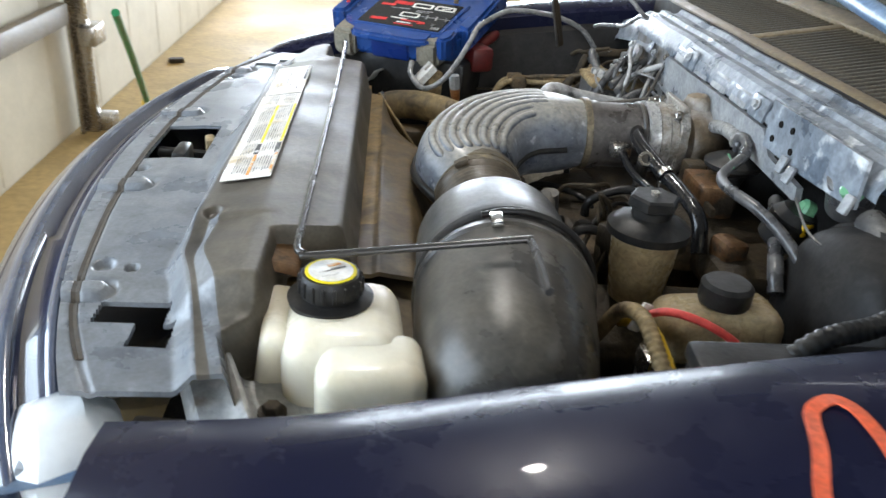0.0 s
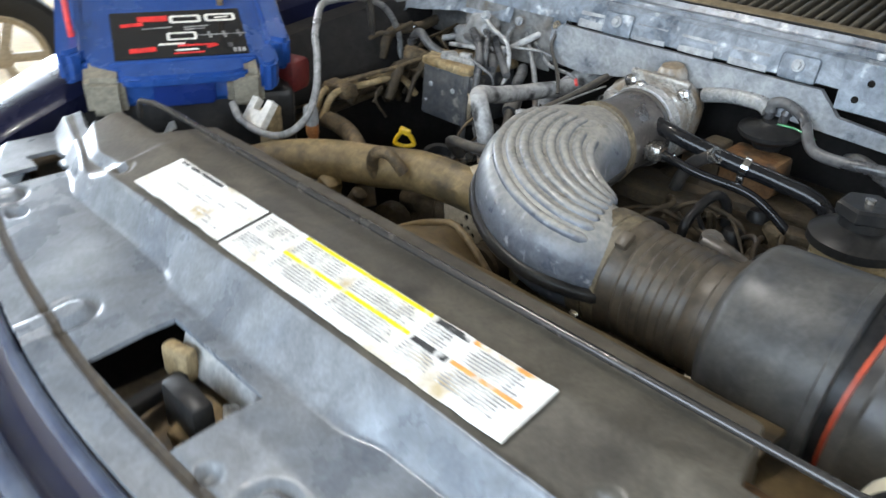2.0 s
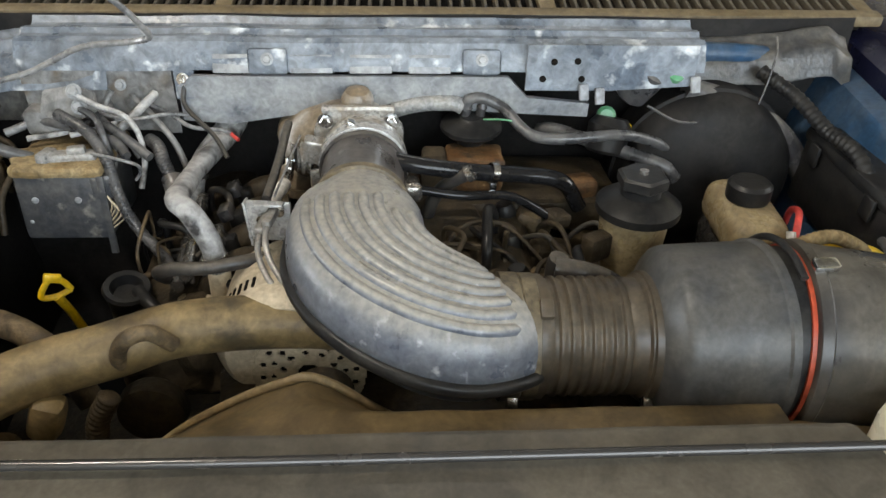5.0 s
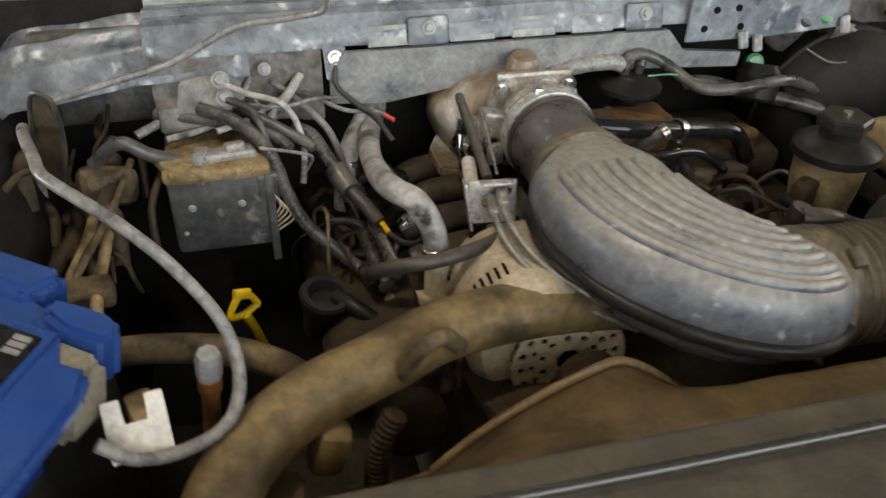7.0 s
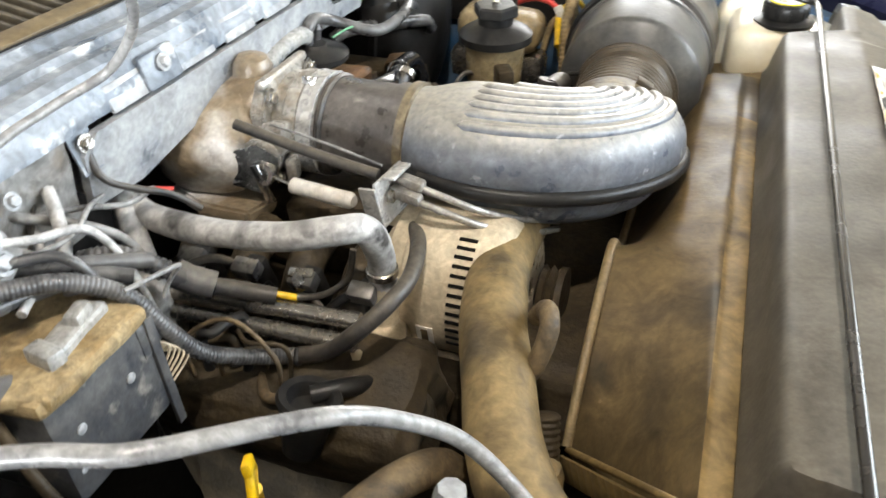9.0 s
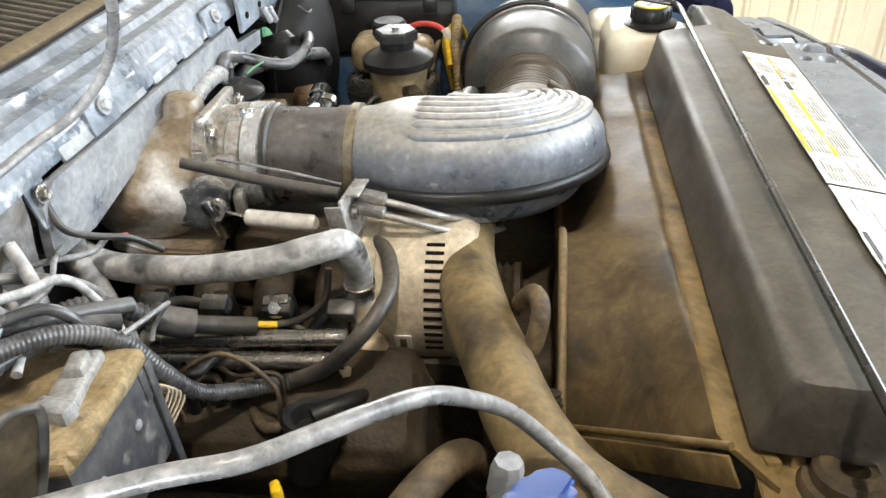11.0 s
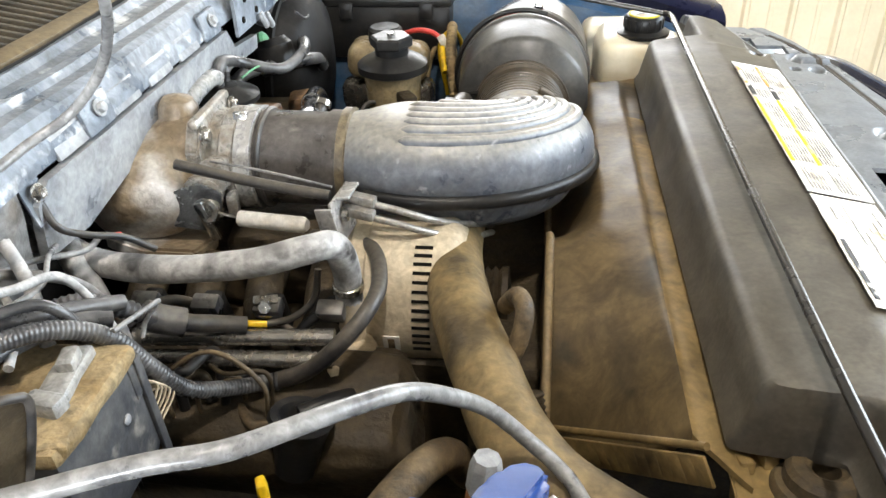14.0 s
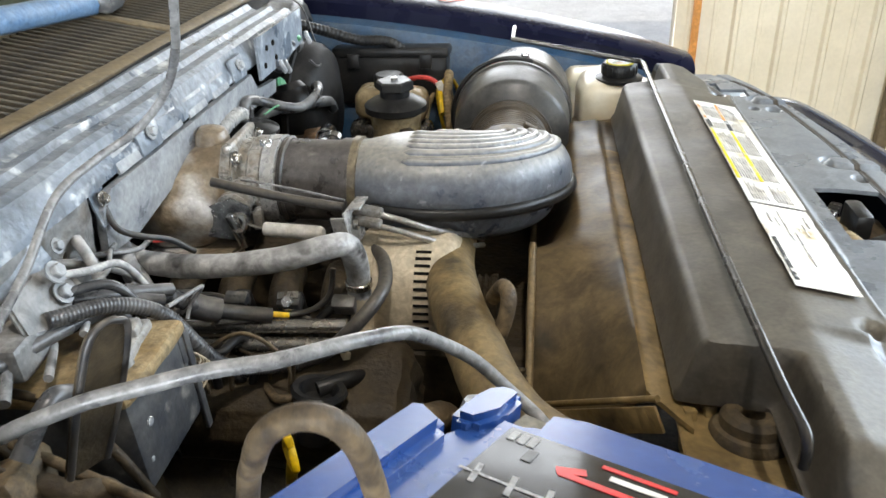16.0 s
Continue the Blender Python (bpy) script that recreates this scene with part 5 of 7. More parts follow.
lm = thing("wire_loom", "black corrugated wiring loom with a grey sheen", "wiring loom")
loom("loom_tube", [(0.345, 1.455, 1.125), (0.318, 1.415, 1.115), (0.292, 1.390, 1.092), (0.275, 1.378, 1.055), (0.262, 1.362, 1.022), (0.240, 1.332, 0.998), (0.212, 1.312, 0.990)], 0.0066, M_LOOMP, lm, depth=0.05, pitch=0.0032)
tube("taped_tube", [(0.225, 1.320, 0.992), (0.212, 1.312, 0.990), (0.185, 1.311, 1.002), (0.158, 1.310, 1.028), (0.138, 1.288, 1.046), (0.134, 1.252, 1.050), (0.148, 1.204, 1.051), (0.179, 1.169, 1.043), (0.22, 1.15, 1.03)], 0.0070, M_RUBBER, lm, "smooth taped stretch of loom", n=10, seg=16)
tube("tie", [(0.213, 1.3125, 0.9985), (0.211, 1.3205, 0.990), (0.212, 1.312, 0.9815)], 0.002, M_BLACK, lm, seg=6)

cable = hose_thing("charger_cable", "grey rubber charger cable arching over the bay", [(0.345, 1.625, 1.02), (0.335, 1.617, 1.085), (0.295, 1.606, 1.138), (0.24, 1.592, 1.163), (0.20, 1.580, 1.171), (0.165, 1.568, 1.175), (0.133, 1.557, 1.175), (0.107, 1.533, 1.169), (0.091, 1.515, 1.163), (0.070, 1.492, 1.153), (0.054, 1.467, 1.130), (0.031, 1.441, 1.097), (0.007, 1.433, 1.066), (-0.018, 1.443, 1.047), (-0.034, 1.470, 1.043), (-0.050, 1.500, 1.058), (-0.048, 1.522, 1.075)], 0.0049, M_CABLE, seg=14)

# ---- degas bottle ----
bot = thing("coolant_bottle", "yellowed white plastic coolant bottle with a black cap", "coolant bottle")
rbox("bottle_body", (0.105, 0.125, 0.172), pose(-0.125, 0.612, 0.991, 0, 0, 4), M_TANK, bot, bev=0.026, seg=4)
rbox("bottle_step", (0.090, 0.075, 0.20), pose(-0.100, 0.553, 0.972, 0, 0, 4), M_TANK, bot, bev=0.018, seg=4)
rbox("bottle_wing", (0.03, 0.10, 0.06), pose(-0.185, 0.625, 1.035, 0, 8, 4), M_TANK, bot, bev=0.01, seg=3)
lathe("neck_ring", [(0.030, 0), (0.037, 0.002), (0.038, 0.007), (0.030, 0.010)], pose(-0.138, 0.630, 1.072), M_BLACK, bot)
capb = lathe("cap", [(0.0265, 0.0), (0.0275, 0.002), (0.0275, 0.016), (0.0250, 0.020), (0.0001, 0.0205)], pose(-0.138, 0.630, 1.082), M_BLACK, bot, "black ribbed screw cap with a round sticker")
lathe("sticker", [(0.0225, 0), (0.0225, 0.0008)], pose(-0.138, 0.630, 1.1026), M_YELLOW, capb, "white warning sticker with a yellow rim")
lathe("sticker_face", [(0.0195, 0), (0.0195, 0.0008)], pose(-0.138, 0.630, 1.1031), M_LABEL, capb)
for k, (dx, dy, w, h, mm) in enumerate(((0.006, 0.004, 0.014, 0.0025, M_INK), (-0.004, -0.003, 0.012, 0.002, M_INK), (0.002, 0.010, 0.012, 0.004, M_ORANGE), (0.0, -0.009, 0.016, 0.0015, M_GREYINK))):
    rbox("print_bar", (w, h, 0.0004), pose(-0.138 + dx, 0.630 + dy, 1.1042, 0, 0, 30), mm, capb, bev=0)
for k in range(18):
    a = 2 * math.pi * k / 18
    rbox("grip", (0.003, 0.003, 0.014), pose(-0.138 + 0.0275 * math.cos(a), 0.630 + 0.0275 * math.sin(a), 1.092, 0, 0, math.degrees(a)), M_BLACK, capb, bev=0.0008)

# ---- steering reservoir ----
ps = thing("steering_reservoir", "yellowed power steering reservoir with a black six-sided cap", "fluid reservoir")
lathe("bowl", [(0.022, 0), (0.03, 0.004), (0.036, 0.05), (0.038, 0.085)], pose(0.20, 0.80, 0.99), M_TANK2, ps)
lathe("collar", [(0.040, 0), (0.046, 0.003), (0.046, 0.012), (0.041, 0.016), (0.030, 0.022), (0.022, 0.024), (0.022, 0.036)], pose(0.20, 0.798, 1.073), M_BLACK, ps, "black lid collar")
h = lathe_bm([(0.026, 0), (0.028, 0.002), (0.028, 0.012), (0.025, 0.0145), (0.0001, 0.0145)], 6)
bmesh.ops.transform(h, matrix=pose(0.20, 0.798, 1.106), verts=h.verts)
part("hex_cap", h, M_BLACK, ps, "black six-sided cap")
lathe("cap_stud", [(0.005, 0), (0.005, 0.004)], pose(0.20, 0.798, 1.1203), M_STEEL, ps, seg=12)
rbox("ear", (0.02, 0.03, 0.03), pose(0.175, 0.845, 1.045, 0, 0, 30), M_GRIME, ps, bev=0.004)

# ---- brakes ----
mc = thing("brake_reservoir", "yellowed brake fluid reservoir with a black cap", "fluid reservoir")
rbox("tank", (0.12, 0.068, 0.055), pose(0.232, 0.658, 1.042, 0, -4, 0), M_TANK2, mc, bev=0.02, seg=4)
lathe("cap", [(0.024, 0), (0.025, 0.003), (0.025, 0.018), (0.021, 0.022), (0.0001, 0.0225)], pose(0.235, 0.66, 1.07), M_BLACK, mc, "black screw cap", seg=24)
rbox("cylinder", (0.14, 0.045, 0.045), pose(0.235, 0.66, 0.99), M_STEEL, mc, bev=0.012)
boo = thing("brake_booster", "round black brake booster on the firewall", "brake booster")
lathe("drum", [(0.045, 0), (0.06, 0.004), (0.100, 0.016), (0.112, 0.03), (0.116, 0.05), (0.120, 0.052), (0.120, 0.06), (0.116, 0.062), (0.116, 0.10)], along((0.325, 0.662, 1.026), (1, 0, 0.04)), M_BOOST, boo, seg=56)
tube("vacuum_hose", [(0.385, 0.880, 1.085), (0.372, 0.860, 1.092), (0.350, 0.805, 1.082), (0.322, 0.735, 1.068), (0.318, 0.715, 1.050)], 0.0085, M_LOOMP, boo, "grey rubber vacuum hose")

# ---- vacuum regulator ----
vac = thing("vacuum_regulator", "black round vacuum valve below the cowl", "valve")
lathe("disc", [(0.012, -0.03), (0.02, -0.012), (0.034, -0.004), (0.038, 0.0), (0.038, 0.005), (0.030, 0.009), (0.016, 0.012), (0.013, 0.015), (0.0001, 0.016)], pose(0.362, 0.968, 1.100, 0, -4, 0), M_BLACK, vac)
for dy in (-0.009, 0.009):
    lathe("nipple", [(0.0055, 0), (0.0055, 0.016), (0.0068, 0.018), (0.0045, 0.024)], pose(0.364, 0.968 + dy, 1.108, 12, 0, 0), M_LOOM, vac, "dusty grey hose nipple", seg=14)
rbox("solenoid", (0.035, 0.05, 0.035), pose(0.352, 0.968, 1.06), M_RUST, vac, bev=0.006, lumpy=0.003)
tube("pipe", [(0.364, 0.977, 1.124), (0.362, 0.972, 1.136), (0.362, 0.955, 1.138), (0.355, 0.930, 1.128), (0.328, 0.910, 1.114), (0.314, 0.893, 1.109), (0.307, 0.860, 1.110), (0.307, 0.827, 1.113), (0.318, 0.790, 1.110), (0.334, 0.750, 1.095), (0.345, 0.70, 1.07), (0.35, 0.675, 1.055)], 0.0066, M_LOOMP, vac, "grey vacuum hose")
tube("pipe", [(0.368, 1.065, 1.120), (0.368, 1.03, 1.128), (0.366, 0.992, 1.130), (0.364, 0.979, 1.126)], 0.0095, M_CONN, vac, "dusty grey pipe")
tube("green_line", [(0.345, 0.955, 1.118), (0.337, 0.93, 1.121), (0.332, 0.905, 1.117)], 0.0013, M_GREEN, vac, seg=8)

# ---- fuse box ----
jb = thing("fuse_box", "dirty grey fuse box with a tan dust-covered lid", "fuse box")
rbox("box_body", (0.110, 0.098, 0.085), pose(0.328, 1.444, 1.0375, 0, 3, 0), M_JBOX, jb, bev=0.006)
rbox("lid", (0.118, 0.104, 0.014), pose(0.331, 1.444, 1.081, 0, 3, 0), M_LID, jb, "tan dust-covered lid", bev=0.005, lumpy=0.003)
for x, y, z, w in ((0.2735, 1.472, 1.050, 0.004), (0.2735, 1.424, 1.050, 0.004), (0.2735, 1.482, 1.022, 0.003)):
    lathe("rivet", [(w, 0), (w, 0.001), (w * 0.6, 0.002)], along((x, y, z), (-1, 0, 0)), M_COWL2, jb, seg=10)
rbox("hinge_lug", (0.016, 0.026, 0.030), pose(0.282, 1.396, 1.064, 0, 3, 10), M_JBOX, jb, bev=0.004, lumpy=0.002)
rbox("cracked_corner", (0.050, 0.034, 0.010), pose(0.300, 1.482, 1.086, 8, -6, 24), M_LID, jb, "loose tan crust", bev=0.003, lumpy=0.004)
for k in range(5):
    tube("frayed_strand", [(0.278, 1.397 - 0.002 * k, 1.060 - 0.004 * k), (0.270 - 0.001 * k, 1.386 - 0.003 * k, 1.048 - 0.004 * k), (0.274, 1.392, 1.032 - 0.005 * k)], 0.0011, M_ALT, jb, seg=6)
rbox("front_rib", (0.004, 0.008, 0.10), pose(0.272, 1.395, 1.03, 0, 3, 0), M_JBOX, jb, bev=0.001)
rbox("connector", (0.020, 0.056, 0.012), pose(0.300, 1.432, 1.092, 0, 3, 8), M_CONN, jb, "dusty grey connector clip", bev=0.004, lumpy=0.002)
rbox("connector_latch", (0.012, 0.020, 0.010), pose(0.300, 1.424, 1.100, 0, 3, 14), M_CONN, jb, bev=0.003)
rbox("connector_end", (0.026, 0.014, 0.016), pose(0.298, 1.458, 1.092, 0, 3, -10), M_CONN, jb, bev=0.003)
rbox("relay", (0.05, 0.055, 0.03), pose(0.372, 1.47, 1.110, 0, 3, 5), M_BACK, jb, bev=0.005, lumpy=0.002)
rbox("label", (0.001, 0.05, 0.008), pose(0.2728, 1.45, 1.008, 0, 3, 0), M_COWL2, jb, "small grey label", bev=0)

# ---- alternator ----
alt = thing("alternator", "tan dusty cast alternator with cooling slots and a white label", "alternator")
AM = along((0.172, 1.172, 0.990), (-1, 0, 0))
lathe("casing", [(0.045, -0.02), (0.062, -0.012), (0.066, 0.0), (0.0685, 0.002), (0.0685, 0.016), (0.0700, 0.018), (0.0700, 0.090), (0.066, 0.097), (0.058, 0.104)], AM, M_ALT, alt, seg=48)
for k in range(13):
    a = 0.42 + 0.118 * k
    rbox("slot", (0.016, 0.0030, 0.004), pose(0.1030, 1.172 + 0.0690 * math.sin(a), 0.990 + 0.0690 * math.cos(a), -math.degrees(a), 0, 0), M_SLOT, alt, bev=0)
for k in range(12):
    a = 2 * math.pi * k / 12
    rbox("rear_vent", (0.012, 0.020, 0.004), pose(0.172 + 0.0065, 1.172 + 0.0628 * math.sin(a), 0.990 + 0.0628 * math.cos(a), -math.degrees(a), 0, 0), M_SLOT, alt, bev=0)
lbl = rbox("label", (0.015, 0.026, 0.0012), pose(0.130, 1.172 + 0.0705 * math.sin(1.80), 0.990 + 0.0705 * math.cos(1.80), -math.degrees(1.80), 0, 0), M_LABEL, alt, "small white bar label", bev=0)
rbox("print_bar", (0.006, 0.020, 0.0006), pose(0.130, 1.172 + 0.0714 * math.sin(1.80), 0.990 + 0.0714 * math.cos(1.80), -math.degrees(1.80), 0, 0), M_DIRT, lbl, bev=0)
for a, h in ((2.0, 0.02), (2.5, 0.06), (4.2, 0.05)):
    rbox("lug", (0.034, 0.026, 0.026), pose(0.172 - h, 1.172 + 0.076 * math.sin(a), 0.990 + 0.076 * math.cos(a), -math.degrees(a), 0, 0), M_ALT, alt, bev=0.006, lumpy=0.002)
rbox("rear_plug", (0.022, 0.03, 0.02), pose(0.168, 1.246, 0.955, -20, 0, 0), M_TANK, alt, "cream plug", bev=0.003)
holes = [(r * math.cos(a + r * 40), r * math.sin(a + r * 40)) for r, n in ((0.026, 10), (0.036, 14), (0.046, 18)) for a in [2 * math.pi * k / n for k in range(n)]]
bm = sheet_bm(lin(-0.056, 0.056, 64), lin(-0.056, 0.056, 64), lambda x, y: (x, y, 0), 0.003, lambda x, y: 0.012 < math.hypot(x, y) < 0.0555 and min(math.hypot(x - hx, y - hy) for hx, hy in holes) > 0.0036)
bmesh.ops.transform(bm, matrix=along((0.060, 1.148, 0.972), (-1, 0, 0.05)), verts=bm.verts)
part("perforated_plate", bm, M_ALT, alt, "pale perforated end plate")
lathe("plate_backing", [(0.010, 0), (0.054, 0.0), (0.054, 0.004), (0.010, 0.004)], along((0.068, 1.148, 0.972), (-1, 0, 0.05)), M_SLOT, alt)
lathe("pulley", [(0.02, 0), (0.026, 0.002), (0.030, 0.004), (0.025, 0.008), (0.030, 0.012), (0.025, 0.016), (0.030, 0.020), (0.030, 0.026), (0.012, 0.028)], along((0.056, 1.134, 0.958), (-1, 0, 0.02)), M_GRIME, alt, "brown ribbed pulley")

# ---- engine ----
eng = thing("engine_block", "greasy dust-caked engine block and valve covers", "engine")
rbox("block", (0.52, 0.46, 0.34), pose(0.20, 1.02, 0.78), M_GRIME, eng, bev=0.04, seg=3, lumpy=0.03)
rbox("valve_cover", (0.46, 0.12, 0.10), pose(0.25, 0.80, 0.93, 18, 0, 0), M_GRIME, eng, bev=0.03, seg=3, lumpy=0.012)
rbox("valve_cover", (0.40, 0.12, 0.10), pose(0.30, 1.30, 0.935, -18, 0, 0), M_GRIME, eng, bev=0.03, seg=3, lumpy=0.012)
rbox("manifold", (0.30, 0.26, 0.09), pose(0.28, 1.03, 0.975), M_GRIME, eng, bev=0.03, seg=3, lumpy=0.015)
for k in range(4):
    tube("runner", [(0.36 - k * 0.055, 1.19, 1.02), (0.355 - k * 0.055, 1.235, 1.015), (0.35 - k * 0.055, 1.275, 0.975)], 0.017, M_GRIME, eng)
tray = thing("splash_tray", "dark underside of the engine bay", "panel")
rbox("tray_panel", (1.0, 1.25, 0.02), pose(0.06, CL, 0.56), M_GRIME, tray, bev=0.0)
for a, b, z in (((0.335, 1.300, 1.018), (0.168, 1.285, 1.016), 0), ((0.335, 1.310, 1.004), (0.168, 1.297, 1.002), 0)):
    fr = tube("fuel_rail", [a, ((a[0] + b[0]) / 2, (a[1] + b[1]) / 2, (a[2] + b[2]) / 2), b], 0.0075, M_STEEL, eng, "bare steel fuel pipe")

# ---- jump starter ----
box = thing("jump_starter", "blue plastic jump starter with black panel and rubber corners", "jump starter")
BX = Matrix(((0.914, 0.407, 0, 0.020), (-0.407, 0.914, 0, 1.557), (0, 0, 1, 1.072), (0, 0, 0, 1))) @ pose(0, 0, 0, 13)   # x along its front edge, y away and up


def boxpart(name, size, at, material, label="", rx=0, ry=0, rz=0, bev=0.01, parent=None):
    return rbox(name, size, BX @ pose(*at, rx, ry, rz), material, parent or box, label, bev=bev, seg=3)


def box_prism(name, outline, z0, z1, material, label="", bev=0.006, parent=None):
    bm = prism_bm(outline, z0, z1)
    bmesh.ops.bevel(bm, geom=list(bm.edges), offset=bev, segments=4, affect='EDGES', clamp_overlap=True)
    bmesh.ops.transform(bm, matrix=BX, verts=bm.verts)
    return smooth(part(name, bm, material, parent or box, label), 50)


box_prism("case", [(-0.215, 0.0), (-0.19, -0.03), (-0.02, -0.03), (0.018, -0.005), (0.030, 0.03), (0.030, 0.22), (0.0, 0.25), (-0.21, 0.25), (-0.235, 0.22), (-0.235, 0.03)], 0.0, 0.054, M_BOX, bev=0.010)
box_prism("front_recess", [(-0.145, -0.034), (-0.065, -0.034), (-0.065, 0.01), (-0.145, 0.01)], 0.002, 0.050, M_BOXDK, bev=0.003)
box_prism("front_brow", [(-0.185, -0.040), (-0.165, -0.048), (-0.045, -0.048), (-0.022, -0.040), (-0.022, 0.0), (-0.185, 0.0)], 0.040, 0.056, M_BOX, bev=0.005)
for x in (-0.205, -0.028):
    box_prism("corner_bumper", [(x - 0.022, -0.038), (x + 0.026, -0.044), (x + 0.030, 0.012), (x - 0.022, 0.016)], -0.004, 0.052, M_BUMPER, "worn tan rubber corner", bev=0.008)
box_prism("corner_ear", [(-0.006, -0.040), (0.002, -0.045), (0.012, -0.043), (0.019, -0.034), (0.022, -0.018), (0.020, 0.010), (0.004, 0.010), (-0.006, -0.012)], 0.020, 0.063, M_BOX, "scuffed blue corner lug", bev=0.006)
box_prism("side_ridge", [(0.012, 0.022), (0.034, 0.010), (0.046, 0.016), (0.050, 0.24), (0.018, 0.24)], 0.018, 0.066, M_BOX, bev=0.014)
box_prism("side_ridge", [(-0.222, 0.022), (-0.244, 0.010), (-0.256, 0.016), (-0.260, 0.24), (-0.228, 0.24)], 0.018, 0.066, M_BOX, bev=0.014)
box_prism("bezel", [(-0.196, -0.012), (-0.004, -0.012), (0.000, 0.146), (-0.200, 0.146)], 0.050, 0.058, M_BOX, bev=0.003)
scr = box_prism("panel", [(-0.186, -0.004), (-0.014, -0.004), (-0.010, 0.130), (-0.188, 0.130)], 0.055, 0.0595, M_SCREEN, "black printed panel with white and red bars", bev=0.001)


def print_bar(x, y, w, hh, material, turn=0):
    boxpart("print_bar", (w, hh, 0.0004), (x, y, 0.05985), material, bev=0, parent=scr, rz=turn)


def print_ring(x, y, w, hh, t):
    for dx, dy, a, b in ((0, hh / 2, w, t), (0, -hh / 2, w, t), (w / 2, 0, t, hh), (-w / 2, 0, t, hh)):
        print_bar(x + dx, y + dy, a, b, M_WHITE)


print_ring(-0.040, 0.103, 0.038, 0.018, 0.005)
print_bar(-0.038, 0.103, 0.020, 0.004, M_WHITE, 6)
print_ring(-0.088, 0.102, 0.038, 0.018, 0.005)
print_bar(-0.132, 0.106, 0.040, 0.016, M_RED)
print_bar(-0.160, 0.090, 0.030, 0.010, M_RED, 6)
for x, y, w, hh in ((-0.075, 0.078, 0.034, 0.0035), (-0.078, 0.071, 0.028, 0.0035), (-0.128, 0.078, 0.040, 0.0035)):
    print_bar(x, y, w, hh, M_CABLE, 4)
print_bar(-0.045, 0.052, 0.070, 0.0022, M_CABLE)
for x in (-0.020, -0.040, -0.060):
    print_bar(x, 0.052, 0.0035, 0.018, M_CABLE, 8)
for dx in (-0.006, 0.0, 0.006):
    print_bar(-0.026 + dx, 0.006, 0.0045, 0.011, M_CABLE)
print_bar(-0.036, 0.020, 0.006, 0.012, M_GREYDIAL)
print_ring(-0.097, 0.052, 0.036, 0.018, 0.004)
print_bar(-0.112, 0.031, 0.034, 0.005, M_WHITE)
print_bar(-0.080, 0.025, 0.050, 0.005, M_RED)
print_bar(-0.060, 0.020, 0.016, 0.006, M_RED, 25)
print_bar(-0.092, 0.005, 0.040, 0.0035, M_RED)
print_bar(-0.094, 0.0135, 0.030, 0.0045, M_WHITE)
print_bar(-0.150, 0.018, 0.034, 0.012, M_RED, 5)
box_prism("handle", [(-0.225, 0.235), (0.02, 0.235), (0.02, 0.275), (-0.225, 0.275)], 0.02, 0.075, M_BOXDK, bev=0.012)
tube("lead", [(0.112, 1.70, 1.10), (0.101, 1.681, 1.2), (0.088, 1.697, 1.235), (0.079, 1.706, 1.255), (0.069, 1.708, 1.265), (0.058, 1.709, 1.268), (0.05, 1.706, 1.26), (0.046, 1.699, 1.24), (0.044, 1.69, 1.20), (0.042, 1.69, 1.15)], 0.0048, M_DIRT, box, "dusty charger lead looped behind the case")
tube("red_cord", [(-0.16, 1.70, 1.08), (-0.178, 1.69, 1.14), (-0.176, 1.70, 1.22), (-0.17, 1.73, 1.30)], 0.004, M_RED, box, "thin red cord")
batt = thing("battery", "black car battery under the jump starter", "battery")
rbox("battery_case", (0.25, 0.20, 0.17), pose(-0.02, 1.665, 0.988, 0, 0, -24), M_BLACK, batt, bev=0.01)
rbox("red_cover", (0.05, 0.06, 0.05), pose(0.085, 1.59, 1.075, 0, 0, 20), M_REDDK, batt, "dark red terminal cover", bev=0.012)
tube("red_lead", [(0.085, 1.61, 1.09), (0.115, 1.64, 1.105), (0.13, 1.68, 1.10), (0.12, 1.70, 1.05)], 0.010, M_REDDK, batt, "thick red lead")

# ---- small parts ----
dip = thing("dipstick", "yellow plastic dipstick handle", "dipstick")
tube("grip", [(0.192, 1.420, 0.984), (0.189, 1.425, 0.996), (0.184, 1.433, 1.004), (0.179, 1.441, 0.997), (0.176, 1.446, 0.984), (0.184, 1.433, 0.980), (0.192, 1.420, 0.984)], 0.0034, M_PULL, dip)
rbox("thumb_tab", (0.007, 0.018, 0.010), pose(0.184, 1.433, 1.004, 20, 10, 30), M_PULL, dip, bev=0.002)
tube("stem", [(0.183, 1.433, 0.98), (0.19, 1.425, 0.95), (0.20, 1.41, 0.88)], 0.005, M_PULL, dip)
ac = thing("service_port", "grey capped metal service port", "pipe fitting")
lathe("port_body", [(0.007, -0.07), (0.007, -0.02), (0.009, -0.015), (0.009, 0.0)], pose(0.033, 1.457, 1.045, 6, -8, 0), M_COPPER, ac, "tarnished copper fitting", seg=20)
h = lathe_bm([(0.0125, 0), (0.0135, 0.002), (0.0135, 0.020), (0.0115, 0.026), (0.0001, 0.026)], 8)
bmesh.ops.transform(h, matrix=pose(0.033, 1.457, 1.045, 6, -8, 0) @ Matrix.Diagonal((0.74, 0.74, 1.0, 1.0)), verts=h.verts)
part("port_cap", h, M_COWL2, ac, "grey plastic cap")
wc = thing("battery_clip", "white plastic clip on a tan bracket", "clip")
prism("clip", [(-0.02, -0.02), (0.02, -0.02), (0.02, 0.022), (0.008, 0.022), (0.008, 0.004), (-0.008, 0.004), (-0.008, 0.022), (-0.02, 0.022)], -0.006, 0.006, pose(-0.022, 1.502, 1.058, 48, 0, -80), M_WHITE, wc, bev=0.0006)
rbox("bracket", (0.03, 0.02, 0.05), pose(-0.005, 1.50, 1.04, 0, 0, 20), M_LID, wc, bev=0.004)
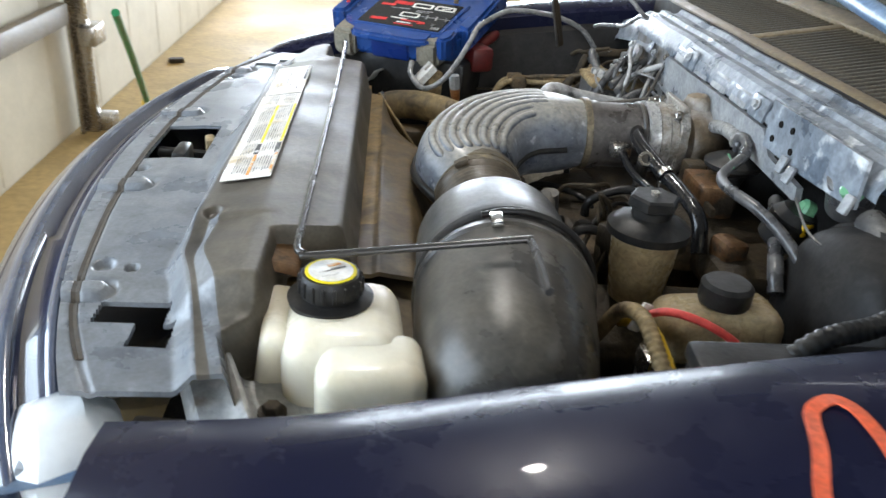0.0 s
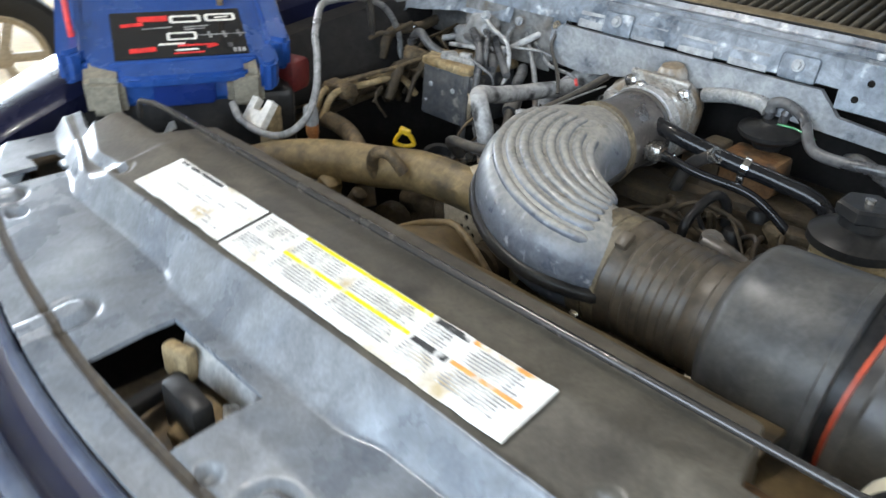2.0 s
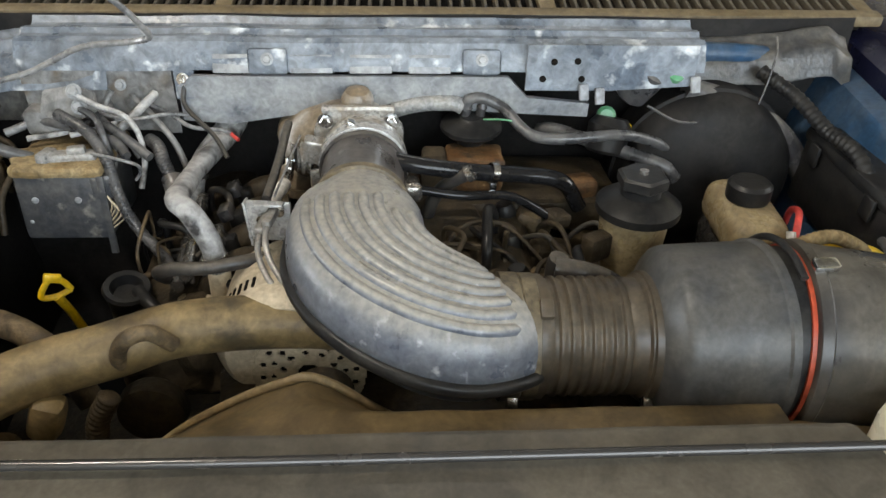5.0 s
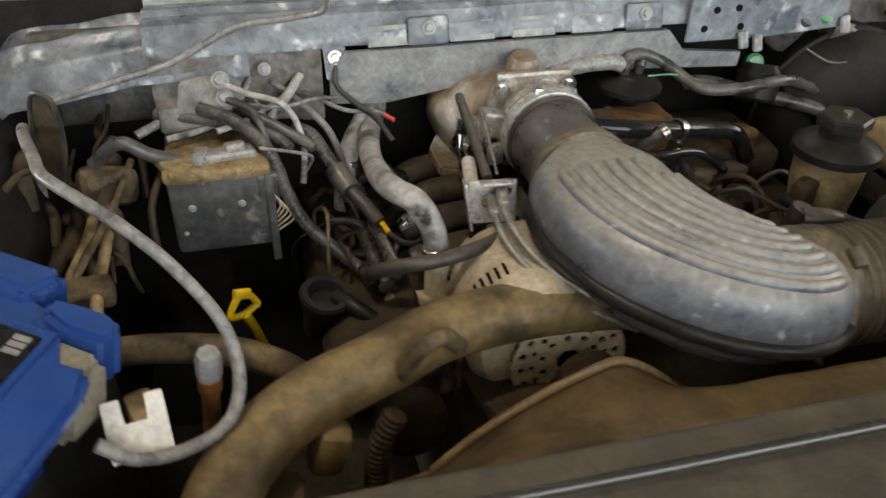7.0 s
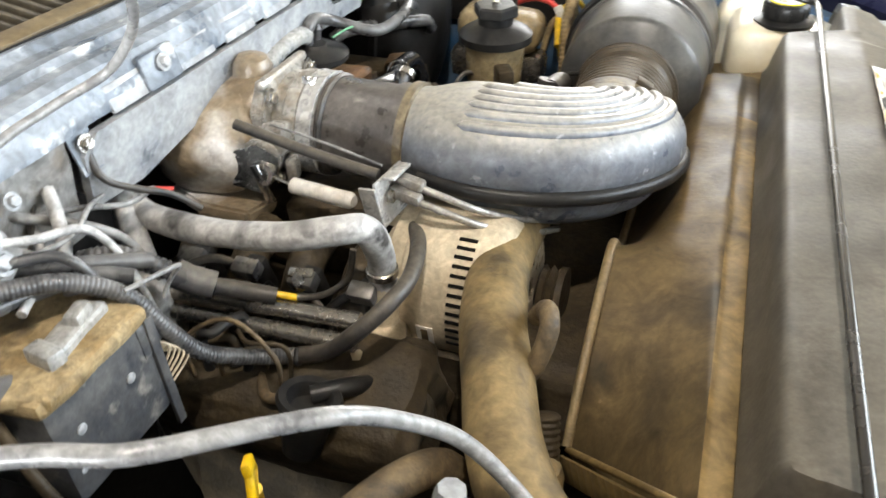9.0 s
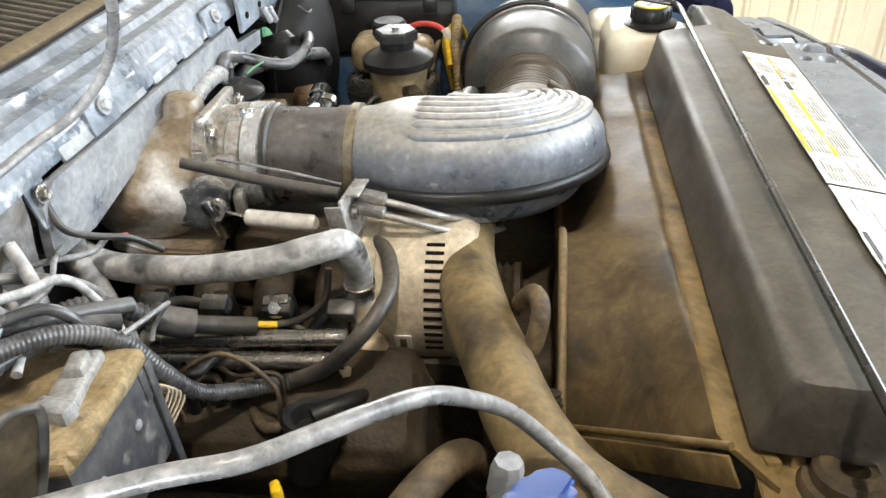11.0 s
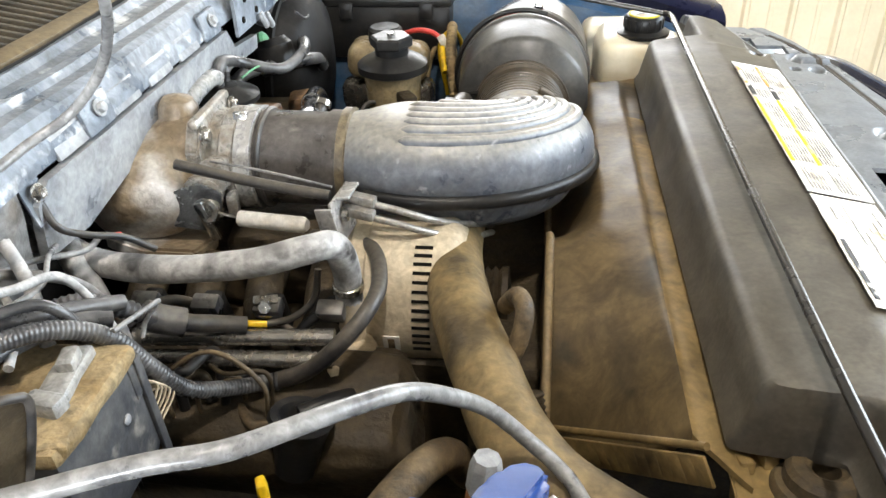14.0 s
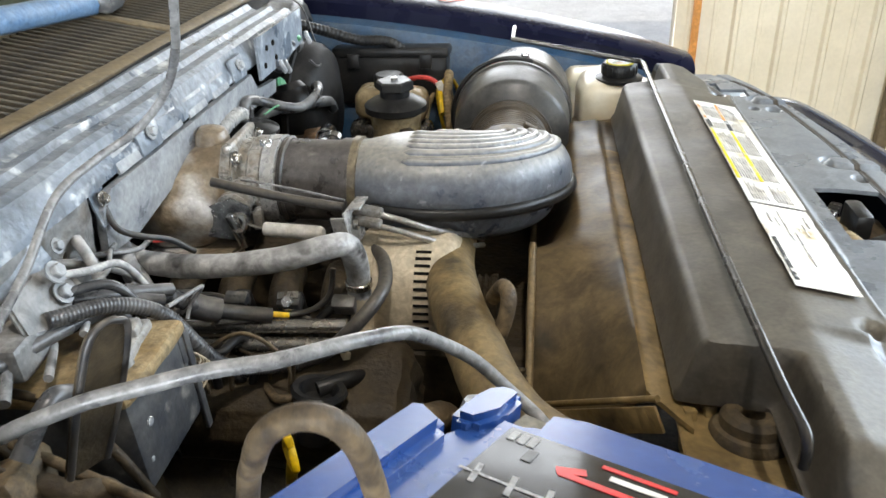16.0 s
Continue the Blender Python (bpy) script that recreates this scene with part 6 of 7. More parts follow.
tube("ac_hose", [(0.16, 1.62, 0.98), (0.13, 1.56, 1.0), (0.115, 1.505, 1.01), (0.09, 1.44, 1.015), (0.065, 1.39, 1.0), (0.05, 1.36, 0.95)], 0.013, M_DIRT, wc)
grom = thing("radiator_mount", "rusty round rubber radiator mount", "mount")
lathe("bush", [(0.030, -0.030), (0.031, -0.014), (0.028, -0.009), (0.024, -0.008), (0.0235, 0.0), (0.020, 0.004), (0.013, 0.005), (0.0085, 0.002), (0.0075, -0.010), (0.0001, -0.012)], pose(-0.175, 1.423, 1.044, 6, 0, 0), M_MOUNT, grom, "dust-tan rubber bush")
strap = prism("mount_bracket", [(-0.05, -0.05), (0.05, -0.05), (0.05, 0.06), (-0.05, 0.06)], -0.004, 0.0, pose(-0.172, 1.44, 1.03), M_SHROUD2, grom, "rusty steel bracket", bev=0.001)
# ---- finer engine bay parts ----
def wires(name, label, category, runs, parent=None):
    """A bundle of separate wires: each run is (points, radius, material)."""
    t = parent or thing(name, label, category)
    for points, r, m in runs:
        tube("wire", points, r, m, t, n=7, seg=8)
    return t


fuel = thing("fuel_line", "glossy black plastic fuel pipe with steel clip", "pipe")
tube("pipe", [(0.262, 1.075, 1.108), (0.250, 1.03, 1.104), (0.262, 0.97, 1.090), (0.278, 0.915, 1.078), (0.285, 0.865, 1.065), (0.285, 0.84, 1.03)], 0.0098, M_SCREEN, fuel)
tube("thin_pipe", [(0.235, 1.05, 1.085), (0.235, 0.99, 1.075), (0.255, 0.93, 1.062), (0.262, 0.88, 1.03)], 0.0055, M_SCREEN, fuel)
lathe("clip", [(0.011, -0.004), (0.0125, -0.004), (0.0125, 0.004), (0.011, 0.004)], along((0.268, 0.950, 1.086), (0.25, -1, -0.25)), M_BRIGHT, fuel, seg=18, close=True)
rbox("clip_tab", (0.006, 0.008, 0.024), pose(0.262, 0.950, 1.068), M_BRIGHT, fuel, bev=0.001)
rbox("pipe_joint", (0.03, 0.022, 0.02), pose(0.232, 1.045, 1.085, 0, 0, 10), M_STEEL, fuel, bev=0.005)

pipe2 = thing("vent_elbow", "grey moulded vent pipe by the air duct", "pipe")
tube("elbow", [(0.248, 0.980, 1.096), (0.252, 0.998, 1.084), (0.258, 1.016, 1.062), (0.260, 1.025, 1.035)], 0.0080, M_RUBBER, pipe2)
lathe("open_end", [(0.0062, 0), (0.0098, 0), (0.0098, 0.007), (0.0062, 0.007)], along((0.2468, 0.976, 1.0985), (0.1, 0.8, -0.5)), M_STEEL, pipe2, "bright steel end ring", seg=18, close=True)
tube("stub", [(0.115, 0.900, 1.02), (0.110, 0.902, 1.062), (0.108, 0.90, 1.075)], 0.011, M_RUBBER, pipe2)
tube("stub_hose", [(0.105, 0.905, 1.065), (0.10, 0.875, 1.062), (0.105, 0.845, 1.045), (0.12, 0.82, 1.01)], 0.012, M_RUBBER, pipe2)

rnd2 = random.Random(11)
conn = thing("coil_pack", "row of dusty ignition coils with black boots", "ignition coils")
for k in range(4):
    x = 0.10 + k * 0.062
    rbox("coil", (0.034, 0.045, 0.035), pose(x, 0.885 + 0.01 * (k % 2), 0.995 + 0.004 * k, 15, 0, 8 * (k % 3) - 8), M_DIRT if k % 2 else M_GRIME, conn, bev=0.007, lumpy=0.002)
    lathe("boot", [(0.012, 0), (0.014, 0.004), (0.013, 0.03), (0.009, 0.036)], pose(x + 0.004, 0.925, 0.985 + 0.004 * k, -10, 0, 0), M_BLACK, conn, seg=16)
for k in range(4):
    x = 0.175 + k * 0.055
    rbox("injector", (0.018, 0.02, 0.045), pose(x, 1.245, 1.005, -18, 0, 0), M_BLACK, conn, bev=0.004)
    rbox("injector_plug", (0.024, 0.016, 0.016), pose(x, 1.262, 1.026, -25, 0, 0), M_LOOM, conn, bev=0.003)
throw = thing("vacuum_block", "brown dusty solenoid block under the cowl", "solenoid")
rbox("body", (0.05, 0.07, 0.045), pose(0.335, 0.965, 1.058), M_RUSTCLIP, throw, bev=0.006, lumpy=0.002)
rbox("side", (0.03, 0.03, 0.05), pose(0.33, 1.015, 1.06), M_RUST, throw, bev=0.006)
rbox("bracket", (0.006, 0.045, 0.012), pose(0.320, 0.925, 1.056), M_RUST, throw, bev=0.002)
rbox("lower_case", (0.034, 0.040, 0.050), pose(0.318, 0.835, 1.030, 0, 0, 12), M_RUSTCLIP, throw, bev=0.008, lumpy=0.004)
rbox("side_case", (0.040, 0.034, 0.045), pose(0.352, 1.045, 1.030, 0, 0, -8), M_RUSTCLIP, throw, bev=0.008, lumpy=0.004)
rbox("crusted_lug", (0.026, 0.030, 0.020), pose(0.262, 0.870, 1.028, 10, 0, 25), M_RUST, throw, bev=0.006, lumpy=0.004)

runs = []
for k in range(26):
    a = Vector((rnd2.uniform(0.10, 0.32), rnd2.uniform(0.84, 1.02), rnd2.uniform(0.985, 1.045)))
    b = a + Vector((rnd2.uniform(-0.09, 0.09), rnd2.uniform(-0.09, 0.09), rnd2.uniform(-0.03, 0.01)))
    mid = (a + b) / 2 + Vector((rnd2.uniform(-0.02, 0.02), rnd2.uniform(-0.02, 0.02), rnd2.uniform(0.005, 0.03)))
    runs.append(([a - Vector((0, 0, 0.04)), a, mid, b, b - Vector((0, 0, 0.05))], rnd2.choice((0.0022, 0.003, 0.0045, 0.006)), rnd2.choice((M_GRIME, M_RUBBER, M_RUST, M_BLACK, M_RUST))))
wires("injector_wiring", "tangle of dusty dark wires over the engine", "wiring", runs)
runs = []
for k in range(22):
    a = Vector((rnd2.uniform(0.17, 0.36), rnd2.uniform(1.23, 1.36), rnd2.uniform(0.965, 1.02)))
    b = a + Vector((rnd2.uniform(-0.08, 0.08), rnd2.uniform(-0.07, 0.07), rnd2.uniform(-0.03, 0.01)))
    mid = (a + b) / 2 + Vector((0, rnd2.uniform(-0.02, 0.02), rnd2.uniform(0.005, 0.025)))
    runs.append(([a - Vector((0, 0, 0.04)), a, mid, b, b - Vector((0, 0, 0.04))], rnd2.choice((0.002, 0.003, 0.0045)), rnd2.choice((M_GRIME, M_RUBBER, M_DIRT, M_BLACK))))
wires("injector_wiring", "tangle of dusty dark wires beside the heater hose", "wiring", runs)

# passenger end of the firewall: pale plate, studs, wrapped looms and loose wires
plate = thing("firewall_bracket", "pale dusty bracket with two studs on the firewall", "bracket")
prism("plate", [(-0.034, -0.016), (-0.012, -0.024), (0.016, -0.020), (0.034, -0.010), (0.030, 0.012), (0.004, 0.018), (-0.030, 0.012)], -0.006, 0.0, along((0.352, 1.442, 1.138), (-0.9, 0.05, 0.45), 0), M_BACK, plate, bev=0.002)
bm = sheet_bm(lin(1.325, 1.50, 24), lin(1.085, 1.172, 14), lambda y, z: (0.376 + 0.05 * (1.17 - z) + 0.004 * noise.noise(Vector((y * 26, z * 26, 1))) - 0.008 * sstep(1.405, 1.412, y) + 0.006 * sstep(1.352, 1.357, y), y, z), 0.0)
bmesh.ops.remove_doubles(bm, verts=bm.verts, dist=0.0001)
smooth(part("back_panel", bm, M_BACK, plate, "grey and brown mottled sheet metal"), 40)
for y, z in ((1.430, 1.152), (1.428, 1.133)):
    bolt("stud", along((0.346, y, z), (-0.9, 0, 0.5)), 0.0060, M_COWL2, plate)
bolt("stud", along((0.372, 1.385, 1.150), (-0.95, 0, 0.3)), 0.0045, M_COWL2, plate)
prism("ring_tab", [(-0.010, -0.022), (0.010, -0.022), (0.012, 0.010), (0.0, 0.018), (-0.012, 0.010)], -0.002, 0.0, along((0.373, 1.311, 1.156), (-0.95, 0, 0.2), 0), M_COWL, plate)
bolt("stud", along((0.370, 1.311, 1.158), (-0.95, 0, 0.2)), 0.005, M_STEEL, plate)
P = M_HEATER
wires("ground_wires", "pale dusty wires and cables at the firewall", "wiring", [
    ([(0.370, 1.311, 1.150), (0.362, 1.312, 1.13), (0.352, 1.297, 1.115), (0.335, 1.275, 1.10), (0.32, 1.26, 1.08)], 0.003, M_RUBBER),
    ([(0.345, 1.428, 1.148), (0.335, 1.405, 1.140), (0.33, 1.375, 1.130), (0.325, 1.36, 1.11), (0.315, 1.355, 1.08), (0.30, 1.36, 1.05)], 0.0034, P),
    ([(0.345, 1.430, 1.133), (0.325, 1.405, 1.128), (0.312, 1.395, 1.11), (0.31, 1.39, 1.08)], 0.0042, M_LOOMP),
    ([(0.38, 1.45, 1.12), (0.355, 1.40, 1.118), (0.345, 1.37, 1.118), (0.36, 1.335, 1.118), (0.37, 1.31, 1.112)], 0.0022, M_CABLE),
    ([(0.385, 1.36, 1.12), (0.37, 1.335, 1.115), (0.352, 1.305, 1.105), (0.358, 1.272, 1.098), (0.362, 1.262, 1.092)], 0.0026, M_CABLE),
    ([(0.362, 1.262, 1.092), (0.358, 1.258, 1.090), (0.352, 1.252, 1.088)], 0.0026, M_PINK),
    ([(0.36, 1.50, 1.115), (0.345, 1.455, 1.112), (0.335, 1.415, 1.105), (0.318, 1.385, 1.100), (0.30, 1.37, 1.092)], 0.0062, M_LOOMP),
    ([(0.28, 1.40, 1.106), (0.272, 1.375, 1.104), (0.270, 1.358, 1.100), (0.276, 1.350, 1.092), (0.286, 1.353, 1.078), (0.288, 1.360, 1.068)], 0.0019, M_CABLE),
    ([(0.38, 1.40, 1.14), (0.37, 1.42, 1.11), (0.35, 1.45, 1.10), (0.33, 1.49, 1.10)], 0.0035, P),
    ([(0.39, 1.43, 1.16), (0.38, 1.46, 1.13), (0.36, 1.49, 1.11), (0.345, 1.52, 1.10)], 0.005, M_CABLE),
    ([(0.39, 1.35, 1.14), (0.38, 1.37, 1.12), (0.365, 1.40, 1.105), (0.36, 1.44, 1.10)], 0.0018, M_RUBBER),
    ([(0.31, 1.56, 1.09), (0.30, 1.53, 1.115), (0.30, 1.505, 1.10), (0.31, 1.48, 1.085)], 0.007, M_LOOMP),
])
runs = [
    ([(0.42, 1.33, 1.155), (0.385, 1.345, 1.140), (0.352, 1.372, 1.118), (0.338, 1.392, 1.098), (0.330, 1.40, 1.06)], 0.0052, M_HEATER),
    ([(0.42, 1.39, 1.150), (0.388, 1.380, 1.132), (0.362, 1.350, 1.112), (0.345, 1.325, 1.085), (0.335, 1.31, 1.04)], 0.0040, M_BACK),
    ([(0.42, 1.44, 1.140), (0.380, 1.432, 1.128), (0.352, 1.412, 1.116), (0.325, 1.375, 1.102), (0.305, 1.345, 1.088)], 0.0060, M_LOOMP),
    ([(0.40, 1.36, 1.120), (0.370, 1.378, 1.112), (0.345, 1.405, 1.108), (0.330, 1.44, 1.104)], 0.0034, M_HEATER),
    ([(0.41, 1.42, 1.125), (0.372, 1.402, 1.122), (0.350, 1.388, 1.104), (0.336, 1.368, 1.072)], 0.0028, M_BACK)]
wires("firewall_loom", "pale dust-covered wires running down the firewall", "wiring", runs)
wl = loom("wire_loom", [(0.36, 1.36, 1.085), (0.34, 1.345, 1.085), (0.318, 1.335, 1.075), (0.305, 1.325, 1.062)], 0.0076, M_LOOMP, pitch=0.0045)
tagged(wl, "short black corrugated loom with a plug", "wiring loom")
pg = thing("loom_plug", "black plug on a corrugated loom", "connector")
tube("plug", [(0.305, 1.325, 1.062), (0.295, 1.320, 1.054), (0.280, 1.313, 1.046)], 0.012, M_LOOM, pg)
tube("plug_tail", [(0.280, 1.313, 1.046), (0.262, 1.300, 1.036), (0.240, 1.290, 1.028)], 0.0075, M_RUBBER, pg)
tube("yellow_sleeve", [(0.262, 1.296, 1.034), (0.245, 1.289, 1.029), (0.225, 1.283, 1.025)], 0.003, M_PULL, pg, "yellow wire sleeve", seg=8)
tube("thin_wire", [(0.225, 1.283, 1.025), (0.205, 1.272, 1.025), (0.19, 1.258, 1.035), (0.186, 1.25, 1.06)], 0.003, M_RUBBER, pg, seg=8)
sq = thing("square_bracket", "small plate with a bright bolt", "bracket")
rbox("plate", (0.022, 0.010, 0.030), pose(0.232, 1.258, 1.022, -20, 0, 10), M_STEEL, sq, bev=0.002)
bolt("nut", along((0.231, 1.264, 1.028), (0, 0.8, 0.5)), 0.0065, M_BRIGHT, sq)
cup = thing("rubber_cup", "black rubber cup with an oval rim", "rubber mount")
lathe("cup", [(0.016, -0.05), (0.020, -0.02), (0.024, -0.004), (0.026, 0.0), (0.024, 0.004), (0.018, 0.003), (0.014, -0.008), (0.0001, -0.010)], pose(0.180, 1.355, 0.992, 10, -10, 0), M_BLACK, cup)
tube("arm", [(0.185, 1.345, 0.985), (0.165, 1.33, 0.985), (0.15, 1.31, 0.975)], 0.008, M_BLACK, cup)
tens = thing("belt_tensioner", "tan dusty belt tensioner arm", "tensioner")
tube("arm", [(0.028, 1.262, 1.040), (0.018, 1.278, 1.062), (0.012, 1.296, 1.060), (0.016, 1.308, 1.040), (0.026, 1.312, 1.018)], 0.0075, M_DIRT, tens)
lathe("pulley", [(0.012, 0), (0.032, 0.002), (0.034, 0.006), (0.032, 0.022), (0.012, 0.024)], along((0.055, 1.30, 0.945), (-1, 0, 0.05)), M_GRIME, tens, seg=32)
def corner_sheet(x0, x1, y0, y1, z, slope, material):
    """A stamped corner sheet: a shelf with a raised rib and a turned-down front edge."""
    def f(u, v):
        x, y = x0 + (x1 - x0) * u, y0 + (y1 - y0) * v
        h = z + slope * u - 0.10 * v * v * (y1 - y0)
        h -= 0.030 * (1 - sstep(0.0, 0.14, u)) + 0.020 * sstep(0.86, 1.0, v)
        h += 0.008 * math.exp(-((u - 0.45) / 0.09) ** 2) - 0.006 * math.exp(-((u - 0.72) / 0.06) ** 2)
        return (x + 0.012 * noise.noise(Vector((y * 11, 1, 0))), y, h + 0.004 * noise.noise(Vector((x * 20, y * 20, 5))))
    return smooth(part("corner_panel", sheet_bm(lin(0, 1, 26), lin(0, 1, 26), f, 0.003), material, truck, "dusty blue-grey stamped corner sheet"), 50)


# wiper motor and linkage at the driver's end of the cowl
wm = thing("wiper_motor", "black wiper motor with green caps below the cowl", "wiper motor")
lathe("drum", [(0.022, 0), (0.026, 0.004), (0.027, 0.035), (0.02, 0.045)], along((0.352, 0.800, 1.070), (0.3, -0.2, 1)), M_BLACK, wm)
lathe("drum", [(0.02, 0), (0.024, 0.004), (0.024, 0.05), (0.012, 0.06)], along((0.40, 0.765, 1.13), (-0.4, -0.4, 0.8)), M_LOOM, wm)
lathe("green_cap", [(0.010, 0), (0.012, 0.002), (0.012, 0.012), (0.008, 0.015)], along((0.380, 0.797, 1.108), (-0.9, 0.1, 0.4)), M_GREEN, wm, "green plastic cap", seg=12)
lathe("green_cap", [(0.010, 0), (0.011, 0.002), (0.011, 0.012), (0.007, 0.014)], along((0.372, 0.722, 1.160), (-0.6, -0.1, 0.8)), M_GREEN, wm, "green plastic cap", seg=12)
rbox("plug", (0.02, 0.034, 0.016), pose(0.360, 0.785, 1.098, 0, 0, 25), M_PULL, wm, "dusty yellow plug", bev=0.004)
for y, z in ((0.835, 1.150), (0.815, 1.145), (0.70, 1.16)):
    rbox("clip", (0.006, 0.012, 0.020), pose(0.352, y, z, 0, 20, 10), M_COWL2, wm, bev=0.002)
tube("arm", [(0.40, 0.80, 1.16), (0.42, 0.70, 1.175), (0.43, 0.60, 1.17), (0.45, 0.52, 1.15)], 0.013, M_BLUEIN, wm)
tube("arm", [(0.38, 0.70, 1.145), (0.38, 0.62, 1.12), (0.37, 0.56, 1.08), (0.36, 0.52, 1.02)], 0.014, M_LOOM, wm)
loomd = loom("wire_loom", [(0.40, 0.60, 1.16), (0.36, 0.565, 1.14), (0.31, 0.545, 1.12), (0.25, 0.53, 1.11), (0.20, 0.525, 1.06)], 0.009, M_BLACK, pitch=0.008)
tagged(loomd, "thick black loom along the inner wing", "wiring loom")
wires("wing_wires", "thin loose wires at the inner wing", "wiring", [
    ([(0.41, 0.585, 1.20), (0.39, 0.59, 1.185), (0.375, 0.60, 1.15), (0.36, 0.615, 1.10), (0.35, 0.62, 1.02)], 0.0014, M_LOOM),
    ([(0.35, 0.64, 1.125), (0.34, 0.68, 1.118), (0.335, 0.72, 1.12), (0.335, 0.76, 1.14)], 0.0016, M_LOOM)])
corner_sheet(0.405, 0.50, 0.69, 0.475, 1.168, 0.024, M_CORNER)
wbox = thing("relay_box", "long black relay box on the inner wing", "relay box")
rbox("box_body", (0.206, 0.068, 0.084), pose(0.255, 0.508, 1.044, 4, 0, 0), M_BLACK, wbox, bev=0.006)
rbox("lid", (0.212, 0.074, 0.018), pose(0.255, 0.5045, 1.093, 4, 0, 0), M_BLACK, wbox, "glossy black lid", bev=0.006)
for x in (0.19, 0.32):
    rbox("catch", (0.022, 0.005, 0.026), pose(x, 0.545, 1.082, 4, 0, 0), M_BLACK, wbox, bev=0.002)
brk = thing("brake_line", "red tube and yellow loom by the brake reservoir", "pipe")
tube("red_tube", [(0.150, 0.640, 1.062), (0.170, 0.630, 1.074), (0.20, 0.615, 1.072), (0.232, 0.605, 1.055), (0.245, 0.60, 1.03)], 0.004, M_PINK, brk, "thin red tube")
rbox("tag", (0.012, 0.004, 0.030), pose(0.150, 0.642, 1.06, 0, 25, 15), M_WHITE, brk, "white tag", bev=0.001)
loom_y = loom("wire_loom", [(0.130, 0.70, 1.00), (0.138, 0.665, 1.052), (0.141, 0.615, 1.076), (0.146, 0.575, 1.062), (0.152, 0.545, 1.035), (0.150, 0.515, 0.99)], 0.0075, M_LID)
tagged(loom_y, "ochre corrugated loom beside the air filter housing", "wiring loom")
yl = tube("yellow_wire", [(0.145, 0.68, 1.03), (0.155, 0.635, 1.058), (0.160, 0.590, 1.052), (0.164, 0.555, 1.025), (0.16, 0.52, 0.985)], 0.0045, M_PULL, None)
wires("branch_wiring", "tangle of tan and yellow wires beside the air filter housing", "wiring", [
    ([(0.135, 0.60, 0.97), (0.150, 0.575, 1.02), (0.148, 0.545, 1.045), (0.158, 0.515, 1.02), (0.165, 0.50, 0.96)], 0.004, M_LID),
    ([(0.150, 0.615, 0.97), (0.165, 0.585, 1.035), (0.150, 0.555, 1.055), (0.138, 0.525, 1.03), (0.135, 0.50, 0.97)], 0.0035, M_PULL),
    ([(0.120, 0.565, 0.96), (0.142, 0.545, 1.00), (0.165, 0.535, 1.03), (0.185, 0.545, 1.01), (0.195, 0.56, 0.96)], 0.005, M_LID),
])
tagged(yl, "yellow insulated wire beside the air filter housing", "wire")

# washer hose that rises from the cowl
wh = hose_thing("washer_hose", "thin grey washer hose looping up from the cowl", [(0.315, 1.60, 1.150), (0.318, 1.555, 1.162), (0.326, 1.520, 1.168), (0.336, 1.470, 1.178), (0.342, 1.410, 1.205), (0.338, 1.355, 1.213), (0.318, 1.325, 1.225), (0.293, 1.325, 1.248), (0.275, 1.333, 1.270), (0.258, 1.350, 1.295), (0.243, 1.372, 1.32), (0.23, 1.385, 1.38), (0.225, 1.39, 1.45)], 0.0034, M_CABLE, seg=12)

# sheet metal at the passenger's end of the cowl
corner_sheet(0.372, 0.465, 1.40, 1.67, 1.178, 0.020, M_COWL)
strap_rim = [(0.240, 1.572, 1.11), (0.228, 1.560, 1.15), (0.216, 1.556, 1.192), (0.217, 1.562, 1.202), (0.222, 1.570, 1.203), (0.229, 1.577, 1.192), (0.240, 1.585, 1.155), (0.252, 1.592, 1.11)]
tube("hinge_strap", strap_rim, 0.0022, M_RUBBER, truck, "grey rolled edge of a hinge strap", seg=8)
bm = bmesh.new()
ring = catmull(strap_rim, 4)
back = [bm.verts.new(p + Vector((0.004, 0.0, 0.0))) for p in ring]
front = [bm.verts.new(p) for p in ring]
bm.faces.new(front)
bm.faces.new(back)
for k in range(len(ring)):
    bm.faces.new((front[k], front[(k + 1) % len(ring)], back[(k + 1) % len(ring)], back[k]))
part("hinge_plate", bm, M_GRIME, truck, "dark flat hinge strap")
shelf = thing("wing_shelf", "grimy dark shelf with tan pipes along the inner wing", "panel")
rbox("shelf_panel", (0.36, 0.09, 0.010), pose(0.22, 1.615, 1.00, -14, -6, 0), M_GRIME, shelf, bev=0.003, lumpy=0.004)
tube("pipe", [(0.12, 1.572, 1.005), (0.15, 1.577, 1.04), (0.245, 1.569, 1.043), (0.34, 1.561, 1.045), (0.37, 1.55, 1.02)], 0.0055, M_LID, shelf, "tan dust-covered pipe", seg=10)
tube("pipe", [(0.115, 1.548, 1.005), (0.144, 1.550, 1.04), (0.21, 1.551, 1.042), (0.276, 1.549, 1.04), (0.30, 1.535, 1.01)], 0.0055, M_LID, shelf, "tan dust-covered pipe", seg=10)
tube("strut", [(0.15, 1.585, 1.03), (0.20, 1.565, 1.05), (0.27, 1.545, 1.06), (0.34, 1.53, 1.075)], 0.004, M_DIRT, shelf, seg=8)
rbox("pipe_clamp", (0.030, 0.050, 0.022), pose(0.165, 1.563, 1.040, 0, 0, 8), M_DIRT, shelf, bev=0.005, lumpy=0.003)
rbox("pipe_block", (0.045, 0.055, 0.04), pose(0.33, 1.555, 1.055, 10, 20, 12), M_DIRT, shelf, bev=0.010, lumpy=0.006)
lathe("bright_screw", [(0.004, 0), (0.005, 0.001), (0.004, 0.003)], pose(0.355, 1.60, 1.10, -20, -20, 0), M_BRIGHT, shelf, seg=10)
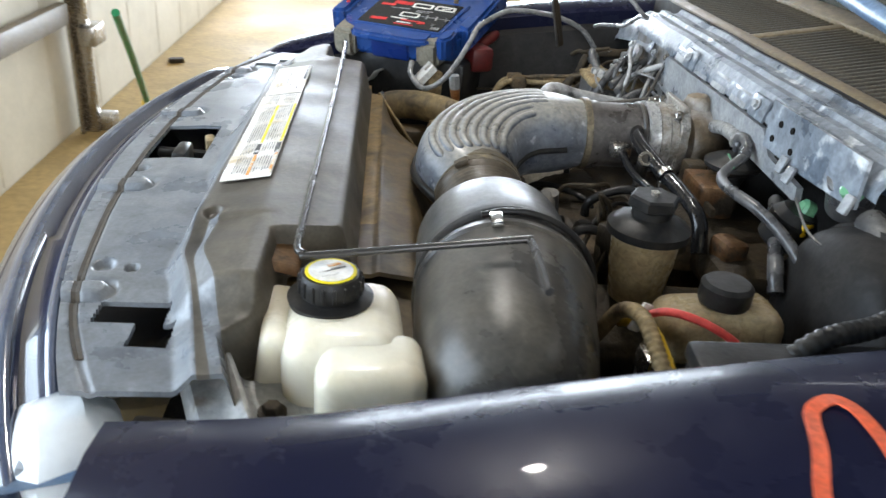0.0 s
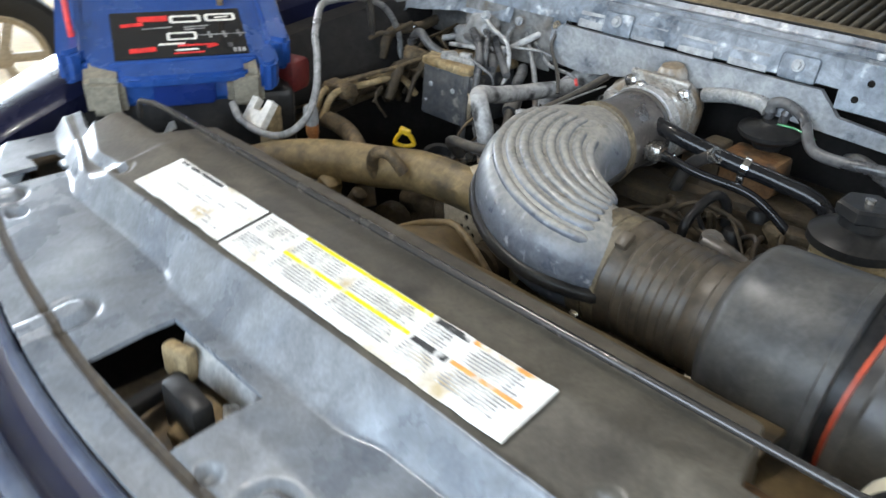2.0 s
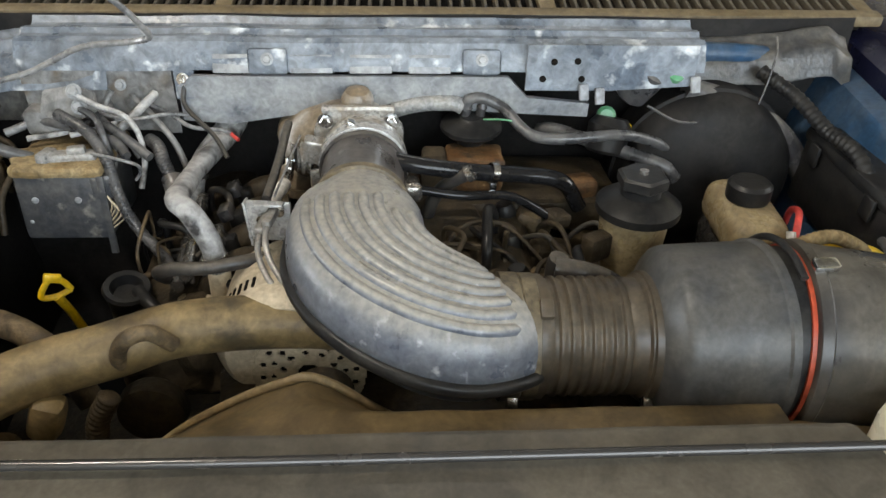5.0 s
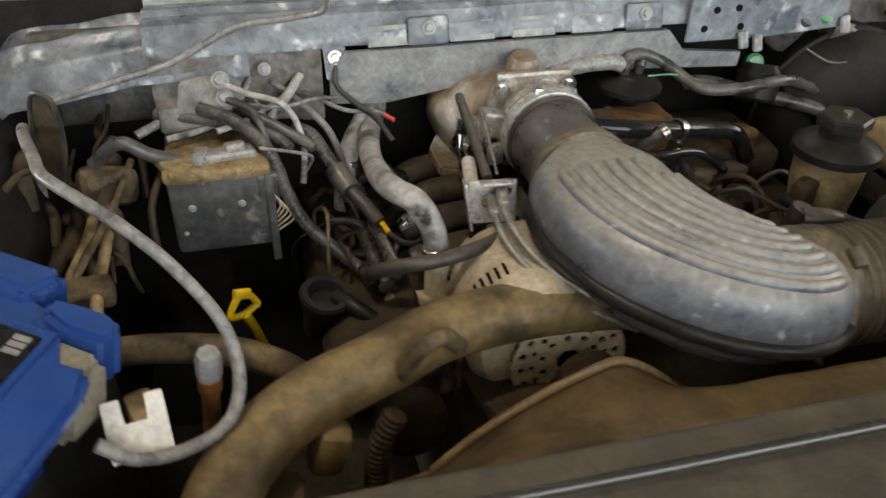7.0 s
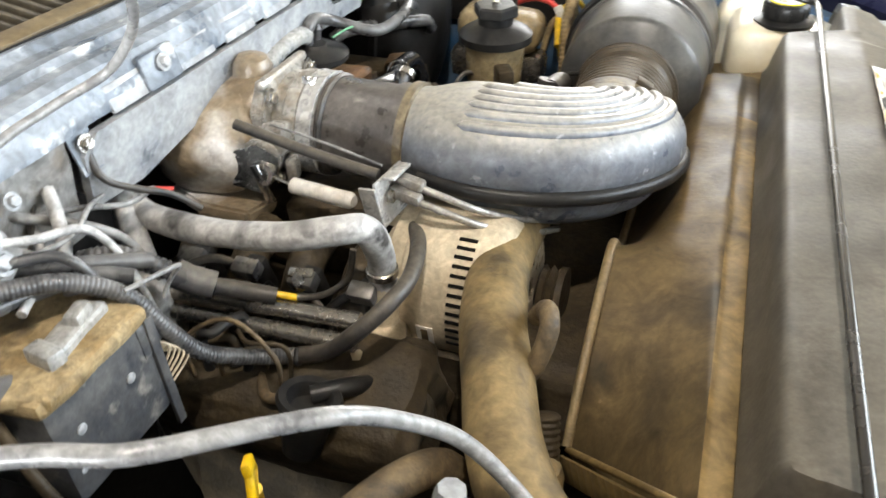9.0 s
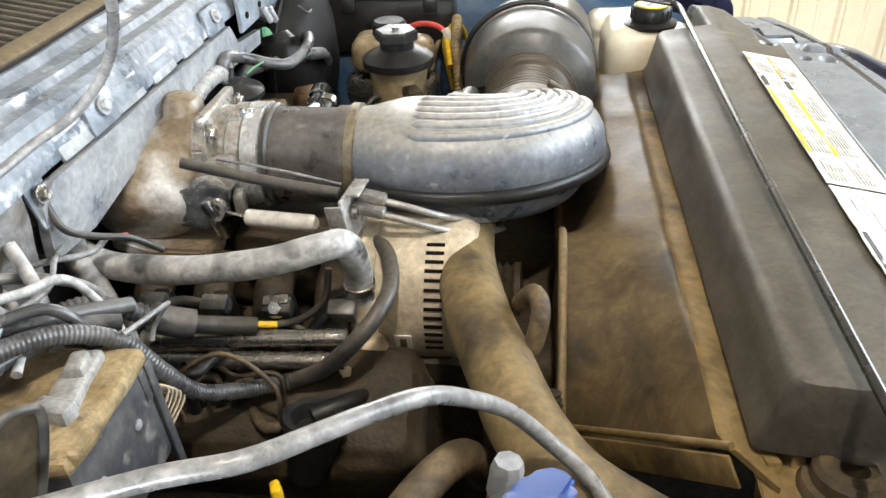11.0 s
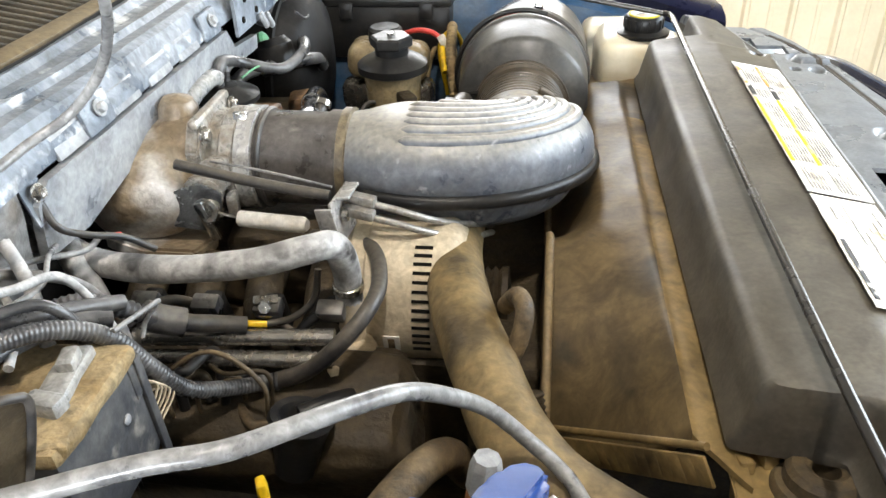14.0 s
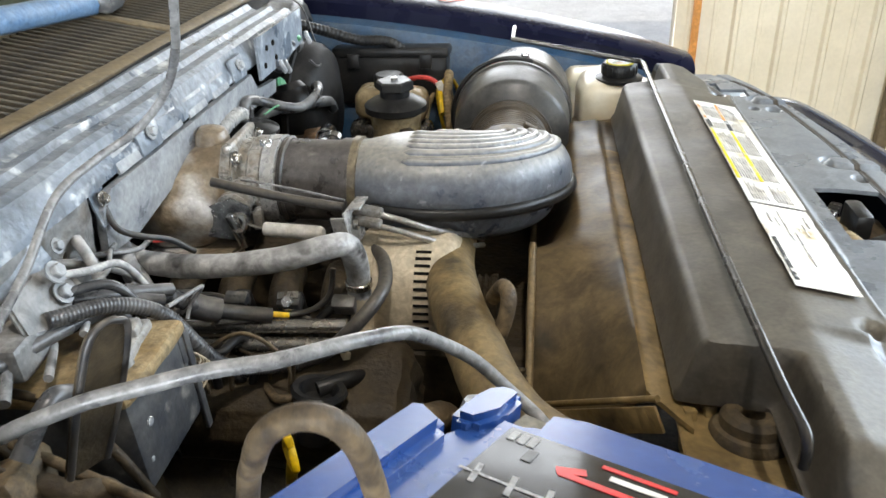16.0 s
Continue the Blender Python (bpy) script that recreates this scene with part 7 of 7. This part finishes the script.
rnd3 = random.Random(23)
runs = []
for k in range(9):
    a = Vector((rnd3.uniform(0.14, 0.36), rnd3.uniform(1.545, 1.655), rnd3.uniform(1.005, 1.045)))
    b = a + Vector((rnd3.uniform(-0.14, 0.14), rnd3.uniform(-0.03, 0.03), rnd3.uniform(-0.02, 0.02)))
    mid = (a + b) / 2 + Vector((rnd3.uniform(-0.01, 0.01), rnd3.uniform(-0.01, 0.01), rnd3.uniform(0.0, 0.012)))
    runs.append(([a - Vector((0.02, 0, 0.02)), a, mid, b, b + Vector((0.02, 0, -0.03))], rnd3.choice((0.0025, 0.004, 0.006, 0.008)), rnd3.choice((M_RUST, M_GRIME, M_GRIME, M_RUST))))
for k in range(8):
    a = Vector((rnd3.uniform(0.30, 0.40), rnd3.uniform(1.49, 1.62), rnd3.uniform(1.05, 1.12)))
    b = a + Vector((rnd3.uniform(-0.10, 0.0), rnd3.uniform(-0.05, 0.05), rnd3.uniform(-0.05, 0.0)))
    mid = (a + b) / 2 + Vector((rnd3.uniform(-0.01, 0.01), rnd3.uniform(-0.01, 0.01), rnd3.uniform(0.0, 0.01)))
    runs.append(([a + Vector((0.05, 0, 0.01)), a, mid, b, b + Vector((-0.02, 0, -0.04))], rnd3.choice((0.0025, 0.004, 0.006, 0.009)), rnd3.choice((M_RUST, M_GRIME, M_RUST, M_GRIME))))
wires("wing_loom", "tangle of dark dust-caked wires on the inner wing", "wiring", runs)
# spare wheel standing on the floor beyond
sw = thing("spare_wheel", "pale alloy wheel with a black tyre standing on the floor", "wheel")
lathe("tyre", [(0.20, -0.08), (0.23, -0.10), (0.29, -0.10), (0.315, -0.07), (0.32, 0.0), (0.315, 0.07), (0.29, 0.10), (0.23, 0.10), (0.20, 0.08)], along((0.52, 4.6, 0.335), (-0.25, -0.96, 0.0)), M_TYRE, sw, "black rubber tyre", close=True)
WM = along((0.52, 4.6, 0.335), (-0.25, -0.96, 0.0))
lathe("rim", [(0.170, 0.070), (0.195, 0.085), (0.205, 0.08), (0.20, -0.08), (0.185, -0.08), (0.175, 0.02)], WM, M_ALT, sw, "dull tan-grey alloy rim", close=True)
lathe("hub", [(0.050, 0.030), (0.046, 0.062), (0.030, 0.068), (0.0001, 0.070)], WM, M_ALT, sw, seg=24)
for k in range(5):
    rbox("spoke", (0.14, 0.042, 0.030), WM @ pose(0, 0, 0, 0, 0, 72 * k) @ pose(0.108, 0, 0.050), M_ALT, sw, bev=0.008)
red = thing("red_carton", "low red carton with white edges on the tan floor", "box")
RM = pose(3.35, 5.75, 0, 0, 0, 22)
rbox("body", (1.7, 0.45, 0.17), RM @ pose(0, 0, 0.095), M_RED, red, bev=0.004)
rbox("white_edge", (1.71, 0.46, 0.025), RM @ pose(0, 0, 0.0125), M_WHITE, red, "white printed edge", bev=0.002)
yellow = rbox("yellow_carton", (1.1, 0.36, 0.14), RM @ pose(-0.2, 0.02, 0.251), M_PULL, None, bev=0.004)
tagged(yellow, "yellow carton lying on the red carton", "box")


def ribbon_bm(points, half, thick):
    path = catmull(points, 8)
    bm = bmesh.new()
    rows = []
    for q, c in enumerate(path):
        d = (path[min(q + 1, len(path) - 1)] - path[max(q - 1, 0)]).normalized()
        s = d.cross(Vector((0, 0, 1))).normalized() * half
        rows.append([bm.verts.new(c - s), bm.verts.new(c + s), bm.verts.new(c + s + Vector((0, 0, thick))), bm.verts.new(c - s + Vector((0, 0, thick)))])
    for a, b in zip(rows[:-1], rows[1:]):
        for k in range(4):
            bm.faces.new((a[k], a[(k + 1) % 4], b[(k + 1) % 4], b[k]))
    bm.faces.new(rows[0])
    bm.faces.new(rows[-1])
    return bm


tape = part("ribbon", ribbon_bm([(0.136, 0.300, 1.1425), (0.140, 0.326, 1.1465), (0.152, 0.356, 1.1518), (0.159, 0.382, 1.1553), (0.166, 0.390, 1.1572), (0.177, 0.393, 1.1592), (0.185, 0.384, 1.1596), (0.188, 0.367, 1.1588), (0.188, 0.345, 1.157), (0.186, 0.31, 1.150)], 0.0045, 0.0012), M_TAPE, None)
tagged(tape, "curled red ribbon lying on the navy fender", "ribbon")

def settle():
    """Puts each thing's empty at its base, with its parts where they are."""
    bpy.context.view_layer.update()
    for ob in [o for o in scene.objects if o.type == 'EMPTY' and o.parent is None]:
        pts = [c.matrix_world @ Vector(q) for c in ob.children_recursive if c.type == 'MESH' for q in c.bound_box]
        if not pts:
            continue
        at = Vector((sum(p.x for p in pts) / len(pts), sum(p.y for p in pts) / len(pts), min(p.z for p in pts)))
        for c in ob.children:
            c.location = c.location - at
        ob.location = at


settle()
